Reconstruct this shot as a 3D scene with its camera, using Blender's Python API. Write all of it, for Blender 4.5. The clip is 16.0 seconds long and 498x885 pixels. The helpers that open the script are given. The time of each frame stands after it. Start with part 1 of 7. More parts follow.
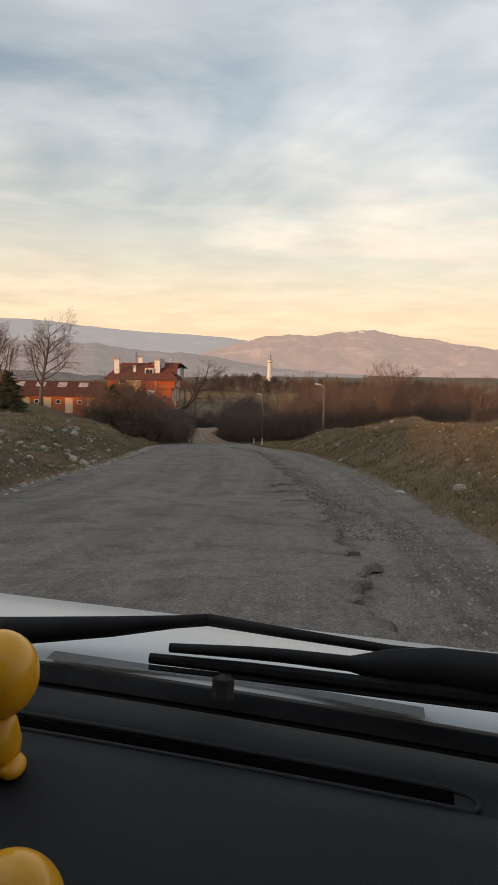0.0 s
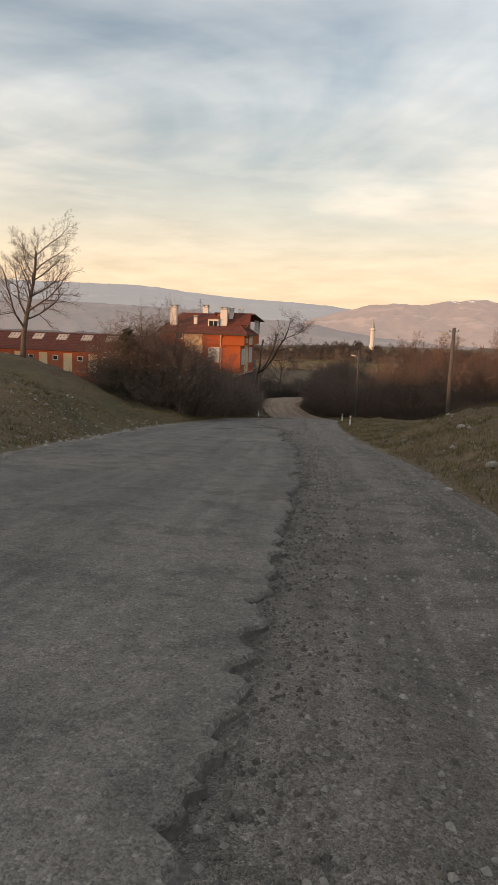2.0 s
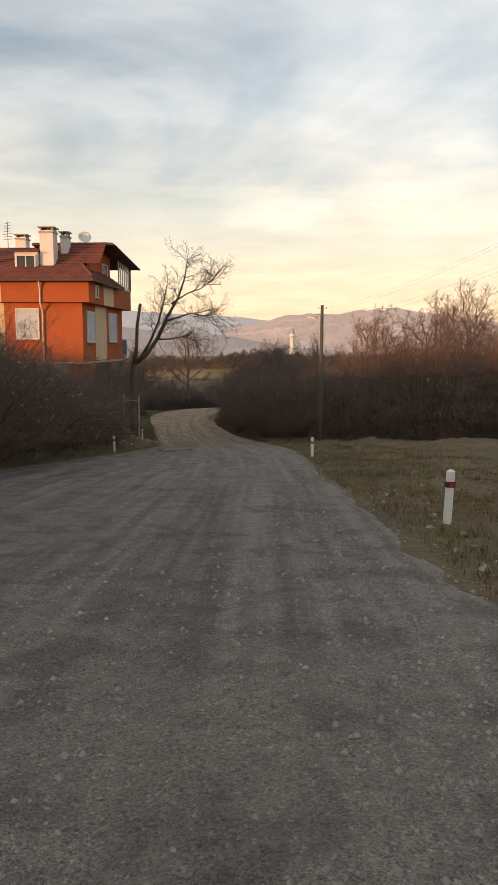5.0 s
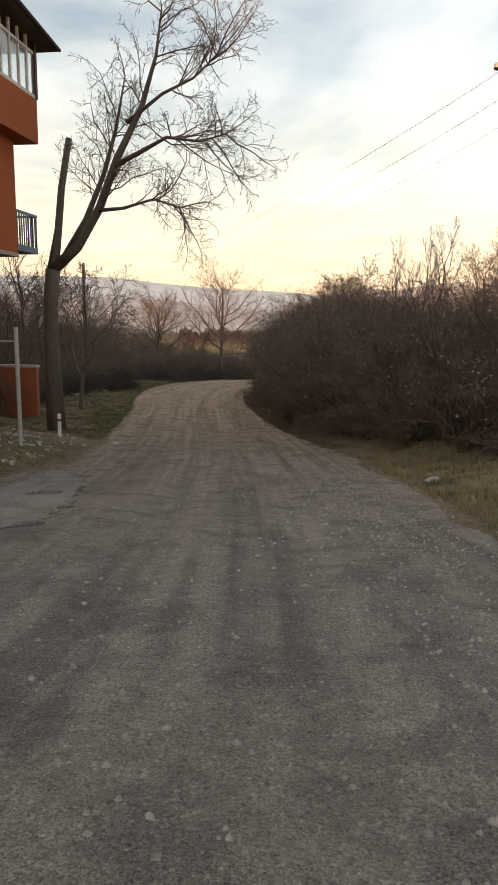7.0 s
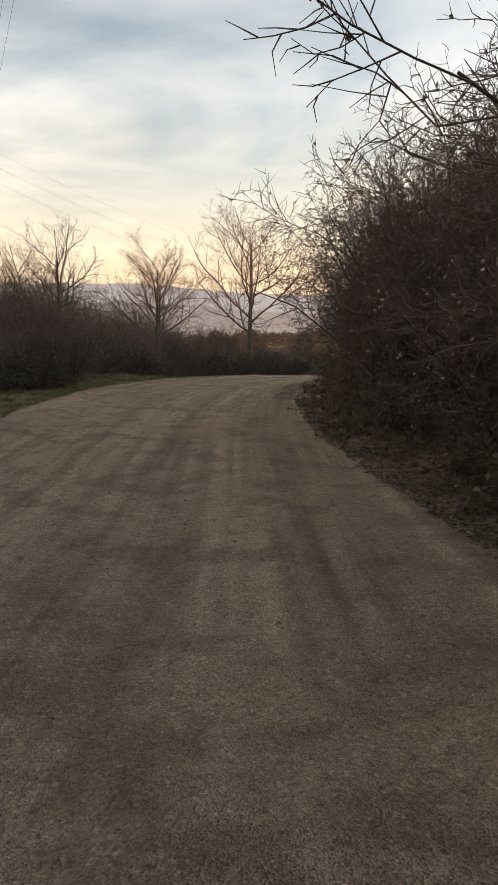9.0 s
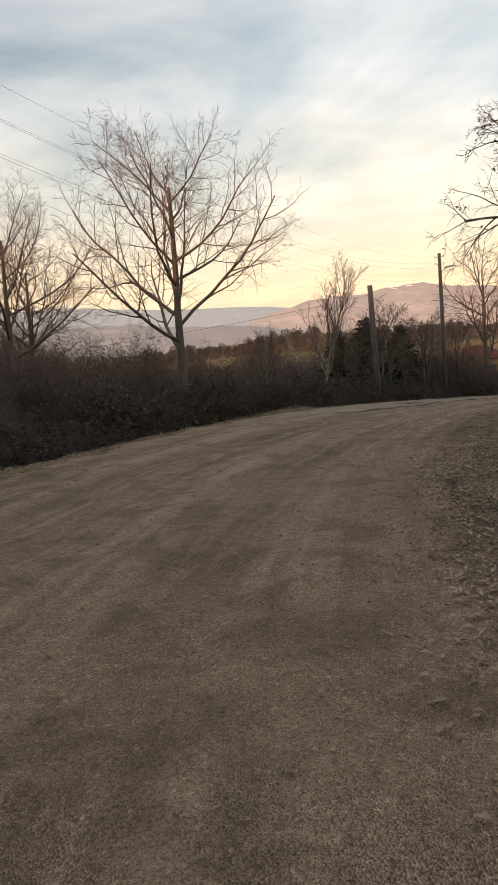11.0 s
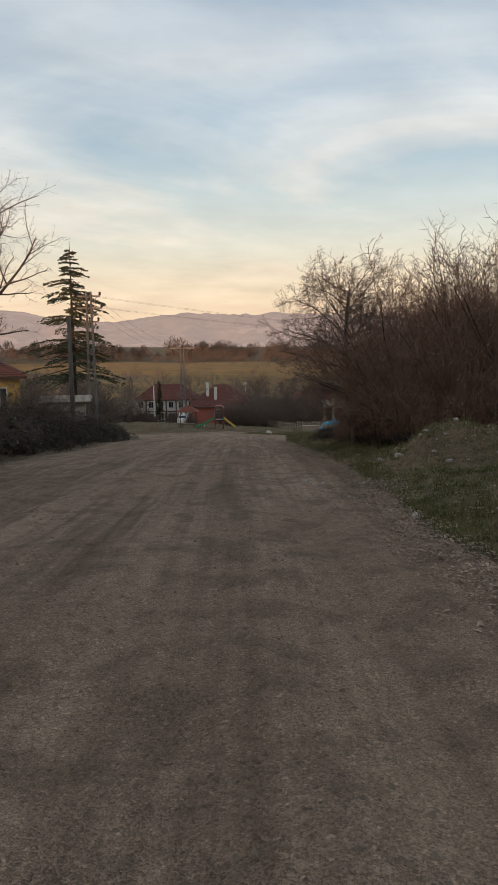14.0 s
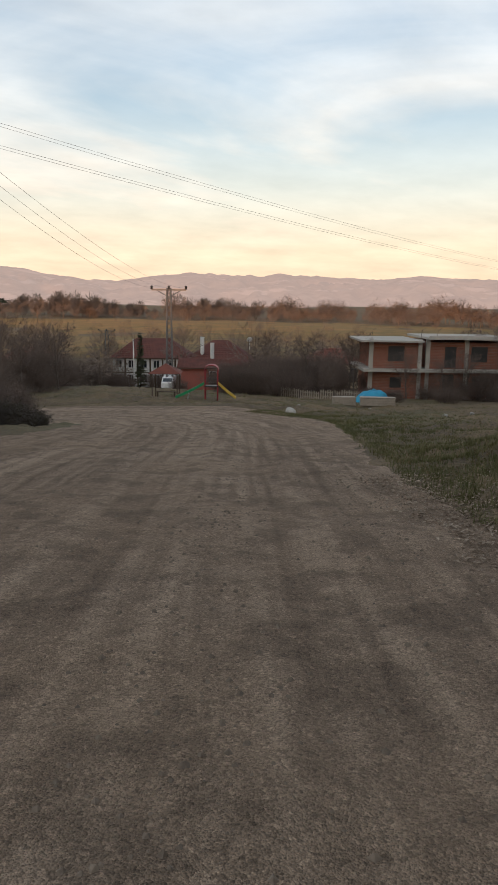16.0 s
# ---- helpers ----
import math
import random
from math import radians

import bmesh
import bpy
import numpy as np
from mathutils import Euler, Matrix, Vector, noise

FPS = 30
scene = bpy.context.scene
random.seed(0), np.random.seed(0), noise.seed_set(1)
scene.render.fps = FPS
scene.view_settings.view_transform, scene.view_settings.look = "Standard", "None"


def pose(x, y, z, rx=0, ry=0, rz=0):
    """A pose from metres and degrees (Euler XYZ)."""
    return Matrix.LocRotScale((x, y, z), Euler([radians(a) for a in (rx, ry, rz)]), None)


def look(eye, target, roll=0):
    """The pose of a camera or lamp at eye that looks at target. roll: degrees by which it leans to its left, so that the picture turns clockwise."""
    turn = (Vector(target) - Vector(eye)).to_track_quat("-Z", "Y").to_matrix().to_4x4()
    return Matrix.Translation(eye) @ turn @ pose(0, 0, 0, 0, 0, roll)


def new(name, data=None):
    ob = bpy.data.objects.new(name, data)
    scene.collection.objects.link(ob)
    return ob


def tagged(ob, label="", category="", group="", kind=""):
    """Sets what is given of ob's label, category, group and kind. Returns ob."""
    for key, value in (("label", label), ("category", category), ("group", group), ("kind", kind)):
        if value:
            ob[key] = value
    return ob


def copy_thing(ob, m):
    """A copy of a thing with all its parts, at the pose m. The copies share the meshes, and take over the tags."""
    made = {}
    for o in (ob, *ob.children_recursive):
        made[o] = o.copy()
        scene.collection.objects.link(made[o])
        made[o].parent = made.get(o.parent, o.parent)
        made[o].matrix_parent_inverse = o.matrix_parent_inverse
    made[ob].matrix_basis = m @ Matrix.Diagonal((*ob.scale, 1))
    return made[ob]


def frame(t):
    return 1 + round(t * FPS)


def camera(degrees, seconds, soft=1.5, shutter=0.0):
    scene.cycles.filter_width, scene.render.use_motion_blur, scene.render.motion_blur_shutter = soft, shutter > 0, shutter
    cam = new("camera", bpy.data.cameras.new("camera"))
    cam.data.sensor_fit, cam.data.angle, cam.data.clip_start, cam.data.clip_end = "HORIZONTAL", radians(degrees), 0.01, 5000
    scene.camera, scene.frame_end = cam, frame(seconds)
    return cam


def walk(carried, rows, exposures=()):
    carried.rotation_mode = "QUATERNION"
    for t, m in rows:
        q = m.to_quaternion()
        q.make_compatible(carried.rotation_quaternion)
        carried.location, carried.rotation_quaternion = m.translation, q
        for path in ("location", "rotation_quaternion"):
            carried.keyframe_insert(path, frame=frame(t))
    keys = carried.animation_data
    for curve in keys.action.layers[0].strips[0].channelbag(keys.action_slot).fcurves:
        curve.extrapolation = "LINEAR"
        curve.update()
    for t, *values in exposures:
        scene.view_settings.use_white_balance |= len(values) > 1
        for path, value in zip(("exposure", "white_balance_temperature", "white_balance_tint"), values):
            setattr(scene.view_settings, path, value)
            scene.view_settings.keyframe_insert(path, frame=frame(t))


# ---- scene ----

# ---------------------------------------------------------------- camera
cam = camera(39.08, 16.0)
ROWS = [
    # seconds, x, y, z, yaw, pitch, roll
    (0.0, 0.000, -0.000, -0.000, 1.63, -6.50, 1.11),
    (0.5, 0.357, 5.836, -0.447, 2.21, -8.62, 1.40),
    (1.0, 0.564, 11.660, -0.995, 5.83, -9.17, 1.66),
    (1.5, 0.559, 17.715, -1.515, 8.04, -9.25, 1.34),
    (2.0, 0.595, 23.702, -2.072, 9.67, -9.23, 2.15),
    (2.5, 0.413, 29.964, -2.708, 9.67, -8.47, 0.04),
    (3.0, -0.167, 36.767, -3.286, 9.36, -7.88, -0.42),
    (3.5, -1.108, 43.644, -3.992, 8.46, -7.83, -0.08),
    (4.0, -1.807, 50.726, -4.765, 7.82, -7.81, 1.52),
    (4.5, -2.442, 58.183, -5.586, 5.66, -7.79, 1.29),
    (4.7, -2.663, 61.189, -5.915, 4.49, -7.90, 0.82),
    (5.0, -2.927, 65.672, -6.405, 3.29, -8.01, 0.27),
    (5.5, -3.251, 73.055, -7.202, 2.83, -8.15, -0.23),
    (6.0, -3.543, 80.285, -7.969, 4.13, -8.40, -0.52),
    (6.5, -3.919, 87.296, -8.733, 6.48, -8.92, -0.59),
    (6.8, -4.239, 91.369, -9.197, 7.56, -9.44, -0.10),
    (7.0, -4.502, 94.023, -9.510, 7.77, -9.89, 0.65),
    (7.5, -5.257, 100.406, -10.253, 8.08, -10.31, 1.00),
    (8.0, -6.127, 106.402, -10.970, 9.09, -10.40, -0.64),
    (8.5, -7.266, 112.296, -11.617, 10.43, -9.79, -0.21),
    (9.0, -8.506, 118.187, -12.156, 10.51, -9.52, -0.22),
    (9.2, -9.034, 120.508, -12.303, 10.18, -9.38, -1.14),
    (9.5, -9.798, 123.943, -12.427, 10.18, -9.10, -1.39),
    (10.0, -10.960, 129.562, -12.467, 10.28, -8.60, -0.96),
    (10.5, -11.871, 135.081, -12.557, 9.20, -8.34, -1.78),
    (11.0, -12.396, 140.560, -12.722, 5.91, -8.60, -4.71),
    (11.3, -12.426, 143.857, -12.872, 2.04, -9.13, -6.55),
    (11.5, -12.304, 146.066, -12.992, -1.74, -9.67, -6.69),
    (12.0, -11.580, 151.585, -13.288, -8.39, -10.30, -6.60),
    (12.5, -10.054, 157.066, -13.636, -15.93, -9.51, -4.73),
    (13.0, -7.983, 162.584, -14.061, -23.12, -9.13, -3.94),
    (13.5, -5.491, 167.869, -14.562, -28.61, -8.51, -2.48),
    (14.0, -2.595, 173.119, -15.124, -30.96, -8.21, -0.56),
    (14.5, 0.582, 178.565, -15.750, -32.12, -7.94, 0.84),
    (15.0, 3.854, 184.150, -16.421, -32.74, -7.88, 0.79),
    (15.5, 7.314, 190.243, -17.071, -32.32, -7.92, 1.78),
    (16.0, 10.822, 196.203, -17.793, -30.86, -11.18, 0.69),
]


def held(x, y, z, yaw, pitch, roll):
    """A hand-held pose: heading to the left of +y, tilt upwards, lean."""
    return pose(x, y, z, 0, 0, yaw) @ pose(0, 0, 0, 90 + pitch) @ pose(0, 0, 0, 0, 0, roll)


walk(cam, [(t, held(*p)) for t, *p in ROWS], [
    (0, 0.0, 6250, 9), (2.0, 0.02, 6280, 9), (2.5, -0.08, 6300, 9), (3.2, -0.08, 6350, 9), (4.2, 0.04, 6400, 10), (6.8, 0.5, 6550, 8), (8.0, 0.56, 6550, 8), (8.6, 0.42, 6520, 9), (9.2, 0.28, 6500, 10),
    (11.3, 0.24, 6500, 10), (12.0, 0.14, 6250, 9), (12.5, -0.06, 6130, 9), (13.5, -0.18, 5980, 8), (14.5, -0.14, 5900, 7), (15.4, -0.12, 5900, 8), (16, 0.1, 5880, 8)])

# ---------------------------------------------------------------- light
SUN_AZ, SUN_EL = 225.0, 4.2      # where the sun stands: degrees clockwise from +y, degrees up
world = bpy.data.worlds.new("evening_sky")
scene.world = world
world.use_nodes = True


def build_sky():
    n, l = world.node_tree.nodes, world.node_tree.links
    n.clear()

    def node(kind, **kw):
        q = n.new(kind)
        for k, v in kw.items():
            if k == "op":
                q.operation = v
            elif k == "ins":
                for i, w in v.items():
                    q.inputs[i].default_value = w
        return q

    tc = node("ShaderNodeTexCoord")
    xyz = node("ShaderNodeSeparateXYZ")
    l.new(tc.outputs["Generated"], xyz.inputs[0])
    up = node("ShaderNodeMath", op="MAXIMUM", ins={1: 0.0})
    l.new(xyz.outputs[2], up.inputs[0])
    den = node("ShaderNodeMath", op="ADD", ins={1: 0.16})
    l.new(up.outputs[0], den.inputs[0])
    cx, cy = node("ShaderNodeMath", op="DIVIDE"), node("ShaderNodeMath", op="DIVIDE")
    l.new(xyz.outputs[0], cx.inputs[0]), l.new(xyz.outputs[1], cy.inputs[0])
    l.new(den.outputs[0], cx.inputs[1]), l.new(den.outputs[0], cy.inputs[1])
    flat = node("ShaderNodeCombineXYZ")
    l.new(cx.outputs[0], flat.inputs[0]), l.new(cy.outputs[0], flat.inputs[1])
    turn = node("ShaderNodeMapping")
    turn.inputs["Rotation"].default_value = (0, 0, radians(28))
    turn.inputs["Scale"].default_value = (0.9, 1.1, 1)
    turn.inputs["Location"].default_value = (3.1, 0.4, 0)
    l.new(flat.outputs[0], turn.inputs[0])
    big = node("ShaderNodeTexNoise")
    for k, v in (("Scale", 0.62), ("Detail", 6.0), ("Roughness", 0.5), ("Distortion", 0.9)):
        big.inputs[k].default_value = v
    l.new(turn.outputs[0], big.inputs["Vector"])
    mask = node("ShaderNodeValToRGB")
    mask.color_ramp.elements[0].position, mask.color_ramp.elements[1].position = 0.40, 0.70
    east, thin = node("ShaderNodeMapRange"), node("ShaderNodeMath", op="SUBTRACT")      # the cloud thins out to the east
    for k, v in ((1, 0.12), (2, 0.5), (3, 0.0), (4, 0.085)):
        east.inputs[k].default_value = v
    l.new(xyz.outputs[0], east.inputs[0]), l.new(big.outputs[0], thin.inputs[0]), l.new(east.outputs[0], thin.inputs[1])
    streak, swirl, both_n = node("ShaderNodeTexNoise"), node("ShaderNodeMapping"), node("ShaderNodeMath", op="MULTIPLY_ADD", ins={1: 0.26})
    swirl.inputs["Rotation"].default_value, swirl.inputs["Scale"].default_value = (0, 0, radians(-24)), (0.8, 2.0, 1)
    for k, v in (("Scale", 1.1), ("Detail", 7.0), ("Roughness", 0.55), ("Distortion", 0.5)):
        streak.inputs[k].default_value = v
    l.new(flat.outputs[0], swirl.inputs[0]), l.new(swirl.outputs[0], streak.inputs["Vector"])
    l.new(streak.outputs[0], both_n.inputs[0]), l.new(thin.outputs[0], both_n.inputs[2])
    l.new(both_n.outputs[0], mask.inputs[0])
    # colour of cloud by height above the horizon
    tint = node("ShaderNodeValToRGB")
    r = tint.color_ramp
    r.elements[0].position, r.elements[0].color = 0.0, (0.93, 0.60, 0.35, 1)
    r.elements[1].position, r.elements[1].color = 1.0, (0.59, 0.62, 0.66, 1)
    for p, c in ((0.07, (0.93, 0.705, 0.465, 1)), (0.15, (0.87, 0.745, 0.585, 1)), (0.30, (0.765, 0.735, 0.68, 1)), (0.5, (0.70, 0.70, 0.685, 1))):
        e = r.elements.new(p)
        e.color = c
    l.new(up.outputs[0], tint.inputs[0])
    # lighter and darker cloud
    fine = node("ShaderNodeTexNoise")
    for k, v in (("Scale", 2.4), ("Detail", 8.0), ("Roughness", 0.58)):
        fine.inputs[k].default_value = v
    l.new(turn.outputs[0], fine.inputs["Vector"])
    shade = node("ShaderNodeMapRange")
    for k, v in ((1, 0.3), (2, 0.7), (3, 0.88), (4, 1.10)):
        shade.inputs[k].default_value = v
    l.new(fine.outputs[0], shade.inputs[0])
    cloud = node("ShaderNodeVectorMath", op="SCALE")
    l.new(tint.outputs[0], cloud.inputs[0]), l.new(shade.outputs[0], cloud.inputs["Scale"])
    cloud10 = node("ShaderNodeVectorMath", op="SCALE")
    cloud10.inputs["Scale"].default_value = 12.0
    l.new(cloud.outputs[0], cloud10.inputs[0])
    # clear sky
    clear = node("ShaderNodeTexSky")
    clear.sky_type, clear.sun_disc = "NISHITA", False
    clear.sun_elevation, clear.sun_rotation = radians(SUN_EL), radians(SUN_AZ)
    clear.air_density, clear.dust_density, clear.ozone_density = 1.0, 1.2, 1.2
    boost = node("ShaderNodeVectorMath", op="SCALE")
    boost.inputs["Scale"].default_value = 2.5
    less_green = node("ShaderNodeVectorMath", op="MULTIPLY")
    less_green.inputs[1].default_value = (1.0, 0.945, 1.0)
    l.new(clear.outputs[0], less_green.inputs[0]), l.new(less_green.outputs[0], boost.inputs[0])
    haze = node("ShaderNodeMapRange")        # low down the cloud closes up
    for k, v in ((1, 0.05), (2, 0.32), (3, 1.0), (4, 0.0)):
        haze.inputs[k].default_value = v
    l.new(up.outputs[0], haze.inputs[0])
    both = node("ShaderNodeMath", op="MAXIMUM")
    l.new(mask.outputs[0], both.inputs[0]), l.new(haze.outputs[0], both.inputs[1])
    mix = node("ShaderNodeMix")
    mix.data_type = "RGBA"
    l.new(both.outputs[0], mix.inputs[0]), l.new(boost.outputs[0], mix.inputs[6]), l.new(cloud10.outputs[0], mix.inputs[7])
    bg, out = node("ShaderNodeBackground"), node("ShaderNodeOutputWorld")
    bg.inputs[1].default_value = 0.1
    l.new(mix.outputs[2], bg.inputs[0]), l.new(bg.outputs[0], out.inputs[0])


build_sky()
sun_data = bpy.data.lights.new("sun", "SUN")
sun_data.energy, sun_data.angle, sun_data.color = 3.7, radians(0.6), (1.0, 0.47, 0.20)
sun = new("sun", sun_data)
_a, _e = radians(SUN_AZ), radians(SUN_EL)
sun.matrix_world = look((0, 0, 60), (-math.sin(_a) * math.cos(_e) * 50, -math.cos(_a) * math.cos(_e) * 50, 60 - math.sin(_e) * 50))

# ---------------------------------------------------------------- materials


def mat(name, base, rough=0.8, metal=0.0, var=None, scale=1.0, fine=14.0, bump=0.0, bump_scale=None, emit=None, spec=0.3, obj_random=0.0, stretch=(1, 1, 1), stain=None):
    """Two colours mixed by noise at two scales, with fine relief. var: second colour; stain: (colour, amount, scale)."""
    m = bpy.data.materials.new(name)
    m.use_nodes = True
    n, l = m.node_tree.nodes, m.node_tree.links
    b = n["Principled BSDF"]
    b.inputs["Roughness"].default_value, b.inputs["Metallic"].default_value = rough, metal
    b.inputs["Specular IOR Level"].default_value = spec
    b.inputs["Base Color"].default_value = (*base, 1)
    tc = n.new("ShaderNodeTexCoord")
    mp = n.new("ShaderNodeMapping")
    mp.inputs["Scale"].default_value = stretch
    l.new(tc.outputs["Object"], mp.inputs[0])
    colour = None
    if var:
        a, f = n.new("ShaderNodeTexNoise"), n.new("ShaderNodeTexNoise")
        a.inputs["Scale"].default_value, a.inputs["Detail"].default_value = scale, 4
        f.inputs["Scale"].default_value, f.inputs["Detail"].default_value = fine, 5
        l.new(mp.outputs[0], a.inputs["Vector"]), l.new(mp.outputs[0], f.inputs["Vector"])
        s = n.new("ShaderNodeMath")
        s.operation = "ADD"
        l.new(a.outputs[0], s.inputs[0]), l.new(f.outputs[0], s.inputs[1])
        r = n.new("ShaderNodeMapRange")
        r.inputs[1].default_value, r.inputs[2].default_value = 0.72, 1.28
        l.new(s.outputs[0], r.inputs[0])
        x = n.new("ShaderNodeMix")
        x.data_type = "RGBA"
        x.inputs[6].default_value, x.inputs[7].default_value = (*base, 1), (*var, 1)
        l.new(r.outputs[0], x.inputs[0])
        colour = x.outputs[2]
    if stain:
        sc, amount, ss = stain
        t = n.new("ShaderNodeTexNoise")
        t.inputs["Scale"].default_value, t.inputs["Detail"].default_value = ss, 6
        l.new(mp.outputs[0], t.inputs["Vector"])
        r = n.new("ShaderNodeMapRange")
        r.inputs[1].default_value, r.inputs[2].default_value, r.inputs[4].default_value = 0.5, 0.68, amount
        l.new(t.outputs[0], r.inputs[0])
        x = n.new("ShaderNodeMix")
        x.data_type = "RGBA"
        if colour:
            l.new(colour, x.inputs[6])
        else:
            x.inputs[6].default_value = (*base, 1)
        x.inputs[7].default_value = (*sc, 1)
        l.new(r.outputs[0], x.inputs[0])
        colour = x.outputs[2]
    if obj_random:
        oi = n.new("ShaderNodeObjectInfo")
        r = n.new("ShaderNodeMapRange")
        r.inputs[3].default_value, r.inputs[4].default_value = 1 - obj_random, 1 + obj_random
        l.new(oi.outputs["Random"], r.inputs[0])
        h = n.new("ShaderNodeHueSaturation")
        l.new(r.outputs[0], h.inputs["Value"])
        if colour:
            l.new(colour, h.inputs["Color"])
        else:
            h.inputs["Color"].default_value = (*base, 1)
        colour = h.outputs[0]
    if colour:
        l.new(colour, b.inputs["Base Color"])
    if bump:
        t = n.new("ShaderNodeTexNoise")
        t.inputs["Scale"].default_value, t.inputs["Detail"].default_value = bump_scale or fine, 6
        l.new(mp.outputs[0], t.inputs["Vector"])
        q = n.new("ShaderNodeBump")
        q.inputs["Strength"].default_value, q.inputs["Distance"].default_value = 1.0, bump
        l.new(t.outputs[0], q.inputs["Height"]), l.new(q.outputs[0], b.inputs["Normal"])
    if emit:
        b.inputs["Emission Color"].default_value, b.inputs["Emission Strength"].default_value = (*emit[0], 1), emit[1]
    return m


def mountain_mat(name, base, pale, haze_glow, strength, snow=None):
    """Far slopes: woods, paler fields, and snow above a height; evening haze is painted in as emission."""
    m = mat(name, base, 1.0, var=pale, scale=0.0032, fine=0.017, emit=(haze_glow, strength), spec=0.0)
    n, l = m.node_tree.nodes, m.node_tree.links
    b = n["Principled BSDF"]
    tc, nz, mp = n.new("ShaderNodeTexCoord"), n.new("ShaderNodeTexNoise"), n.new("ShaderNodeMapping")
    mp.inputs["Scale"].default_value = (1, 1, 5)
    nz.inputs["Scale"].default_value, nz.inputs["Detail"].default_value = 0.006, 7
    l.new(tc.outputs["Object"], mp.inputs[0]), l.new(mp.outputs[0], nz.inputs["Vector"])
    r, x = n.new("ShaderNodeMapRange"), n.new("ShaderNodeMix")
    r.inputs[1].default_value, r.inputs[2].default_value, r.inputs[4].default_value = 0.56, 0.64, 0.75
    x.data_type = "RGBA"
    x.inputs[7].default_value = (*[min(0.6, q * 1.45) for q in pale], 1)
    l.new(nz.outputs[0], r.inputs[0]), l.new(r.outputs[0], x.inputs[0])
    l.new(b.inputs["Base Color"].links[0].from_socket, x.inputs[6]), l.new(x.outputs[2], b.inputs["Base Color"])
    if snow:
        xyz, nz, k, r, y = (n.new("ShaderNode" + q) for q in ("SeparateXYZ", "TexNoise", "Math", "MapRange", "Mix"))
        nz.inputs["Scale"].default_value, nz.inputs["Detail"].default_value = 0.011, 6
        l.new(tc.outputs["Object"], xyz.inputs[0]), l.new(tc.outputs["Object"], nz.inputs["Vector"])
        k.operation = "MULTIPLY_ADD"
        k.inputs[1].default_value = 230.0
        l.new(nz.outputs[0], k.inputs[0]), l.new(xyz.outputs[2], k.inputs[2])
        r.inputs[1].default_value, r.inputs[2].default_value = snow, snow + 14
        l.new(k.outputs[0], r.inputs[0])
        y.data_type = "RGBA"
        y.inputs[7].default_value = (0.85, 0.83, 0.82, 1)
        l.new(x.outputs[2], y.inputs[6]), l.new(r.outputs[0], y.inputs[0]), l.new(y.outputs[2], b.inputs["Base Color"])
    return m


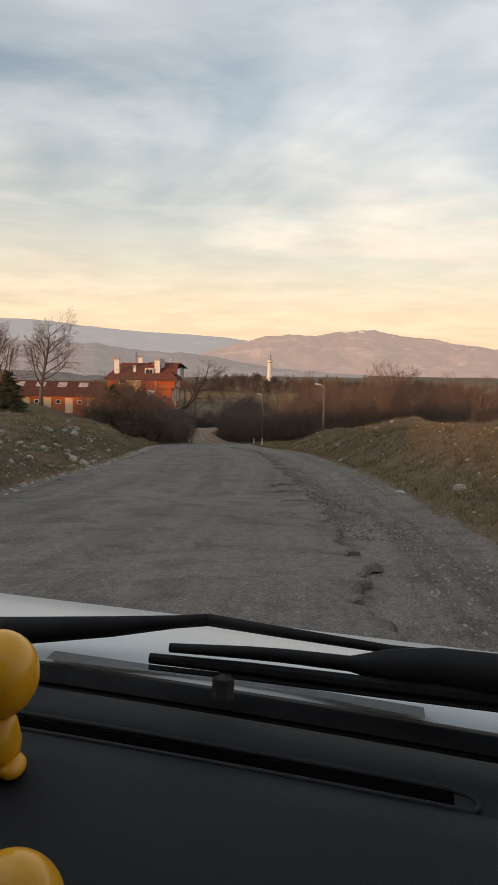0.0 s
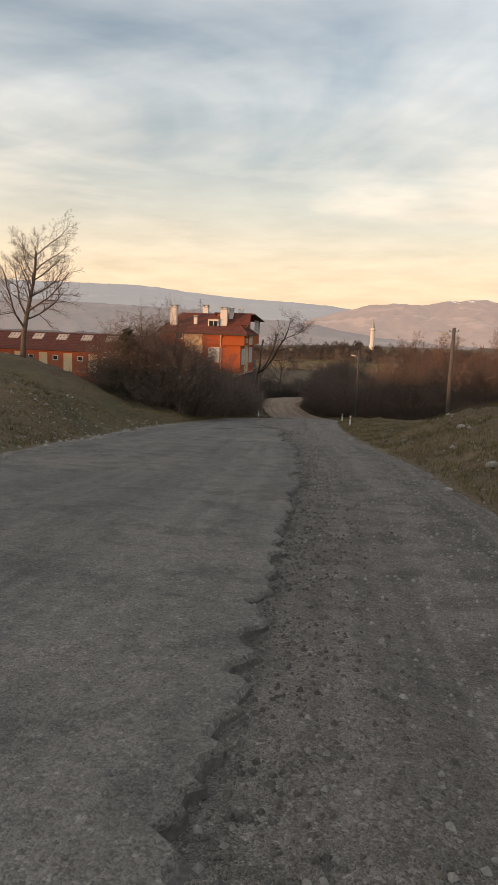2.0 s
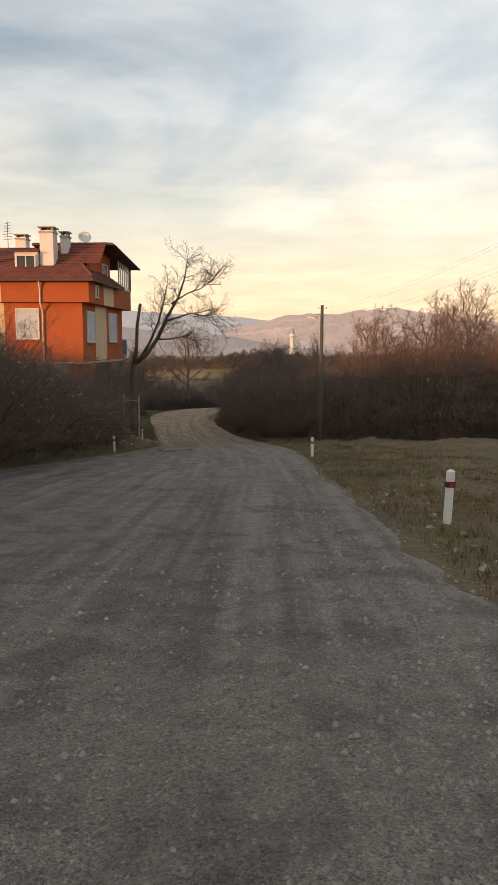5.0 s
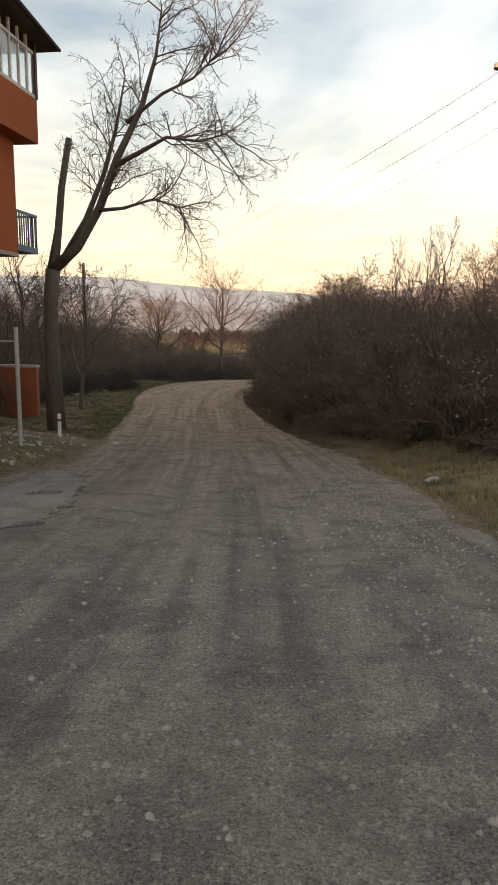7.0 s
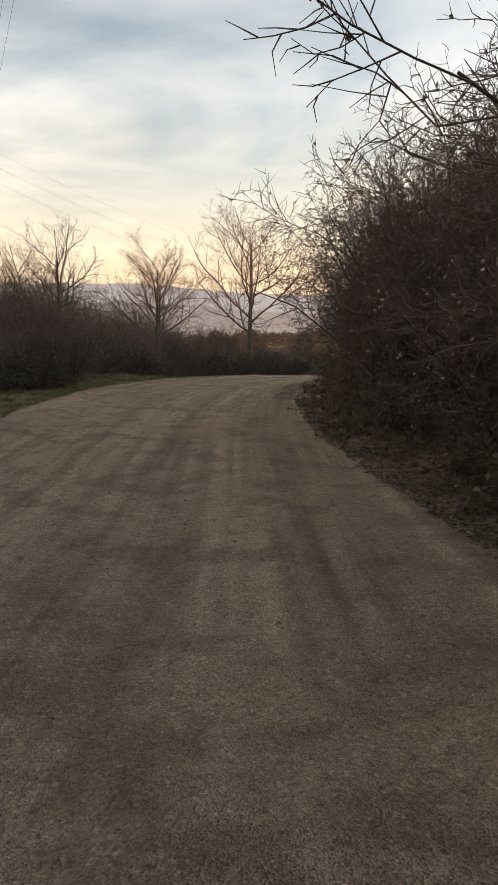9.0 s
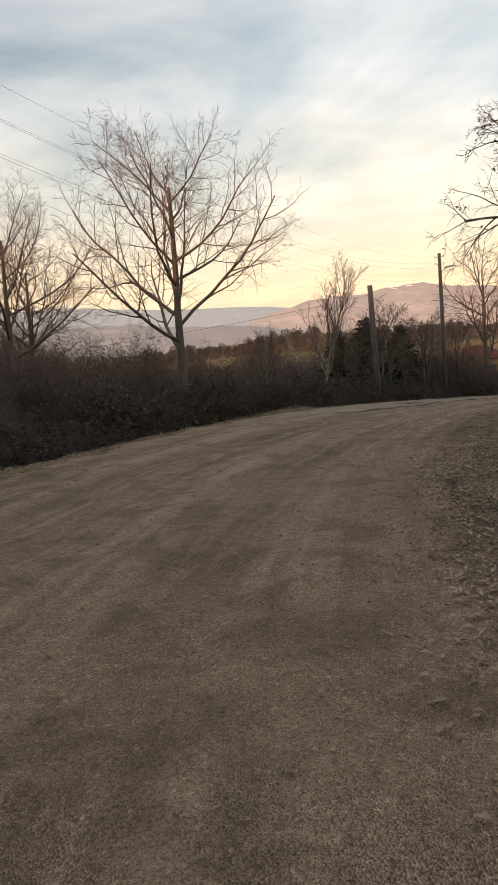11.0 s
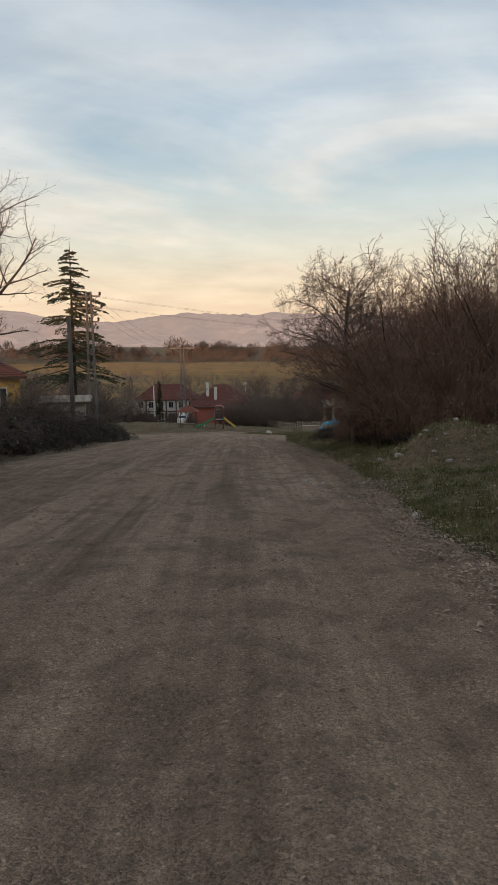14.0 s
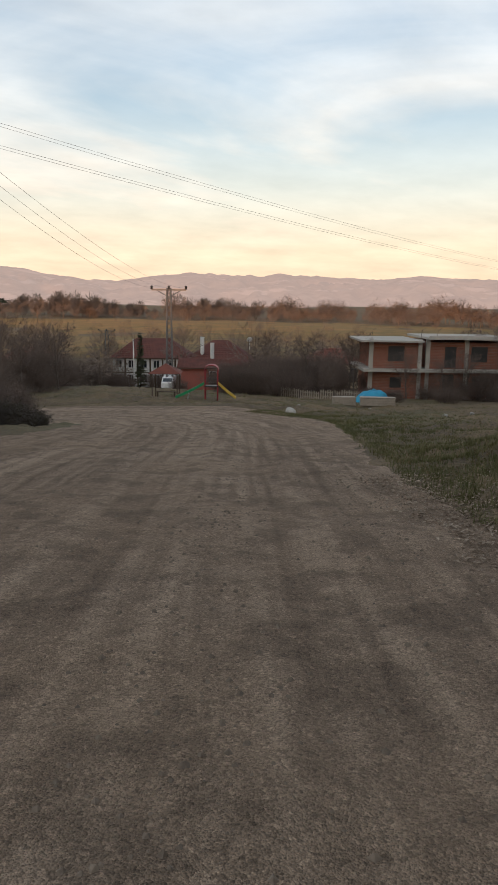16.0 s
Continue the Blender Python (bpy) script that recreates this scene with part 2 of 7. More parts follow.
M = {
    "soil": mat("soil", (0.080, 0.060, 0.038), 0.95, var=(0.20, 0.138, 0.075), scale=0.3, fine=9.0, bump=0.10, bump_scale=9, stain=((0.080, 0.085, 0.035), 0.5, 0.11)),
    # these four emit a flat colour that imitates haze over the slopes
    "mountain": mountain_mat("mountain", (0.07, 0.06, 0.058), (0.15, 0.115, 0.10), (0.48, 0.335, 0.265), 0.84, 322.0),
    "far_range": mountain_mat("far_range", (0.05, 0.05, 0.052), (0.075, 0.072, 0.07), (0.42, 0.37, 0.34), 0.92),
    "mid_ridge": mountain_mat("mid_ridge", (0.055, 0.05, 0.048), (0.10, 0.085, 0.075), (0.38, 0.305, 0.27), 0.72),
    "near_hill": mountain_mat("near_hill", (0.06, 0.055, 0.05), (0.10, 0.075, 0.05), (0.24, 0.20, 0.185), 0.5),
    "orange_plaster": mat("orange_plaster", (0.43, 0.115, 0.036), 0.85, var=(0.35, 0.092, 0.03), scale=0.6, fine=9, bump=0.003, bump_scale=40),
    "bark": mat("bark", (0.085, 0.066, 0.054), 0.9, var=(0.16, 0.13, 0.105), scale=2.0, fine=18, bump=0.012, bump_scale=14, stretch=(1, 1, 0.25)),
    "bark_red": mat("bark_red", (0.115, 0.076, 0.059), 0.9, var=(0.195, 0.132, 0.10), scale=0.8, fine=9),
    "bark_dark": mat("bark_dark", (0.045, 0.036, 0.031), 0.9, var=(0.085, 0.068, 0.058), scale=1.2, fine=12),
    "dead_leaf": mat("dead_leaf", (0.10, 0.064, 0.04), 0.85, var=(0.45, 0.355, 0.26), scale=3.0, fine=22.0),
    "bramble_leaf": mat("bramble_leaf", (0.035, 0.034, 0.018), 0.7, var=(0.075, 0.06, 0.035), scale=0.8, fine=7),
    "litter_leaf": mat("litter_leaf", (0.07, 0.05, 0.032), 0.8, var=(0.14, 0.105, 0.07), scale=0.8, fine=7),
    "fluff": mat("fluff", (0.40, 0.36, 0.32), 0.95, var=(0.26, 0.23, 0.20), scale=1.2, fine=9),
    "needle": mat("needle", (0.046, 0.056, 0.03), 0.7, var=(0.095, 0.096, 0.052), scale=0.9, fine=8),
    "grass": mat("grass", (0.075, 0.088, 0.028), 0.85, var=(0.15, 0.125, 0.05), scale=0.35, fine=3.0),
    "dry_grass": mat("dry_grass", (0.13, 0.098, 0.052), 0.9, var=(0.24, 0.175, 0.09), scale=0.4, fine=3.0),
    "stone": mat("stone", (0.26, 0.24, 0.21), 0.9, var=(0.42, 0.39, 0.34), scale=2.0, fine=18, bump=0.02, bump_scale=9, obj_random=0.25),
    "cream": mat("cream", (0.66, 0.52, 0.34), 0.85, var=(0.58, 0.45, 0.29), scale=0.7, fine=9, bump=0.002, bump_scale=40),
    "birch": mat("birch", (0.34, 0.30, 0.25), 0.85, var=(0.16, 0.135, 0.11), scale=2.2, fine=14, bump=0.006, bump_scale=14),
    "white": mat("white_paint", (0.74, 0.72, 0.68), 0.7, var=(0.62, 0.60, 0.56), scale=1.5, fine=12),
    "shutter": mat("shutter", (0.50, 0.56, 0.62), 0.5, var=(0.44, 0.50, 0.56), scale=1.0, fine=8),
    "tile": mat("tile", (0.20, 0.062, 0.038), 0.85, var=(0.11, 0.04, 0.03), scale=1.1, fine=10, bump=0.01, bump_scale=14),
    "fascia": mat("fascia", (0.075, 0.045, 0.032), 0.7, var=(0.11, 0.07, 0.05), scale=2, fine=14),
    "concrete": mat("concrete", (0.34, 0.31, 0.27), 0.9, var=(0.45, 0.41, 0.35), scale=0.9, fine=9, bump=0.006, bump_scale=20),
    "wood_pole": mat("wood_pole", (0.068, 0.060, 0.052), 0.85, var=(0.135, 0.12, 0.105), scale=1.3, fine=12, bump=0.008, bump_scale=10, stretch=(1, 1, 0.15)),
    "steel": mat("steel", (0.42, 0.42, 0.41), 0.55, 0.5, var=(0.32, 0.31, 0.29), scale=1.4, fine=14),
    "pylon_steel": mat("pylon_steel", (0.20, 0.195, 0.19), 0.6, 0.3, var=(0.14, 0.13, 0.12), scale=1.4, fine=14),
    "old_tile": mat("old_tile", (0.10, 0.038, 0.028), 0.9, var=(0.065, 0.03, 0.024), scale=1.1, fine=10, bump=0.01, bump_scale=14),
    "village_tile": mat("village_tile", (0.15, 0.055, 0.040), 0.9, var=(0.095, 0.04, 0.032), scale=1.1, fine=10, bump=0.01, bump_scale=14),
    "vine_red": mat("vine_red", (0.15, 0.088, 0.062), 0.9, var=(0.25, 0.155, 0.108), scale=0.8, fine=9),
    "dark_metal": mat("dark_metal", (0.04, 0.04, 0.042), 0.5, 0.4, var=(0.065, 0.06, 0.055), scale=3, fine=20),
    "blue_rail": mat("blue_rail", (0.16, 0.22, 0.30), 0.5, 0.2, var=(0.12, 0.17, 0.24), scale=3, fine=20),
    "brick_red": mat("brick_red", (0.40, 0.13, 0.065), 0.9, var=(0.30, 0.095, 0.05), scale=1.5, fine=11, bump=0.004),
    "faded_red": mat("faded_red", (0.34, 0.115, 0.085), 0.9, var=(0.27, 0.088, 0.066), scale=0.9, fine=9, bump=0.003),
    "yellow_plaster": mat("yellow_plaster", (0.62, 0.38, 0.10), 0.85, var=(0.54, 0.33, 0.10), scale=0.8, fine=9),
    "timber": mat("timber", (0.075, 0.05, 0.035), 0.8, var=(0.12, 0.085, 0.06), scale=1.5, fine=12, stretch=(1, 1, 0.3)),
    "pale_wood": mat("pale_wood", (0.38, 0.32, 0.25), 0.85, var=(0.27, 0.22, 0.17), scale=2, fine=14),
    "tarp": mat("tarp", (0.05, 0.30, 0.44), 0.5, var=(0.04, 0.24, 0.37), scale=2.0, fine=9, bump=0.02, bump_scale=4),
    "slide_green": mat("slide_green", (0.03, 0.26, 0.10), 0.35, var=(0.03, 0.21, 0.08), scale=2, fine=9),
    "slide_red": mat("slide_red", (0.30, 0.035, 0.04), 0.5, var=(0.22, 0.03, 0.035), scale=2, fine=9),
    "slide_yellow": mat("slide_yellow", (0.55, 0.36, 0.05), 0.4, var=(0.46, 0.30, 0.05), scale=2, fine=9),
    "red_mark": mat("red_mark", (0.5, 0.03, 0.02), 0.4),
    "pane": mat("pane", (0.025, 0.03, 0.035), 0.06, spec=0.6),
    "far_twig": mat("far_twig", (0.125, 0.094, 0.074), 0.9, var=(0.20, 0.138, 0.098), scale=0.05, fine=0.6),
    "tawny": mat("tawny", (0.30, 0.16, 0.06), 0.95, var=(0.17, 0.14, 0.05), scale=0.012, fine=0.2, stain=((0.10, 0.08, 0.05), 0.7, 0.03)),
    "field": mat("field", (0.10, 0.092, 0.028), 0.95, var=(0.29, 0.155, 0.05), scale=0.017, fine=0.25, stretch=(0.35, 1, 1), stain=((0.30, 0.15, 0.055), 0.8, 0.010)),
    "twig": mat("twig", (0.10, 0.072, 0.058), 0.9, var=(0.17, 0.125, 0.10), scale=0.7, fine=6),
}



def track_mat(name, dark, light, pale, grain, speck, bump, streak=(1.1, 0.03), later=None, stony=0.26):
    """A driven surface: streaks along the road, dusty patches, grain and single stones. The map coordinates are metres across and along."""
    m = bpy.data.materials.new(name)
    m.use_nodes = True
    n, l = m.node_tree.nodes, m.node_tree.links
    b = n["Principled BSDF"]
    b.inputs["Roughness"].default_value, b.inputs["Specular IOR Level"].default_value = 0.92, 0.2
    tc = n.new("ShaderNodeTexCoord")

    def noisy(source, scale, detail, lo, hi, stretch=None):
        t = n.new("ShaderNodeTexNoise")
        t.inputs["Scale"].default_value, t.inputs["Detail"].default_value = scale, detail
        if stretch:
            mp = n.new("ShaderNodeMapping")
            mp.inputs["Scale"].default_value = (*stretch, 1)
            l.new(source, mp.inputs[0])
            source = mp.outputs[0]
        l.new(source, t.inputs["Vector"])
        r = n.new("ShaderNodeMapRange")
        r.inputs[1].default_value, r.inputs[2].default_value = lo, hi
        l.new(t.outputs[0], r.inputs[0])
        return r.outputs[0], t.outputs[0]

    def mixed(fac, a, c, mode="MIX"):
        x = n.new("ShaderNodeMix")
        x.data_type, x.blend_type = "RGBA", mode
        l.new(fac, x.inputs[0]) if not isinstance(fac, float) else None
        for i, q in ((6, a), (7, c)):
            if isinstance(q, tuple):
                x.inputs[i].default_value = (*q, 1)
            else:
                l.new(q, x.inputs[i])
        return x.outputs[2]

    st, _ = noisy(tc.outputs["UV"], 1.0, 6, 0.38, 0.62, streak)
    sl, _ = noisy(tc.outputs["UV"], 1.0, 4, 0.40, 0.62, (streak[0] * 3.6, streak[1] * 4.5))
    pa, _ = noisy(tc.outputs["Object"], 0.28, 5, 0.46, 0.70)
    pb, _ = noisy(tc.outputs["Object"], 1.7, 6, 0.50, 0.62)
    gr, fine = noisy(tc.outputs["Object"], grain, 8, 0.30, 0.70)
    both = n.new("ShaderNodeMath")
    both.operation, both.inputs[1].default_value, both.use_clamp = "MULTIPLY_ADD", 0.55, True
    half = n.new("ShaderNodeMath")
    half.operation, half.inputs[1].default_value = "MULTIPLY", 0.6
    l.new(st, half.inputs[0]), l.new(sl, both.inputs[0]), l.new(half.outputs[0], both.inputs[2])
    st = both.outputs[0]
    col = mixed(st, dark, light)
    col = mixed(pa, col, pale)
    worn = n.new("ShaderNodeMath")
    worn.operation, worn.inputs[1].default_value = "MULTIPLY", 0.5
    l.new(pb, worn.inputs[0])
    col = mixed(worn.outputs[0], col, tuple(q * 0.72 for q in dark))
    if later:       # another make of gravel further along the road
        uv, far = n.new("ShaderNodeSeparateXYZ"), n.new("ShaderNodeMapRange")
        l.new(tc.outputs["UV"], uv.inputs[0]), l.new(uv.outputs[1], far.inputs[0])
        far.inputs[1].default_value, far.inputs[2].default_value = later[3:]
        dirt = mixed(worn.outputs[0], mixed(pa, mixed(st, *later[:2]), later[2]), tuple(q * 0.72 for q in later[0]))
        col = mixed(far.outputs[0], col, dirt)
    g = n.new("ShaderNodeMapRange")
    g.inputs[3].default_value, g.inputs[4].default_value = 0.86, 1.14
    l.new(gr, g.inputs[0])
    h = n.new("ShaderNodeHueSaturation")
    l.new(g.outputs[0], h.inputs["Value"]), l.new(col, h.inputs["Color"])
    vo = n.new("ShaderNodeTexVoronoi")
    vo.inputs["Scale"].default_value = speck
    l.new(tc.outputs["Object"], vo.inputs["Vector"])
    sp = n.new("ShaderNodeSeparateColor")
    l.new(vo.outputs["Color"], sp.inputs[0])
    v = n.new("ShaderNodeMapRange")
    v.inputs[1].default_value, v.inputs[3].default_value, v.inputs[4].default_value = 0.0, 1 - stony, 1 + stony * 1.25
    l.new(sp.outputs[0], v.inputs[0])
    h2 = n.new("ShaderNodeHueSaturation")
    l.new(v.outputs[0], h2.inputs["Value"]), l.new(h.outputs[0], h2.inputs["Color"])
    vs, sc, pick = n.new("ShaderNodeTexVoronoi"), n.new("ShaderNodeSeparateColor"), n.new("ShaderNodeMapRange")      # single larger stones, light and dark
    vs.inputs["Scale"].default_value = speck * 0.52
    l.new(tc.outputs["Object"], vs.inputs["Vector"]), l.new(vs.outputs["Color"], sc.inputs[0]), l.new(sc.outputs[1], pick.inputs[0])
    pick.inputs[1].default_value, pick.inputs[2].default_value, pick.inputs[3].default_value, pick.inputs[4].default_value = 0.86, 1.0, 1.0, 1.0 + stony * 1.5
    low, h3 = n.new("ShaderNodeMapRange"), n.new("ShaderNodeHueSaturation")
    low.inputs[1].default_value, low.inputs[2].default_value, low.inputs[3].default_value = 0.0, 0.14, 1.0 - stony * 1.1
    l.new(sc.outputs[1], low.inputs[0])
    tone = n.new("ShaderNodeMath")
    tone.operation = "MULTIPLY"
    l.new(pick.outputs[0], tone.inputs[0]), l.new(low.outputs[0], tone.inputs[1])
    l.new(tone.outputs[0], h3.inputs["Value"]), l.new(h2.outputs[0], h3.inputs["Color"])
    l.new(h3.outputs[0], b.inputs["Base Color"])
    ad = n.new("ShaderNodeMath")
    ad.operation = "SUBTRACT"
    l.new(fine, ad.inputs[0]), l.new(vo.outputs["Distance"], ad.inputs[1])
    q = n.new("ShaderNodeBump")
    q.inputs["Distance"].default_value = bump
    l.new(ad.outputs[0], q.inputs["Height"]), l.new(q.outputs[0], b.inputs["Normal"])
    return m


M["broken"] = mat("broken_asphalt", (0.075, 0.067, 0.06), 0.95, var=(0.17, 0.15, 0.13), scale=3.0, fine=26, bump=0.02, bump_scale=30)
M["chips"] = mat("chips", (0.15, 0.135, 0.12), 0.95, var=(0.36, 0.33, 0.29), scale=4.0, fine=30)
M["earth_chips"] = mat("earth_chips", (0.12, 0.092, 0.068), 0.95, var=(0.27, 0.21, 0.155), scale=4.0, fine=30)
M["asphalt"] = track_mat("asphalt", (0.130, 0.116, 0.103), (0.195, 0.173, 0.151), (0.210, 0.183, 0.154), 9.0, 95.0, 0.008, (0.9, 0.03), ((0.175, 0.138, 0.107), (0.29, 0.232, 0.178), (0.28, 0.215, 0.158), 195.0, 210.0))
M["gravel"] = track_mat("gravel", (0.145, 0.126, 0.108), (0.265, 0.230, 0.196), (0.225, 0.194, 0.163), 8.0, 105.0, 0.018, (1.5, 0.035), ((0.175, 0.122, 0.082), (0.36, 0.262, 0.182), (0.29, 0.205, 0.137), 155.0, 185.0), 0.30)

# ---------------------------------------------------------------- ground form
# the line the wheels follow: x, y, height of the surface
ROAD_LINE = [
    (0, -60, 2.9), (0, -20, -0.05), (0.0, 0, -1.47), (0.56, 11.66, -2.46), (0.6, 23.7, -3.54), (-0.17, 36.76, -4.75),
    (-1.8, 50.73, -6.24), (-2.66, 61.2, -7.39), (-3.25, 73.06, -8.67), (-3.92, 87.3, -10.2), (-5.25, 100.4, -11.72),
    (-7.27, 112.3, -13.09), (-9.8, 123.94, -13.9), (-11.87, 135.08, -14.03), (-12.3, 146.07, -14.46), (-10.06, 157.06, -15.1),
    (-5.49, 167.87, -16.03), (0.58, 178.56, -17.22), (7.31, 190.25, -18.55), (15.5, 204.5, -20.35), (22, 216, -21.9),
    (25.5, 225, -23.15), (26.0, 233, -24.1), (22.5, 242, -25.1), (15, 251, -26.2), (2, 262, -27.8)]
# metres from that line to the left and right road edges, by y
EDGE_Y = [-60, 0, 30, 60, 85, 100, 112, 130, 145, 160, 190, 205, 215, 225, 233, 245, 262]
EDGE_L = [5.4, 5.2, 6.6, 7.2, 7.4, 5.4, 4.2, 4.3, 5.8, 6.4, 7.0, 6.8, 6.2, 5.4, 4.8, 4.4, 4.4]
EDGE_R = [2.4, 2.4, 2.1, 2.0, 1.5, 2.4, 2.9, 1.6, 1.2, 1.5, 2.8, 2.6, 3.4, 5.2, 6.0, 4.4, 3.6]


def spline(points, step):
    pts = [Vector(p) for p in points]
    pts = [2 * pts[0] - pts[1]] + pts + [2 * pts[-1] - pts[-2]]
    out = []
    for a, b, c, d in zip(pts, pts[1:], pts[2:], pts[3:]):
        k = max(1, int((c - b).length / step))
        for i in range(k):
            t = i / k
            out.append(0.5 * ((2 * b) + (c - a) * t + (2 * a - 5 * b + 4 * c - d) * t * t + (3 * b - a - 3 * c + d) * t ** 3))
    out.append(pts[-2])
    return np.array([tuple(p) for p in out])


LINE = spline(ROAD_LINE, 0.8)
SEG = np.diff(LINE[:, :2], axis=0)
TAN = np.gradient(LINE[:, :2], axis=0)
TAN /= np.linalg.norm(TAN, axis=1)[:, None]


def along(x, y):
    """Nearest place on the road line: index, height, offset to the right."""
    x, y = np.atleast_1d(x).astype(float), np.atleast_1d(y).astype(float)
    k, best = np.zeros(len(x), int), np.full(len(x), 1e18)
    for a in range(0, len(LINE), 40):
        q = LINE[a:a + 40]
        d = (x[:, None] - q[None, :, 0]) ** 2 + (y[:, None] - q[None, :, 1]) ** 2
        j = d.argmin(1)
        m = d[np.arange(len(x)), j]
        w = m < best
        k[w], best[w] = j[w] + a, m[w]
    dx, dy = x - LINE[k, 0], y - LINE[k, 1]
    f = dx * TAN[k, 0] + dy * TAN[k, 1]
    side = dx * TAN[k, 1] - dy * TAN[k, 0]
    slope = np.gradient(LINE[:, 2]) / np.maximum(np.linalg.norm(np.gradient(LINE[:, :2], axis=0), axis=1), 1e-6)
    z = LINE[k, 2] + np.clip(f, -3, 3) * slope[k]
    far = np.abs(f) > 3
    return k, z, np.where(far, np.sign(side + 1e-9) * np.sqrt(best), side)


def vnoise(u, v, seed=0):
    """Smooth random heights, about -1 to 1, one knot to each unit of u and v."""
    table = np.random.default_rng(seed).uniform(-1, 1, (256, 256))
    i, j = np.floor(u).astype(int), np.floor(v).astype(int)
    a, b = u - i, v - j
    a, b = a * a * (3 - 2 * a), b * b * (3 - 2 * b)
    t = lambda p, q: table[p % 256, q % 256]
    return (t(i, j) * (1 - a) + t(i + 1, j) * a) * (1 - b) + (t(i, j + 1) * (1 - a) + t(i + 1, j + 1) * a) * b


def smooth(a, b, v):
    t = np.clip((v - a) / (b - a), 0, 1)
    return t * t * (3 - 2 * t)


def wob(x, y, f, seed=0.0):
    return (np.sin(x * f + 1.3 * seed) * np.cos(y * f * 1.13 + seed) + 0.5 * np.sin(x * f * 2.3 + y * f * 1.7 + seed * 2) + 0.25 * np.sin(x * f * 4.9 - y * f * 4.1 + seed))


# mounds and hollows: x, y, height, reach
MOUNDS = [
    (-10.5, 14, 1.2, 6), (-12, 30, 1.3, 7), (-14, 46, 1.6, 7), (5.8, 24, 0.5, 3.2), (6.6, 36, 0.55, 3.4), (5.2, 50, 0.4, 3.0), (-24, 66, 3.4, 9), (-30, 80, 2.6, 12), (9, 30, 0.9, 8), (10, 46, 0.9, 8), (12, 15, 0.8, 8),
    (-14.4, 109.5, 0.9, 3.4), (-20, 160, -1.2, 9), (-15, 180, -1.0, 8), (9.2, 185, 0.9, 2.6), (6.5, 178, 0.7, 2.4), (-2, 145, 0.9, 6), (3, 158, 0.8, 7)]


# height of the hill added out of view to cast shade
SHADE_RIDGE = 6.9


def far_height(x, y):
    f = np.interp(y, [-900, -260, -120, -60, 0, 260, 330, 600, 800, 1500, 4500], [-20, -4, 7.5, 4.0, -1.2, -27.6, -32.0, -26.0, -19, -40, -40])
    f = f + 1.2 * wob(x, y, 0.017, 3) * smooth(60, 200, np.hypot(x, y - 100)) - 0.03 * np.clip(-x - 60, 0, 300)
    s, p = -(x + y) * 0.7071, (x - y) * 0.7071       # unseen hill added behind, towards the sun, to shade the low ground
    k = smooth(62, 112, s) * smooth(330, 220, s) * smooth(-520, -380, p) * smooth(520, 380, p)
    return f * (1 - k) + (SHADE_RIDGE + 0.8 * wob(x, y, 0.02, 6)) * k


def ground_height(x, y):
    shape = np.shape(x)
    x, y = np.ravel(x).astype(float), np.ravel(y).astype(float)
    k, zr, d = along(x, y)
    el, er = np.interp(LINE[k, 1], EDGE_Y, EDGE_L), np.interp(LINE[k, 1], EDGE_Y, EDGE_R)
    out = np.where(d > 0, d - er, -d - el)
    bank = np.where(d > 0, np.interp(LINE[k, 1], [0, 55, 75, 95, 130, 150, 200, 230], [0.7, 0.6, 0.2, 0.1, 0.5, 0.5, 0.3, 0.0]),
                    np.interp(LINE[k, 1], [0, 50, 62, 80, 120, 160, 230], [0.5, 0.4, 0.1, 0.3, 0.25, 0.3, 0.0]))
    near = zr + bank * smooth(0.2, 3.5, out) + 0.12 * wob(x, y, 1.1) * smooth(0, 2, out) + 0.06 * wob(x, y, 2.9, 2) * smooth(0, 1, out)
    near = near + (0.16 * vnoise(x * 0.45, y * 0.45, 31) + 0.09 * vnoise(x * 0.95, y * 0.95, 32)) * smooth(0.1, 1.6, out)
    near = near - 0.16 * smooth(0.15, -0.7, out)
    for mx, my, h, r in MOUNDS:
        near = near + h * np.exp(-((x - mx) ** 2 + (y - my) ** 2) / (2 * (r / 1.6) ** 2)) * smooth(0, 2.5, out)
    w = smooth(14, 70, out)
    w = np.maximum(w, smooth(255, 300, y))
    w = np.maximum(w, smooth(-40, -110, y))
    hollow = 2.2 * smooth(29, 54, x) * smooth(203, 232, y) * smooth(330, 262, y)     # the gardens lie lower than the road
    return (near * (1 - w) + far_height(x, y) * w - hollow).reshape(shape)


def gz(x, y):
    return float(ground_height(np.array([x]), np.array([y]))[0])


def mesh_of(name, verts, faces, material):
    me = bpy.data.meshes.new(name)
    me.from_pydata([tuple(v) for v in verts], [], [tuple(f) for f in faces])
    for m in (material if isinstance(material, (list, tuple)) else [material]):
        me.materials.append(m)
    me.update()
    return me


def shade_smooth(me):
    me.polygons.foreach_set("use_smooth", [True] * len(me.polygons))
    return me


def lay_map(me, across, along_):
    """Map coordinates: metres across and along the road, for each vertex."""
    uv = me.uv_layers.new(name="UVMap")
    idx = np.zeros(len(me.loops), int)
    me.loops.foreach_get("vertex_index", idx)
    uv.data.foreach_set("uv", np.stack([np.ravel(across)[idx], np.ravel(along_)[idx]], 1).ravel())
    return me


def grid_faces(nu, nv):
    i, j = np.meshgrid(np.arange(nu - 1), np.arange(nv - 1), indexing="ij")
    a = (i * nv + j).ravel()
    return np.stack([a, a + nv, a + nv + 1, a + 1], 1).tolist()


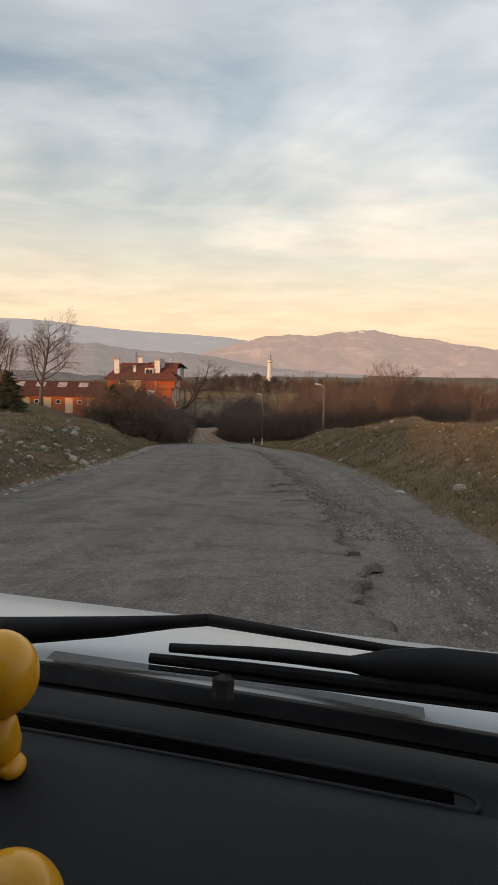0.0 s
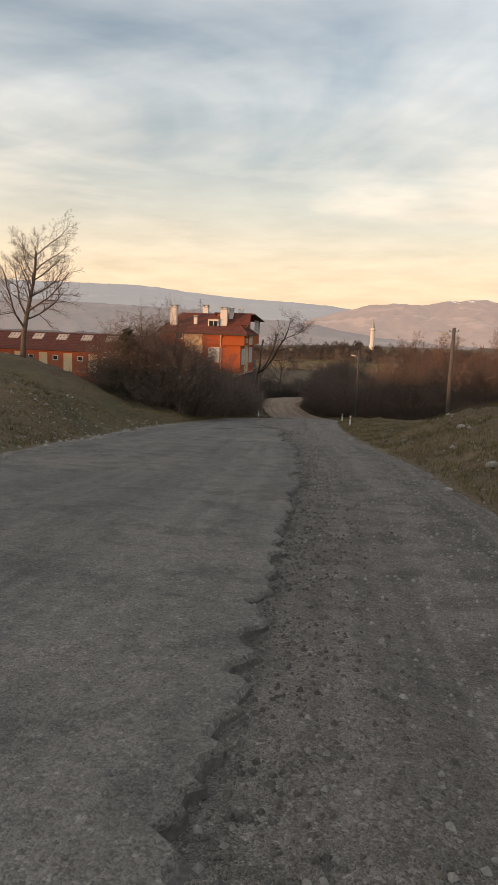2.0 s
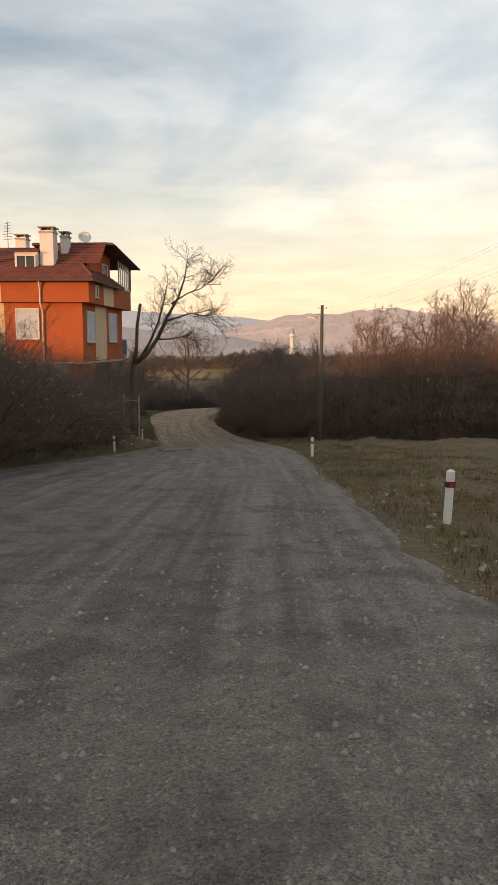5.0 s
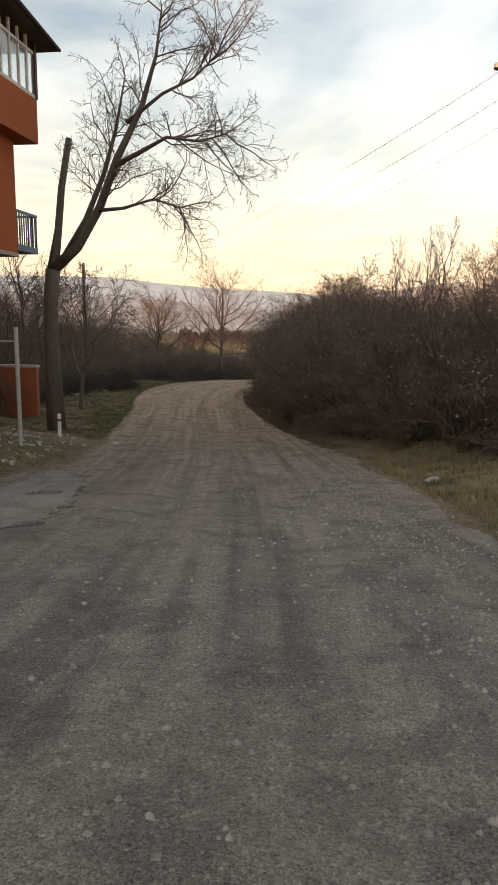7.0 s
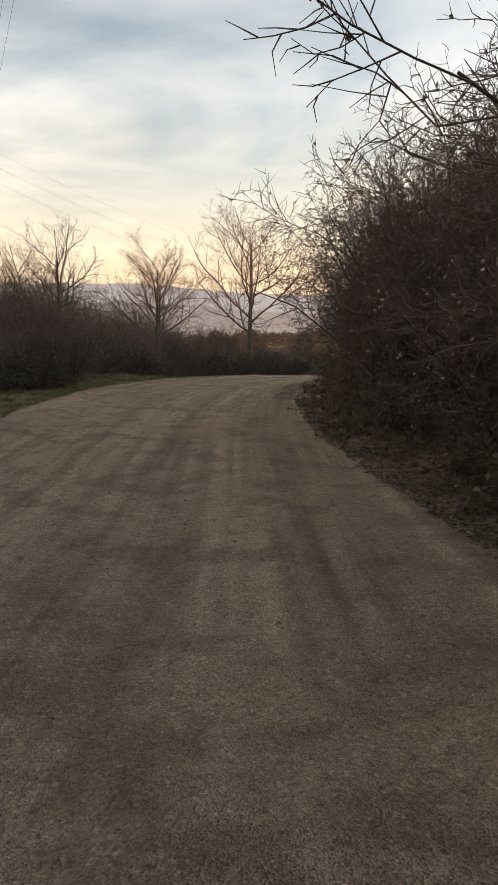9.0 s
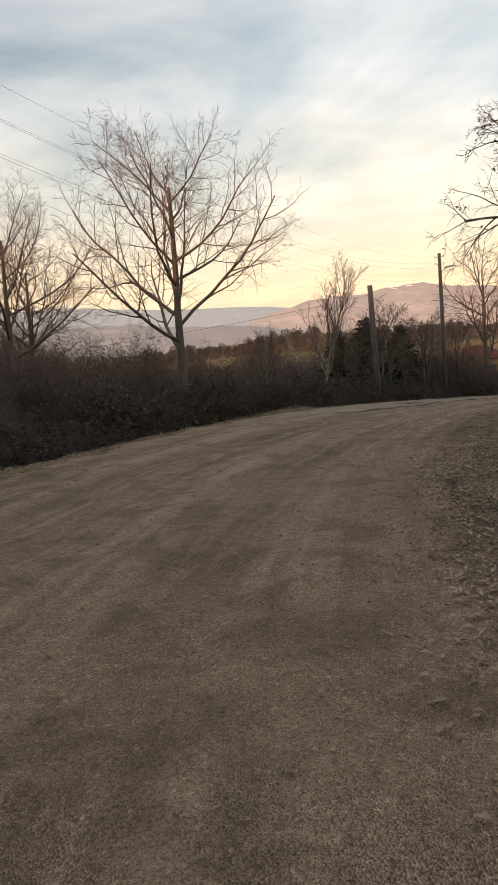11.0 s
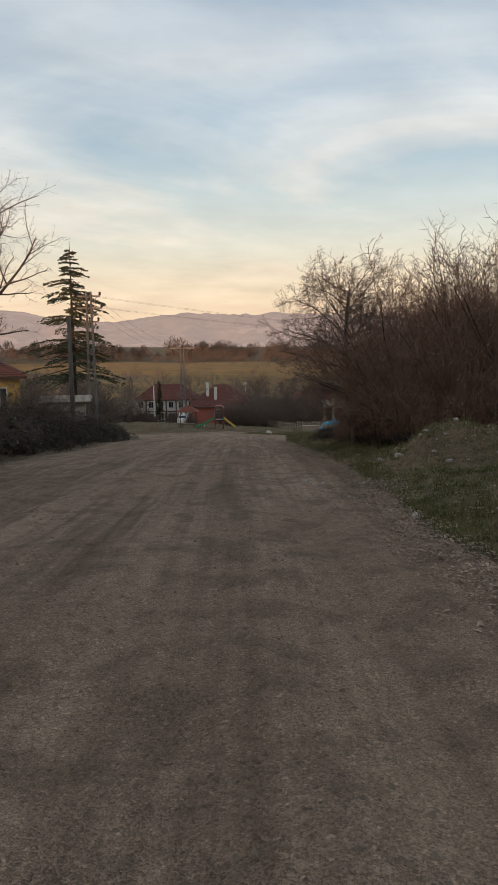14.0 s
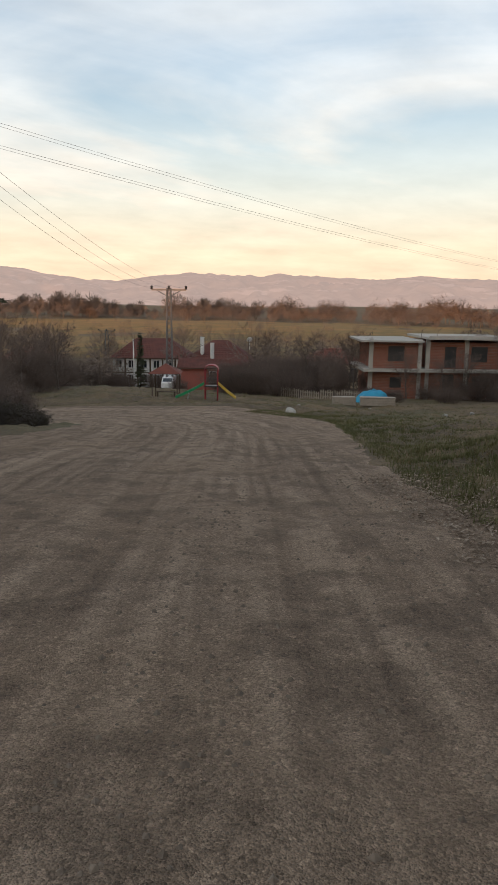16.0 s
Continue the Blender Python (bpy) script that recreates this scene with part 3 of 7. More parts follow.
def build_ground():
    def lines(lo, hi, step, end0, end1):
        mid = list(np.arange(lo, hi, step))
        g, s = [], step
        p = hi
        while p < end1:
            g.append(p)
            s *= 1.22
            p += s
        g.append(end1)
        h, s, p = [], step, lo
        while p > end0:
            s *= 1.22
            p -= s
            h.append(max(p, end0))
        return np.array(h[::-1] + mid + g)

    xs, ys = lines(-34, 48, 0.5, -3800, 3800), lines(-14, 262, 0.5, -1200, 3900)
    gx, gy = np.meshgrid(xs, ys, indexing="ij")
    z = ground_height(gx, gy)
    v = np.stack([gx.ravel(), gy.ravel(), z.ravel()], 1)
    ob = new("ground", shade_smooth(mesh_of("ground", v.tolist(), grid_faces(len(xs), len(ys)), M["soil"])))
    return tagged(ob, "brown winter grass and bare earth sloping downhill", "ground", kind="structure")


build_ground()


def relief(d, run):
    """Unevenness of the driven gravel: d metres across, run metres along. Ruts and tyre tracks get deeper where the asphalt is gone."""
    dirt = 0.35 + 0.65 * smooth(150, 185, run)
    z = dirt * (0.030 * vnoise(d * 1.5 + 0.4 * np.sin(run * 0.06), run * 0.07, 3) + 0.016 * vnoise(d * 4.2, run * 0.16, 4))       # tracks along the road
    z += dirt * (0.014 * vnoise(d * 0.9, run * 1.9, 5) + 0.011 * vnoise(d * 2.6, run * 3.4, 6))       # washboard and lumps
    return z + 0.007 * vnoise(d * 6.3, run * 6.3, 7) + dirt * 0.030 * np.clip(vnoise(d * 0.55, run * 0.45, 8) - 0.45, 0, 1) * -1.5       # crumbs, shallow potholes


def build_road():
    us = np.arange(0, len(LINE) - 1, 0.2)
    nv = 96
    P = np.stack([np.interp(us, np.arange(len(LINE)), LINE[:, i]) for i in range(3)], 1)
    T = np.stack([np.interp(us, np.arange(len(LINE)), TAN[:, i]) for i in range(2)], 1)
    el, er = np.interp(P[:, 1], EDGE_Y, EDGE_L) + 0.55, np.interp(P[:, 1], EDGE_Y, EDGE_R) + 0.55
    f = np.linspace(0, 1, nv)
    d = -el[:, None] + (el + er)[:, None] * f[None]
    run = 0.8 * us[:, None] + 0 * d
    d += (0.22 * wob(P[:, :1], P[:, 1:2], 0.9, 4) + 0.2 * vnoise(run * 0.8, 0 * d + 3.5 * (f > 0.5), 11) + 0.1 * vnoise(run * 2.7, 0 * d + 7.5 * (f > 0.5), 12)) * (np.abs(f - 0.5) * 2) ** 6
    x, y = P[:, :1] + T[:, 1:2] * d, P[:, 1:2] - T[:, :1] * d
    edge = np.minimum(d + el[:, None], er[:, None] - d)
    z = P[:, 2:3] + 0.02 * wob(x, y, 0.8, 1) + 0.012 * wob(x, y, 2.7, 5) - 0.22 * smooth(0.55, -0.1, edge) + relief(d, run)
    for r in (-0.9, 0.65, -3.6):       # wheel ruts
        z -= 0.035 * np.exp(-((d - r - 0.25 * np.sin(y * 0.11)) / 0.3) ** 2)
    v = np.stack([x.ravel(), y.ravel(), z.ravel()], 1)
    ob = new("road", lay_map(shade_smooth(mesh_of("road", v.tolist(), grid_faces(len(us), nv), M["gravel"])), d, run))
    return tagged(ob, "unpaved grey-brown gravel road with worn wheel ruts", "road", kind="structure")


build_road()


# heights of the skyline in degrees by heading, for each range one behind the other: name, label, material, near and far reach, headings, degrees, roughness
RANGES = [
    ("backdrop_1", "faint far mountain range with blue-grey haze painted in", "far_range", 3700, 4500, [-115, -60, -28, -19, -16.8, -13.3, -10, -6.4, -2.8, 0, 6],
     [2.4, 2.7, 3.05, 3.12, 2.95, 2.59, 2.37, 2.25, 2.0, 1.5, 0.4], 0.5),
    ("backdrop_2", "mountain massif with pink haze painted in and traces of snow", "mountain", 2500, 4150, [-10, -6, -4, -1.8, 0, 2.9, 3.6, 5.4, 6.8, 8.3, 9.4, 11.4, 12.9, 14.4, 16.5, 18.5, 20, 22.2, 24.9, 28.4, 30, 32, 36, 39.6, 42.2, 45, 50, 100],
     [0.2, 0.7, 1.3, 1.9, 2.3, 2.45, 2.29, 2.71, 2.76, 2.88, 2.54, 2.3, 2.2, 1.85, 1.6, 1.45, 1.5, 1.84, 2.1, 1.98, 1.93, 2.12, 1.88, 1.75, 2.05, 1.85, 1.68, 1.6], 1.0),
    ("backdrop_3", "brown ridge with haze painted in before the far mountains", "mid_ridge", 1900, 2700, [-115, -60, -28, -25, -16, -14, -10.4, -6.8, -4.6, -1.8, 1, 8],
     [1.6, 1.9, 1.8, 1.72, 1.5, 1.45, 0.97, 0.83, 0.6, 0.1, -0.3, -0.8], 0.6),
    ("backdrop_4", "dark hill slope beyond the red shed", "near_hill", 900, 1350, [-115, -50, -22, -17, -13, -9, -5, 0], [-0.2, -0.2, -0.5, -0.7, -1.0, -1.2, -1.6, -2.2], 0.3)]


def build_mountains():
    for name, label, m, r0, r1, heads, tops, rough in RANGES:
        az = np.radians(np.linspace(heads[0], heads[-1], int((heads[-1] - heads[0]) * 4)))
        rr = np.concatenate([np.linspace(r0, r1, 22), [r1 + 120]])
        v = []
        for a in az:
            deg = math.degrees(a)
            top = -8 + math.tan(radians(np.interp(deg, heads, tops))) * r1
            for r in rr:
                x, y = r * math.sin(a), r * math.cos(a)
                f = (r - r0) / (r1 - r0)
                n = noise.fractal(Vector((x, y, r0)) * 0.0022, 1.0, 2.1, 5)
                edge = noise.fractal(Vector((deg * 0.9, r0, 0)), 0.8, 2.2, 4) * 9 * rough
                crag = 0.55 - abs(noise.fractal(Vector((x, y, 7)) * 0.0046, 0.9, 2.1, 4)) * 1.6
                if f > 1:
                    v.append((x, y, top - 60))
                else:
                    v.append((x, y, -70 + (top + 70) * f ** 0.85 + edge * f + rough * (24 * n + 44 * crag) * math.sin(math.pi * f) ** 0.8))
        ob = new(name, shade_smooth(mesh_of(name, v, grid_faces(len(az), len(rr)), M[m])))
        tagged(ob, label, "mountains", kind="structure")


build_mountains()


def build_field():
    """The sown field beyond the village."""
    rr, az = np.linspace(190, 412, 40), np.radians(np.linspace(2, 72, 60))
    r, a = np.meshgrid(rr, az, indexing="ij")
    x, y = 5 + r * np.sin(a), 170 + r * np.cos(a)
    z = ground_height(x, y) + 0.25 - 0.5 * smooth(0.03, 0.0, np.minimum(np.minimum((r - 190) / 222, (412 - r) / 222), (a - az[0]) / 1.2))
    v = np.stack([x.ravel(), y.ravel(), z.ravel()], 1)
    ob = new("field", shade_smooth(mesh_of("field", v.tolist(), grid_faces(len(rr), len(az)), M["field"])))
    return tagged(ob, "green and tawny sown field on the far slope", "field", kind="structure")


build_field()


def build_far_slopes():
    """Tawny fields on the slopes across the valley."""
    for i, (r0, r1, a0, a1) in enumerate(((300, 520, -52, -22), (330, 600, -20, 4))):
        rr, az = np.linspace(r0, r1, 24), np.radians(np.linspace(a0, a1, 30))
        r, a = np.meshgrid(rr, az, indexing="ij")
        x, y = 5 + r * np.sin(a), 170 + r * np.cos(a)
        z = ground_height(x, y) + 0.3
        v = np.stack([x.ravel(), y.ravel(), z.ravel()], 1)
        ob = new("field_%d" % (i + 1), shade_smooth(mesh_of("field", v.tolist(), grid_faces(len(rr), len(az)), M["tawny"])))
        tagged(ob, "tawny winter field across the valley", "field", kind="structure")


build_far_slopes()

# ---------------------------------------------------------------- shapes


class Shape:
    """Collects one mesh."""

    def __init__(self):
        self.v, self.f = [], []

    def add(self, verts, faces, m=None):
        b = len(self.v)
        self.v += [tuple(m @ Vector(p)) for p in verts] if m else [tuple(p) for p in verts]
        self.f += [tuple(i + b for i in q) for q in faces]
        return self

    def box(self, x0, y0, z0, x1, y1, z1, m=None, bevel=0.0):
        """A box; with a bevel its upright and top edges are cut."""
        if not bevel:
            v = [(x0, y0, z0), (x1, y0, z0), (x1, y1, z0), (x0, y1, z0), (x0, y0, z1), (x1, y0, z1), (x1, y1, z1), (x0, y1, z1)]
            return self.add(v, [(0, 3, 2, 1), (4, 5, 6, 7), (0, 1, 5, 4), (1, 2, 6, 5), (2, 3, 7, 6), (3, 0, 4, 7)], m)
        c = bevel

        def ring(i, z):
            return [(x0 + i + c, y0 + i, z), (x1 - i - c, y0 + i, z), (x1 - i, y0 + i + c, z), (x1 - i, y1 - i - c, z), (x1 - i - c, y1 - i, z), (x0 + i + c, y1 - i, z), (x0 + i, y1 - i - c, z), (x0 + i, y0 + i + c, z)]
        v = ring(0, z0) + ring(0, z1 - c) + ring(c, z1)
        f = [tuple(range(7, -1, -1)), tuple(range(16, 24))]
        for k in (0, 8):
            f += [(k + i, k + (i + 1) % 8, k + 8 + (i + 1) % 8, k + 8 + i) for i in range(8)]
        return self.add(v, f, m)

    def tube(self, pts, radii, n=6, cap=True):
        pts = [Vector(p) for p in pts]
        if not isinstance(radii, (list, tuple)):
            radii = [radii] * len(pts)
        b = len(self.v)
        side = None
        for i, p in enumerate(pts):
            d = (pts[min(i + 1, len(pts) - 1)] - pts[max(i - 1, 0)]).normalized()
            if side is None:
                side = d.cross(Vector((0.31, 0.87, 0.12)))
                if side.length < 1e-3:
                    side = d.cross(Vector((1, 0, 0)))
            side = (side - d * side.dot(d)).normalized()
            up = d.cross(side)
            for k in range(n):
                a = 2 * math.pi * k / n
                self.v.append(tuple(p + (side * math.cos(a) + up * math.sin(a)) * radii[i]))
        for i in range(len(pts) - 1):
            for k in range(n):
                q, w = b + i * n + k, b + i * n + (k + 1) % n
                self.f.append((q, w, w + n, q + n))
        if cap:
            self.f.append(tuple(range(b + n - 1, b - 1, -1)))
            e = b + (len(pts) - 1) * n
            self.f.append(tuple(range(e, e + n)))
        return self

    def lathe(self, rows, n=16, at=(0, 0, 0)):
        """Rows of (radius, height) turned about the upright axis."""
        b = len(self.v)
        for r, z in rows:
            for k in range(n):
                a = 2 * math.pi * k / n
                self.v.append((at[0] + r * math.cos(a), at[1] + r * math.sin(a), at[2] + z))
        for i in range(len(rows) - 1):
            for k in range(n):
                q, w = b + i * n + k, b + i * n + (k + 1) % n
                self.f.append((q, w, w + n, q + n))
        self.f.append(tuple(range(b + n - 1, b - 1, -1)))
        e = b + (len(rows) - 1) * n
        self.f.append(tuple(range(e, e + n)))
        return self


def part(name, shape, material, parent=None, label="", soft=False):
    me = mesh_of(name, shape.v, shape.f, material)
    if soft:
        shade_smooth(me)
    ob = new(name, me)
    if parent:
        ob.parent = parent
    return tagged(ob, label)


def thing(name, label, category, at=(0, 0, 0), group="", kind=""):
    ob = new(name)
    ob.empty_display_size = 0.2
    ob.location = at
    return tagged(ob, label, category, group, kind)


# ---------------------------------------------------------------- trees and bushes


def turned(d, angle, spin):
    """d leaned by angle, about itself by spin."""
    s = d.orthogonal().normalized()
    s.rotate(Matrix.Rotation(spin, 3, d))
    q = d.copy()
    q.rotate(Matrix.Rotation(angle, 3, s))
    return q.normalized()


def grow(rng, out, p, d, length, r, level, spec):
    n = spec["pts"][level]
    pts, rad, dirs = [p.copy()], [r], [d.copy()]
    for i in range(1, n):
        d = (d + Vector((rng.gauss(0, 1), rng.gauss(0, 1), rng.gauss(0, 1))) * spec["wig"][level] + Vector((0, 0, spec["up"][level]))).normalized()
        p = p + d * (length / (n - 1))
        pts.append(p.copy()), dirs.append(d.copy())
        rad.append(r * (1 - (1 - spec["tip"]) * i / (n - 1)))
    out.append((pts, rad, level))
    if level + 1 < len(spec["pts"]):
        k = spec["kids"][level]
        spin = rng.random() * 6.28
        for i in range(k):
            t = spec["from"][level] + (1 - spec["from"][level]) * (i + rng.random()) / k
            u = min(t, 0.999) * (n - 1)
            a = int(u)
            q = pts[a].lerp(pts[a + 1], u - a)
            spin += 2.4 + rng.uniform(-0.5, 0.5)
            c = turned(dirs[a], radians(spec["ang"][level] * rng.uniform(0.7, 1.3)), spin)
            grow(rng, out, q, c, length * spec["len"][level] * rng.uniform(0.7, 1.2) * (1.15 - 0.55 * t), max(rad[a] * spec["thin"], spec["least"]), level + 1, spec)


def branch_shapes(paths, split, leaves=0, leaf_size=0.05, rng=None, leaf_from=2):
    """Wood up to level split, the finer twigs, and leaves along the twigs."""
    wood, fine, leaf = Shape(), Shape(), Shape()
    sides = (7, 5, 4, 3, 3)
    twigs = []
    for pts, rad, level in paths:
        (wood if level < split else fine).tube(pts, rad, sides[level], cap=level == 0)
        if level >= leaf_from:
            twigs.append(pts)
    for _ in range(leaves):
        pts = rng.choice(twigs)
        a = rng.randrange(len(pts) - 1)
        p = pts[a].lerp(pts[a + 1], rng.random())
        u = Vector((rng.gauss(0, 1), rng.gauss(0, 1), rng.gauss(0, 1))).normalized() * leaf_size * rng.uniform(0.6, 1.4)
        w = u.orthogonal().normalized() * leaf_size * 0.45
        w.rotate(Matrix.Rotation(rng.random() * 6.28, 3, u.normalized()))
        leaf.add([p, p + u * 0.5 + w, p + u, p + u * 0.5 - w], [(0, 1, 2, 3)])
    return wood, fine, leaf


TREE = dict(pts=(9, 8, 6, 4, 3), wig=(0.05, 0.11, 0.15, 0.2, 0.2), up=(0.02, 0.09, 0.06, 0.05, 0.03), kids=(11, 8, 6, 4), ang=(44, 42, 42, 40), len=(0.62, 0.5, 0.46, 0.5), thin=0.55, tip=0.3, least=0.006)
TREE["from"] = (0.30, 0.22, 0.2, 0.2)
POPLAR = dict(TREE, ang=(24, 26, 30, 34), kids=(13, 7, 5, 3), up=(0.03, 0.13, 0.1, 0.06, 0.05), len=(0.42, 0.45, 0.45, 0.5))
WILLOW = dict(TREE, up=(0.0, -0.02, -0.06, -0.09, -0.1), kids=(12, 9, 6, 4), ang=(52, 44, 42, 40), len=(0.66, 0.55, 0.5, 0.55))
BUSH = dict(pts=(6, 5, 4, 3), wig=(0.13, 0.2, 0.24, 0.25), up=(0.0, 0.04, 0.02, 0.0), kids=(9, 5, 4), ang=(36, 42, 44), len=(0.5, 0.5, 0.5), thin=0.62, tip=0.4, least=0.0011)
BUSH["from"] = (0.2, 0.2, 0.1)
BRAMBLE = dict(BUSH, least=0.004, up=(-0.16, -0.1, -0.05, 0.0), wig=(0.2, 0.3, 0.3, 0.3), kids=(8, 5, 3), ang=(50, 55, 55))


def bare_tree(name, label, seed, height, radius, spec=TREE, lean=(0, 0), woodm="bark", twigm="twig", leaves=0, leafm="dead_leaf", category="tree"):
    rng = random.Random(seed)
    out = []
    grow(rng, out, Vector((0, 0, -0.3)), Vector((lean[0], lean[1], 1)).normalized(), height * 0.82, radius, 0, spec)
    wood, fine, leaf = branch_shapes(out, 2, leaves, 0.06, rng)
    t = thing(name, label, category)
    part("trunk", wood, M[woodm], t, soft=True)
    part("crown", fine, M[twigm], t)
    if leaves:
        part("foliage", leaf, M[leafm], t, "withered leaves")
    return t


def bush(name, label, seed, stems, height, reach, spec=BUSH, woodm="bark_dark", twigm="twig", leaves=0, leafm="dead_leaf", leaf_size=0.06, rad=0.022, category="bush", open_out=0.5, fluff=0):
    rng = random.Random(seed)
    out = []
    for i in range(stems):
        a, q = rng.random() * 6.28, rng.random() ** 0.6
        base = Vector((math.cos(a) * q * reach * 0.55, math.sin(a) * q * reach * 0.55, -0.1))
        d = Vector((math.cos(a) * q * open_out, math.sin(a) * q * open_out, 1.0)).normalized()
        grow(rng, out, base, d, height * rng.uniform(0.65, 1.15) * (1.05 - 0.25 * q), rad, 0, spec)
    wood, fine, leaf = branch_shapes(out, 1, leaves, leaf_size, rng, 1)
    t = thing(name, label, category)
    tagged(part("wood", wood, M[woodm], t), kind="stuff")
    tagged(part("crown", fine, M[twigm], t), kind="stuff")
    if leaves:
        tagged(part("foliage", leaf, M[leafm], t, "small withered leaves"), kind="stuff")
    if fluff:
        heads = Shape()
        twigs = [q[0] for q in out if q[2] >= 2]
        for _ in range(fluff):
            c = rng.choice(twigs)[-1]
            if c.z > height * 0.75 or noise.noise(c * 5.0 / height) < 0.05:
                continue
            for _ in range(3):
                p = c + Vector((rng.gauss(0, 1), rng.gauss(0, 1), rng.gauss(0, 1))) * height * 0.006
                k = height * rng.uniform(0.003, 0.006)
                heads.add([p + Vector((k, 0, 0)), p + Vector((0, k, 0)), p + Vector((-k, 0, 0)), p + Vector((0, -k, 0)), p + Vector((0, 0, k)), p + Vector((0, 0, -k))], [(0, 1, 4), (1, 2, 4), (2, 3, 4), (3, 0, 4), (1, 0, 5), (2, 1, 5), (3, 2, 5), (0, 3, 5)])
        tagged(part("seed_fluff", heads, M["fluff"], t, "pale fluffy seed heads of old creeper"), kind="stuff")
    return t


def conifer(name, label, seed, height, reach, tiers, droop=0.25, category="conifer", dense=1.0, low=0.07):
    """A spire with tiers of flat, needle-clad boughs."""
    rng = random.Random(seed)
    t = thing(name, label, category)
    tr = Shape().tube([(0, 0, -0.3), (0.03, 0.02, height * 0.5), (0.06, 0, height)], [height * 0.014, height * 0.009, 0.012], 6)
    part("trunk", tr, M["bark_dark"], t, soft=True)
    bough = Shape()
    for i in range(tiers):
        z = height * (low + (0.99 - low) * (i / tiers) ** 0.9)
        r = reach * (1 - (i / tiers)) ** 0.8 + 0.12
        for k in range(max(4, int((7 if i < tiers * 0.7 else 5) * dense))):
            a = rng.random() * 6.28
            q = r * rng.uniform(0.5, 1.15)
            z = height * min(0.985, low + (0.99 - low) * ((i + rng.uniform(-0.9, 0.9)) / tiers) ** 0.9) if i else height * low
            d = Vector((math.cos(a), math.sin(a), 0))
            s = Vector((-d.y, d.x, 0))
            for c in range(int(30 + q * 42)):
                f = rng.uniform(0.12, 1.0)
                w = (0.16 + 0.16 * (1 - f)) * q * rng.uniform(-1, 1)
                p = d * q * f + s * w + Vector((0, 0, z - droop * q * f * f + 0.14 * q * f))
                e = (d * rng.uniform(0.3, 1) + s * rng.uniform(-0.8, 0.8) + Vector((0, 0, rng.uniform(-0.5, 0.2)))).normalized() * rng.uniform(0.12, 0.24)
                n = Vector((rng.gauss(0, 1), rng.gauss(0, 1), rng.gauss(0, 1))).cross(e).normalized() * 0.030
                bough.add([p - n, p + n, p + e * 0.6 + n * 1.2, p + e, p + e * 0.6 - n * 1.2], [(0, 1, 2, 3, 4)])
            bough.tube([(0, 0, z), tuple(d * q * 0.9 + Vector((0, 0, z - droop * q * 0.8)))], [0.02 + 0.01 * q, 0.006], 3, False)
    part("foliage", bough, M["needle"], t)
    return t


def stand(ob, spots, deep=0.0):
    """The thing itself on the first spot, copies on the others. Spots: x, y, scale, turn."""
    for i, (x, y, k, a) in enumerate(spots):
        o = ob if i == 0 else copy_thing(ob, Matrix())
        o.matrix_basis = pose(x, y, gz(x, y) - deep, 0, 0, a) @ Matrix.Scale(k, 4)


def scatter_spots(rng, n, inside, x0, x1, y0, y1, gap, kmin, kmax):
    got = []
    for _ in range(n * 30):
        x, y = rng.uniform(x0, x1), rng.uniform(y0, y1)
        if inside(x, y) and all((x - a) ** 2 + (y - b) ** 2 > gap * gap for a, b, *_ in got):
            got.append((x, y, rng.uniform(kmin, kmax), rng.uniform(0, 360)))
            if len(got) == n:
                break
    return got


def road_offset(x, y):
    return float(along(np.array([x]), np.array([y]))[2][0])


def right_of(x, y, lo):
    k, _, d = along(np.array([x]), np.array([y]))
    return d[0] - np.interp(LINE[k[0], 1], EDGE_Y, EDGE_R) > lo


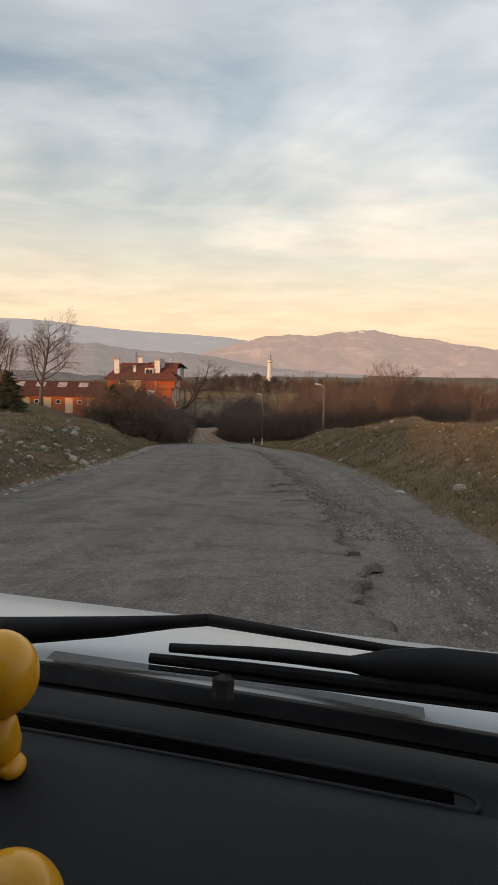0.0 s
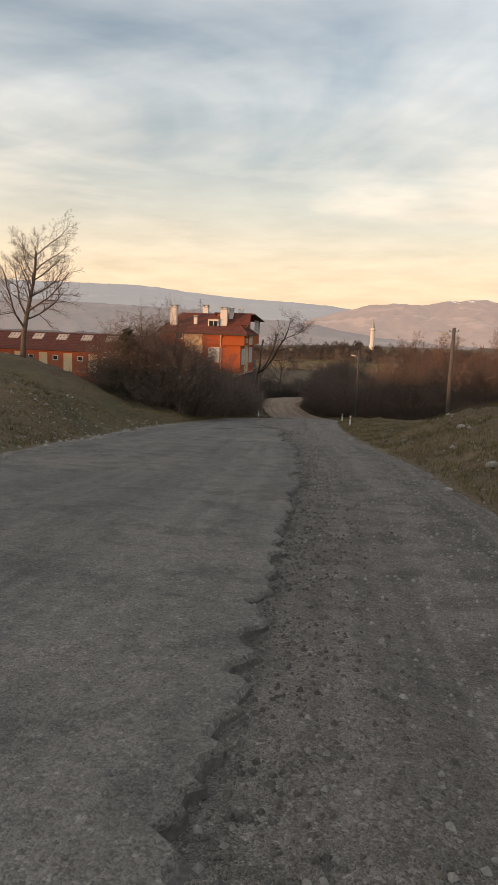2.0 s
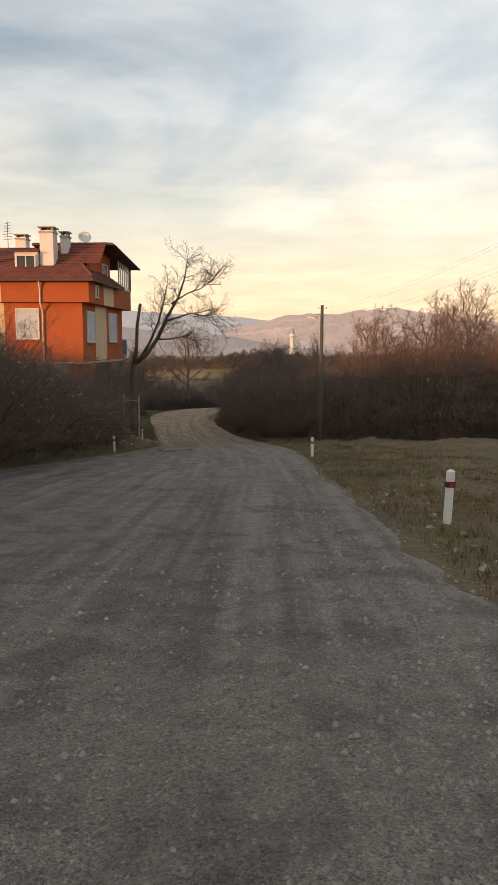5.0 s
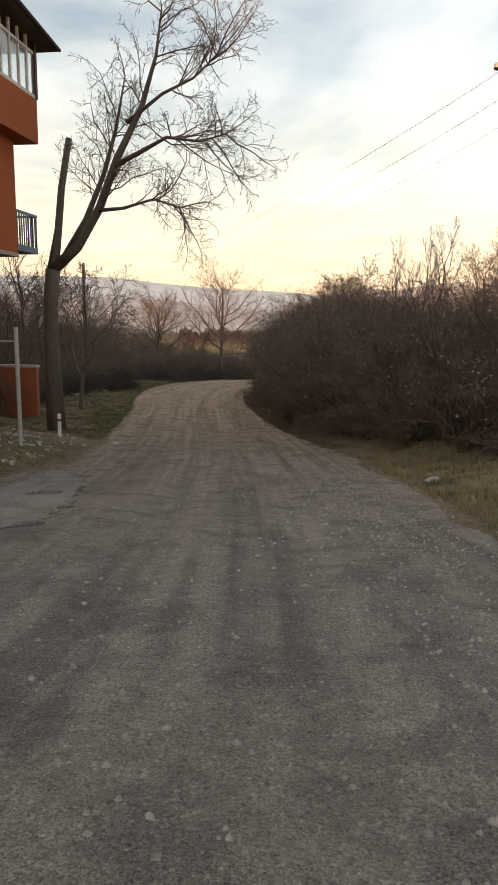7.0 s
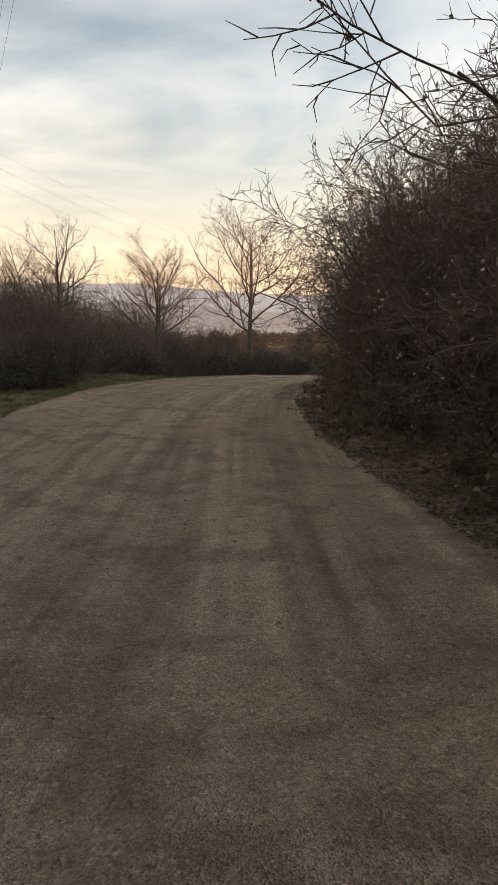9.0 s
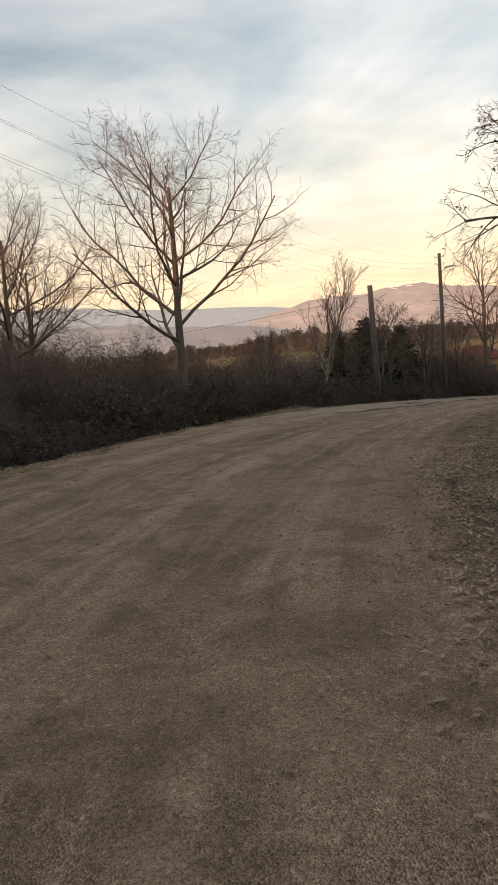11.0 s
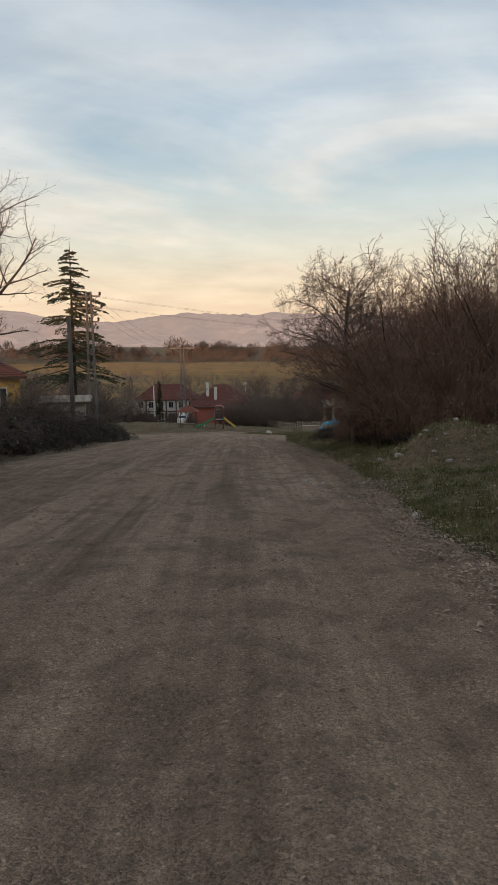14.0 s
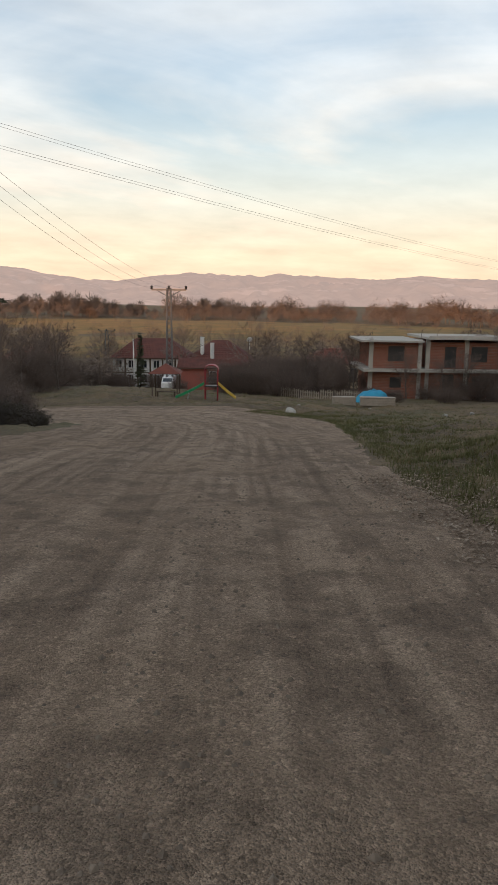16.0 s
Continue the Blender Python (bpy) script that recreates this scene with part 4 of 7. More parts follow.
def build_trees():
    # two bare trees on the bank beside the red shed
    t = bare_tree("bare_tree", "leafless broad-crowned tree on the grassy bank", 3, 8.8, 0.20, dict(TREE, kids=(15, 10, 8, 5), ang=(52, 46, 42, 40), thin=0.5, len=(0.56, 0.52, 0.5, 0.5)))
    stand(t, [(-22, 66.8, 1.0, 20), (-25.2, 66.0, 0.95, 200)])
    # the large tree behind the hedge on the bend
    t = bare_tree("bare_tree", "tall leafless walnut tree behind the bramble hedge", 14, 12.6, 0.24, dict(TREE, wig=(0.025, 0.09, 0.14, 0.2, 0.2), kids=(16, 10, 8, 4), ang=(54, 44, 42, 40), len=(0.68, 0.5, 0.48, 0.5), thin=0.5), lean=(0.02, 0.0))
    stand(t, [(-18.4, 171.7, 1.0, 0), (-24.5, 168, 0.72, 120), (-27, 176, 0.7, 60)])
    t = bare_tree("bare_tree", "leafless wide-crowned tree behind the roadside hedge", 21, 12.0, 0.26, dict(TREE, len=(0.72, 0.52, 0.48, 0.5), kids=(12, 9, 6, 4)))
    stand(t, [(2.2, 203.2, 1.0, 0), (-31, 160, 0.6, 80), (-23.5, 150, 0.55, 200), (-20.5, 127.5, 0.62, 30), (-24.5, 132, 0.6, 120)])
    # thin pale trees
    t = bare_tree("young_tree", "thin pale leafless young tree with upright branches", 31, 7.0, 0.09, POPLAR)
    stand(t, [(-16.6, 183.5, 0.7, 0), (-8.2, 181.0, 0.8, 70), (-24.5, 153, 0.85, 140), (-27.5, 150, 0.7, 20), (-5.4, 185.6, 0.75, 200)])
    t = bare_tree("birch_tree", "slender pale birch with upright leafless branches", 33, 8.6, 0.11, dict(POPLAR, kids=(18, 9, 6, 3), ang=(30, 30, 32, 34), len=(0.46, 0.46, 0.46, 0.5)), woodm="birch")
    stand(t, [(-12.1, 177.4, 0.94, 130), (-15.4, 181.2, 0.6, 60)])
    # tall saplings over the thicket
    t = bare_tree("sapling", "tall bare sapling standing out of the thicket", 41, 9.0, 0.09, POPLAR)
    rng = random.Random(5)
    spots = [(-2.4, 127.2, 0.86, 0), (-1.2, 128.5, 0.9, 50), (-1.0, 124.5, 0.9, 100), (2.0, 121.5, 0.82, 10), (5.5, 123.0, 0.86, 80), (-4.4, 136.5, 0.72, 30), (9.5, 119.5, 0.95, 60), (8.0, 116.0, 1.0, 220)]
    spots += scatter_spots(rng, 26, lambda x, y: right_of(x, y, 7), 12, 70, 118, 200, 4.0, 0.9, 1.3)
    stand(t, spots)
    wood_spots = [(10.5, 112.0, 0.75, 0), (14.5, 115.0, 0.95, 50), (6.2, 112.5, 0.85, 90), (18, 113, 0.8, 10), (23, 114.5, 1.05, 70), (28, 115, 0.9, 33), (3.2, 114.8, 0.7, 140), (34, 117, 1.0, 5)]
    for seed, count, reach in ((51, 40, 0.62), (52, 40, 0.75)):
        t = bare_tree("woodland_tree", "leafless woodland tree with reddish twigs", seed, 10.0, 0.14, dict(TREE, ang=(38, 40, 42, 40), kids=(12, 9, 7, 5), len=(reach, 0.52, 0.5, 0.5), least=0.009), twigm="bark_red")
        more = scatter_spots(rng, count, lambda x, y: right_of(x, y, 9), 4, 85, 114, 200, 4.2, 0.6, 1.25)
        stand(t, wood_spots[:4] + more if seed == 51 else wood_spots[4:] + more)
    # tree with a sawn-off limb beside the orange house
    build_stub_tree()
    # overhanging tree on the inside of the bend
    t = bare_tree("bare_tree", "leafless tree with thin hanging branches over the road", 63, 8.6, 0.16, dict(WILLOW, len=(0.5, 0.5, 0.5, 0.55), kids=(14, 10, 6, 4)), lean=(-0.12, 0.1), leaves=300)
    stand(t, [(-4.3, 156.6, 1.12, 10), (-4.2, 144.5, 0.85, 150)])
    t = bare_tree("bare_tree", "spreading leafless tree with drooping twigs over the verge", 65, 9.6, 0.2, dict(WILLOW, kids=(24, 12, 9, 5), len=(0.48, 0.54, 0.52, 0.55), thin=0.45), lean=(-0.04, 0.0), leaves=250)
    stand(t, [(13.9, 193.0, 0.74, 0)])
    t = bare_tree("garden_tree", "small leafless fruit tree in the village gardens", 57, 6.0, 0.10, dict(TREE, kids=(12, 9, 7, 5), ang=(46, 44, 42, 40), least=0.008))
    stand(t, [(22.5, 256, 1.25, 0), (25.5, 261, 1.0, 50), (30, 265, 1.1, 90), (60.2, 256.5, 1.0, 30), (57, 261, 1.2, 60), (67.5, 247, 0.9, 200), (71, 244.5, 1.1, 260), (60.6, 248.6, 0.85, 140), (75, 243, 1.3, 20), (63.6, 247.2, 0.7, 310), (64, 262, 1.3, 10), (74, 250, 1.4, 77), (66, 284, 1.4, 20), (20, 247, 0.9, 40), (-4.4, 135.2, 1.2, 70), (-8.8, 180.6, 0.95, 30), (-5.7, 184.9, 0.9, 90), (-3.0, 187.4, 0.9, 150), (-10.6, 178.6, 0.7, 200), (-16.8, 125.4, 1.12, 10), (-19.6, 128.2, 1.1, 200), (-18.6, 122.0, 0.9, 90), (79, 258, 1.5, 0), (54.5, 252.5, 0.8, 99)])
    # conifers
    t = conifer("fir_tree", "tall dark cedar with flat open boughs and a bent tip", 71, 14.4, 4.0, 14, 0.3, dense=1.3, low=0.33)
    stand(t, [(13.1, 224.2, 1.0, 0)])
    t = conifer("yew_tree", "dark bushy conifer behind the hedge", 73, 5.6, 2.2, 26, 0.12, dense=2.0)
    stand(t, [(-9.3, 184.5, 0.95, 0), (-6.9, 187.2, 0.85, 30), (-20.5, 54.5, 0.95, 200), (-15.3, 68.2, 0.86, 140), (-11.0, 183.2, 0.8, 15)])


def build_stub_tree():
    rng = random.Random(9)
    x0, y0 = -14.5, 117.3
    z0 = gz(x0, y0)
    t = thing("walnut_tree", "leaning bare tree with one limb sawn off beside the orange house", "tree", (x0, y0, z0))
    at = lambda x, y, z: Vector((x - x0, y - y0, z - z0))
    fork = at(-14.35, 117.1, -7.9)
    wood, fine = Shape(), Shape()
    wood.tube([at(x0, y0, z0 - 0.3), at(-14.55, 117.2, -10.6), at(-14.5, 117.15, -9.0), fork], [0.34, 0.27, 0.25, 0.25], 9)
    limbs = [([fork, at(-14.25, 117.4, -6.6), at(-14.3, 117.9, -5.2), at(-14.1, 118.2, -3.5)], [0.20, 0.13, 0.12, 0.11], 3),
             ([fork, at(-13.4, 116.9, -7.2), at(-12.5, 116.6, -6.0), at(-11.8, 116.3, -4.6), at(-10.9, 116.0, -3.2), at(-10.4, 115.9, -1.8), at(-10.2, 115.8, -0.6)], [0.21, 0.16, 0.14, 0.12, 0.09, 0.05, 0.02], 22),
             ([at(-13.9, 117.05, -7.5), at(-13.2, 117.2, -6.3), at(-12.6, 117.3, -4.9), at(-12.2, 117.5, -3.4), at(-11.9, 117.6, -1.8)], [0.13, 0.10, 0.08, 0.06, 0.02], 14),
             ([at(-11.9, 116.35, -4.8), at(-10.9, 115.6, -4.6), at(-9.9, 115.1, -4.3), at(-8.9, 114.8, -4.5), at(-8.0, 114.5, -4.4)], [0.09, 0.07, 0.05, 0.035, 0.015], 16),
             ([at(-12.6, 116.6, -6.1), at(-11.6, 116.2, -6.1), at(-10.5, 115.8, -5.9), at(-9.6, 115.6, -6.2)], [0.07, 0.05, 0.035, 0.015], 12),
             ([at(-11.4, 116.1, -3.6), at(-10.2, 115.8, -2.9), at(-9.2, 115.5, -2.6), at(-8.3, 115.2, -2.0)], [0.07, 0.05, 0.035, 0.015], 14)]
    spec = dict(pts=(5, 5, 4, 3), wig=(0.16, 0.2, 0.24, 0.25), up=(0.05, 0.02, 0.02, 0), kids=(5, 5, 3), ang=(45, 45, 45), len=(0.55, 0.5, 0.5), thin=0.6, tip=0.3, least=0.007)
    spec["from"] = (0.15, 0.15, 0.1)
    out = []
    for pts, rad, kids in limbs:
        wood.tube(pts, rad, 7)
        for i in range(kids):
            u = rng.uniform(0.35 if kids > 3 else 0.85, 1.0) * (len(pts) - 1)
            a = min(int(u), len(pts) - 2)
            d = turned((pts[a + 1] - pts[a]).normalized(), radians(rng.uniform(25, 70)), rng.random() * 6.28)
            grow(rng, out, pts[a].lerp(pts[a + 1], u - a), d, rng.uniform(1.0, 2.3) if kids > 3 else 0.25, 0.026, 0, spec)
    for pts, rad, level in out:
        fine.tube(pts, rad, 4 if level == 0 else 3, False)
    part("trunk", wood, M["bark"], t, soft=True)
    part("crown", fine, M["twig"], t)


def build_bushes():
    rng = random.Random(17)
    big = bush("bush", "tall leafless shrub with dense brown twigs", 101, 60, 1.0, 0.6, dict(BUSH, kids=(11, 7, 4), wig=(0.2, 0.28, 0.3, 0.3), ang=(44, 48, 48)), leaves=1300, leaf_size=0.010, rad=0.005, fluff=700, open_out=0.65)
    # one unit high: scaled where it stands
    left = [(-13.3, 70.6, 5.7, 0), (-12.9, 72.6, 4.8, 310), (-14.4, 69.6, 5.2, 125), (-14.6, 72.8, 5.9, 40), (-12.6, 74.2, 3.4, 80), (-12.5, 79.0, 3.4, 10), (-12.7, 84.0, 3.9, 200), (-13.2, 89.5, 4.0, 120), (-15.6, 77, 4.8, 30), (-13.6, 97.5, 3.8, 300), (-14.0, 101.0, 3.5, 210), (-13.7, 104.0, 3.0, 15), (-13.3, 95.2, 3.2, 160), (-12.9, 86.8, 3.2, 280), (-12.6, 81.6, 3.0, 330), (-13.9, 75.6, 4.4, 260), (-13.4, 99.3, 2.6, 75), (-12.9, 92.0, 3.0, 190),
            (-16.0, 85, 4.5, 60), (-15.2, 68.9, 3.2, 250), (-15.4, 94.0, 3.6, 20), (-17.5, 97, 3.2, 70), (-17.4, 90, 4.5, 170), (-14.4, 81, 3.8, 222), (-16.8, 73.5, 4.0, 99), (-13.6, 92.5, 2.8, 44), (-11.9, 71.4, 2.0, 12)]
    stand(big, left)
    dark = bush("thicket", "dense dark leafless thicket along the road", 103, 80, 0.95, 0.75, dict(BUSH, kids=(11, 7, 4), wig=(0.15, 0.26, 0.28, 0.28), ang=(40, 46, 46)), twigm="twig", leaves=2200, leaf_size=0.011, rad=0.005, open_out=0.36, fluff=600)
    front = []
    for y, off, k in ((112.5, 5.2, 4.0), (114.5, 3.4, 4.4), (117.5, 2.9, 4.3), (120.5, 2.6, 4.6), (123.5, 2.4, 4.1), (126.5, 2.4, 4.2), (129.5, 2.5, 3.7), (132.5, 2.7, 4.0), (135.5, 3.1, 3.7), (138.5, 3.7, 4.1), (141.8, 4.6, 3.9), (145.5, 5.6, 4.0)):
        i = int(np.argmin(np.abs(LINE[:, 1] - y)))
        d = np.interp(y, EDGE_Y, EDGE_R) + off + 0.45
        front.append((LINE[i, 0] + TAN[i, 1] * d, LINE[i, 1] - TAN[i, 0] * d, k, y * 37 % 360))
    for y in np.arange(122.5, 147, 2.7):        # the taller row behind
        i = int(np.argmin(np.abs(LINE[:, 1] - y)))
        d = np.interp(y, EDGE_Y, EDGE_R) + np.interp(y, [122, 140, 147], [5.2, 5.2, 6.4])
        front.append((LINE[i, 0] + TAN[i, 1] * d, LINE[i, 1] - TAN[i, 0] * d, 4.8 + 0.5 * math.sin(y * 1.9), y * 59 % 360))
    for x, y, k in ((0.5, 112.4, 4.8), (3.5, 112.2, 5.4), (6.4, 113.4, 6.0), (10, 112.4, 4.6), (12.4, 113.6, 5.6), (14.5, 115.5, 6.6), (18.5, 113.2, 4.6), (21, 114.2, 5.2), (23, 116, 6.4), (28, 114, 4.8), (31, 115.4, 5.8), (34, 117, 6.4), (40, 118, 5.6), (8.0, 116.0, 6.2), (17.0, 116.4, 6.0), (26.0, 116.6, 6.2)):
        front.append((x, y, k, x * 57 % 360))
    front = [(x, y, k * (1.04 + 0.16 * math.sin(x * 2.7 + y * 1.3)), a) for x, y, k, a in front]
    front += scatter_spots(rng, 46, lambda x, y: right_of(x, y, 6.5), -2, 62, 116, 175, 4.2, 3.2, 5.2)
    stand(dark, front)
    # beyond the bend: brush under the trees
    back = [(-30, 152, 3.2, 0), (-26, 158, 3.0, 50), (-22.5, 160.5, 2.2, 100), (-33, 165, 3.6, 10), (-24, 166, 2.6, 200), (-21, 173, 2.4, 20), (-17, 178, 2.4, 70), (-14.5, 182, 2.4, 130), (-9, 188, 2.6, 10), (-3, 193, 2.8, 50), (1, 199, 2.8, 90), (5, 206, 2.8, 160),
            (-36, 176, 3.2, 40), (-28, 182, 3.0, 99), (-20, 188, 3.2, 10), (-22, 146, 2.6, 77), (-27, 143, 3.0, 30), (-32, 140, 3.4, 11), (-19, 121.5, 2.8, 30), (-22, 126, 3.2, 80), (-24, 133, 3.2, 140), (-26, 119, 3.4, 10), (-21.5, 138.5, 2.4, 33), (-13, 196, 3.0, 0), (-5, 204, 3.2, 0), (-40, 150, 4.5, 5), (-38, 160, 4.2, 50)]
    o = copy_thing(big, Matrix())
    tagged(o, "low leafless brush behind the hedge")
    stand(o, back)
    # reddish thicket on the right of the last stretch
    red = bush("thicket", "tangled reddish leafless thicket with old vines", 107, 52, 1.0, 0.6, dict(BUSH, kids=(9, 7, 4), wig=(0.16, 0.26, 0.3, 0.3)), twigm="vine_red", leaves=700, leaf_size=0.010, rad=0.005, open_out=0.28)
    stand(red, [(13.2, 188.2, 4.0, 0), (15.1, 190.4, 6.2, 60), (14.4, 192.2, 2.8, 100), (17.2, 193.4, 4.2, 140), (16.4, 195.2, 1.9, 10), (18.6, 196.6, 1.6, 200), (17.6, 198.2, 0.9, 80), (20.6, 193.0, 7.1, 33), (17.8, 188.0, 6.8, 250), (21.5, 199.5, 1.4, 10), (22.5, 195, 6, 100), (19.4, 200.6, 0.8, 60), (16.2, 191.8, 4.6, 20), (15.4, 193.6, 3.2, 170)])
    # bramble hedge on the left
    hedge = bush("bramble_hedge", "low dark bramble hedge with a few withered leaves", 109, 70, 1.25, 1.5, BRAMBLE, twigm="bark_dark", leaves=2600, leafm="bramble_leaf", leaf_size=0.07, rad=0.012, category="hedge", open_out=0.8)
    spots = []
    for y in np.arange(139, 212, 1.5):
        i = int(np.argmin(np.abs(LINE[:, 1] - y)))
        d = -np.interp(y, EDGE_Y, EDGE_L) - np.interp(y, [139, 146, 150, 162, 169, 184, 196, 212], [7.0, 5.6, 5.0, 3.8, 1.75, 1.5, 2.2, 2.6]) + 0.3 * math.sin(y * 2.1)
        spots.append((LINE[i, 0] + TAN[i, 1] * d, LINE[i, 1] - TAN[i, 0] * d, 1.25 + 0.28 * math.sin(y * 1.7), y * 71 % 360))
    spots += [(-19.6 - 0.15 * k, 139 - 1.6 * k, 0.95, k * 50) for k in range(8)]
    spots += [(16.2, 225.4, 1.0, 20), (17.3, 227.4, 1.1, 80), (18.0, 229.8, 1.0, 140), (18.6, 232.2, 1.1, 200), (18.4, 234.8, 1.0, 260), (17.9, 199.6, 0.6, 40), (19.2, 201.4, 0.42, 100), (18.8, 198.0, 0.75, 230)]
    stand(hedge, spots, 0.05)
    # shrubs in the village
    spots = [(47.5, 262, 3.4, 90), (50.5, 261, 3.2, 10), (54, 259.5, 3.0, 200), (52, 268, 3.8, 120), (57, 246.5, 1.5, 0), (61, 243.5, 1.7, 40), (66, 240, 1.8, 70), (70, 238, 2.2, 20), (56, 249, 1.4, 180), (36.5, 287.5, 3.8, 30), (44.5, 289, 2.6, 50), (67.5, 281, 4.2, 10), (56.5, 263.5, 3.6, 60),
             (22, 284, 4.2, 0), (17, 286, 4.0, 60), (33, 296, 3.6, 10), (15, 276, 3.6, 99), (9, 271, 3.4, 30), (36, 300, 4.4, 10), (76, 262, 5.0, 10), (82, 256, 5.0, 70), (62, 268, 4.6, 40), (70, 274, 5.0, 10), (17, 236, 3.4, 0), (14, 232, 3.2, 90), (10, 229, 3.0, 50), (16.4, 229.5, 2.0, 140), (18.6, 240.5, 3.0, 200), (21, 244.5, 2.4, 20), (9, 216.5, 1.8, 10), (12, 226, 2.4, 70)]
    o = copy_thing(dark, Matrix())
    tagged(o, "leafless shrub among the village gardens")
    stand(o, spots)
    # brown brush between the gardens
    spots = [(23, 259, 3.0, 0), (26.5, 264, 4.0, 40), (29, 268, 4.6, 80), (24, 276, 5.0, 20), (20, 266, 5.0, 33), (40.5, 300, 4.0, 71),
             (55, 268, 4.4, 10), (58, 265, 4.0, 50), (61, 271, 4.2, 90), (64, 268, 3.6, 130), (66, 275, 4.6, 20), (64, 280, 4.2, 10), (72, 279, 5.0, 80), (75, 270, 4.8, 44), (59, 258.5, 3.0, 10), (62.5, 256, 2.6, 10), (53, 262, 3.4, 77),
             (66.5, 247.5, 2.6, 20), (69, 246, 3.2, 60), (72, 243.5, 4.4, 100), (75, 242, 5.2, 10), (78, 246, 5.4, 50), (63.5, 248.5, 1.8, 12), (74, 238, 3.6, 70), (44, 296, 4.4, 0), (70, 290, 5.2, 40), (82, 268, 6, 20)]
    o = copy_thing(big, Matrix())
    spots += [(45.5, 287.5, 2.4, 0), (50.5, 288.5, 2.6, 40), (54, 287, 2.4, 90), (57, 285.5, 2.6, 10), (60.5, 282.5, 2.2, 70), (64, 283, 2.8, 33), (47.5, 274.5, 1.6, 5)]
    tagged(o, "brown leafless brush between the village gardens")
    stand(o, spots)
    # undergrowth at the foot of the thicket
    low = bush("undergrowth", "low tangle of brown brambles at the foot of the thicket", 111, 60, 1.2, 1.4, BRAMBLE, twigm="twig", leaves=2600, leafm="litter_leaf", leaf_size=0.05, rad=0.010, open_out=0.7)
    spots = []
    for y in np.arange(111.5, 150, 1.3):
        i = int(np.argmin(np.abs(LINE[:, 1] - y)))
        d = np.interp(y, EDGE_Y, EDGE_R) + np.interp(y, [111, 114, 118, 140, 150], [4.6, 2.6, 1.5, 2.2, 4.0]) + 0.3 * math.sin(y * 1.9)
        spots.append((LINE[i, 0] + TAN[i, 1] * d, LINE[i, 1] - TAN[i, 0] * d, 0.95 + 0.3 * math.sin(y * 2.7), y * 83 % 360))
    spots += [(x, 110.6 + 0.5 * math.sin(x * 1.3), 1.0 + 0.25 * math.sin(x * 2.1), x * 77 % 360) for x in np.arange(0.5, 34, 1.9)]
    stand(low, spots, 0.05)
    # brush filling the view behind the hedge on the bend
    spots = [(-21.5, 144, 3.4, 0), (-24.5, 147.5, 4.0, 40), (-27.5, 152, 4.6, 80), (-23.5, 155.5, 3.6, 120), (-29, 159, 5.0, 10), (-25.5, 162.5, 4.0, 60), (-21.5, 166.0, 3.0, 90), (-30, 169, 5.0, 30), (-26, 172, 4.4, 10), (-22, 177, 3.6, 70), (-19, 181.5, 3.4, 40), (-34, 156, 5.6, 5), (-4.4, 188.2, 3.2, 15), (-1.8, 190.8, 3.2, 75), (-15.5, 187, 3.6, 20), (-11, 191, 3.4, 80), (-7, 195, 3.4, 10), (-2.5, 199.5, 3.4, 130), (-32, 147, 5.4, 70)]
    o = copy_thing(big, Matrix())
    tagged(o, "reddish-brown leafless brush behind the hedge")
    stand(o, spots)


build_trees()
build_bushes()


def far_trees(name, label, seed, count, place, height, m, slivers=90, fat=0.011):
    """A far belt of trees: many small leafless crowns in one mesh."""
    rng = random.Random(seed)
    s = Shape()
    for _ in range(count):
        x, y = place(rng)
        clump = 0.5 + 0.9 * max(0.0, 0.55 + noise.noise(Vector((x * 0.021, y * 0.021, seed))))
        z, h = gz(x, y), height * clump * rng.uniform(0.6, 1.15)
        wide, tall = h * rng.uniform(0.24, 0.42), rng.uniform(0.40, 0.48) * h
        mid = Vector((x, y, z + h - tall))
        s.tube([(x, y, z - 0.5), (x + rng.gauss(0, 0.2), y, z + h * 0.75)], [0.013 * h, 0.004 * h], 3, False)
        for _ in range(slivers):
            a, e, r = rng.random() * 6.28, math.asin(rng.uniform(-0.85, 1.0)), rng.random() ** 0.4
            q = Vector((math.cos(a) * math.cos(e) * wide, math.sin(a) * math.cos(e) * wide, math.sin(e) * tall))
            o = q.normalized() + Vector((rng.gauss(0, 0.35), rng.gauss(0, 0.35), 0.5 + rng.gauss(0, 0.3)))
            p = mid + q * r
            l = o.normalized() * h * rng.uniform(0.06, 0.16)
            w = l.orthogonal().normalized() * h * rng.uniform(0.6, 1.3) * fat
            s.add([p - w, p + w, p + l], [(0, 1, 2)])
    ob = part(name, s, m)
    return tagged(ob, label, "trees", kind="stuff")


def belt(y_lo, y_hi, a_lo, a_hi):
    def place(rng):
        r, a = rng.uniform(y_lo, y_hi), radians(rng.uniform(a_lo, a_hi))
        return 5 + r * math.sin(a), 170 + r * math.cos(a)
    return place


far_trees("far_trees", "leafless trees along the top of the far field", 1, 820, belt(408, 470, -17, 75), 9.5, M["far_twig"], 260, 0.026)
far_trees("far_woods", "brown leafless woods across the valley", 2, 420, belt(110, 330, -55, 8), 6.5, M["far_twig"], 240, 0.010)
far_trees("field_brush", "low brown scrub scattered over the sown field", 4, 260, belt(230, 404, 6, 75), 4.2, M["far_twig"], 150, 0.014)
far_trees("field_trees", "scattered leafless trees between the houses and the field", 3, 330, belt(122, 235, 8, 75), 7.0, M["far_twig"], 240, 0.010)


# ---------------------------------------------------------------- road surface pieces


def surface(x, y):
    """Height of the travelled surface, without ruts."""
    k, z, d = along(x, y)
    return z + 0.02 * wob(x, y, 0.8, 1)


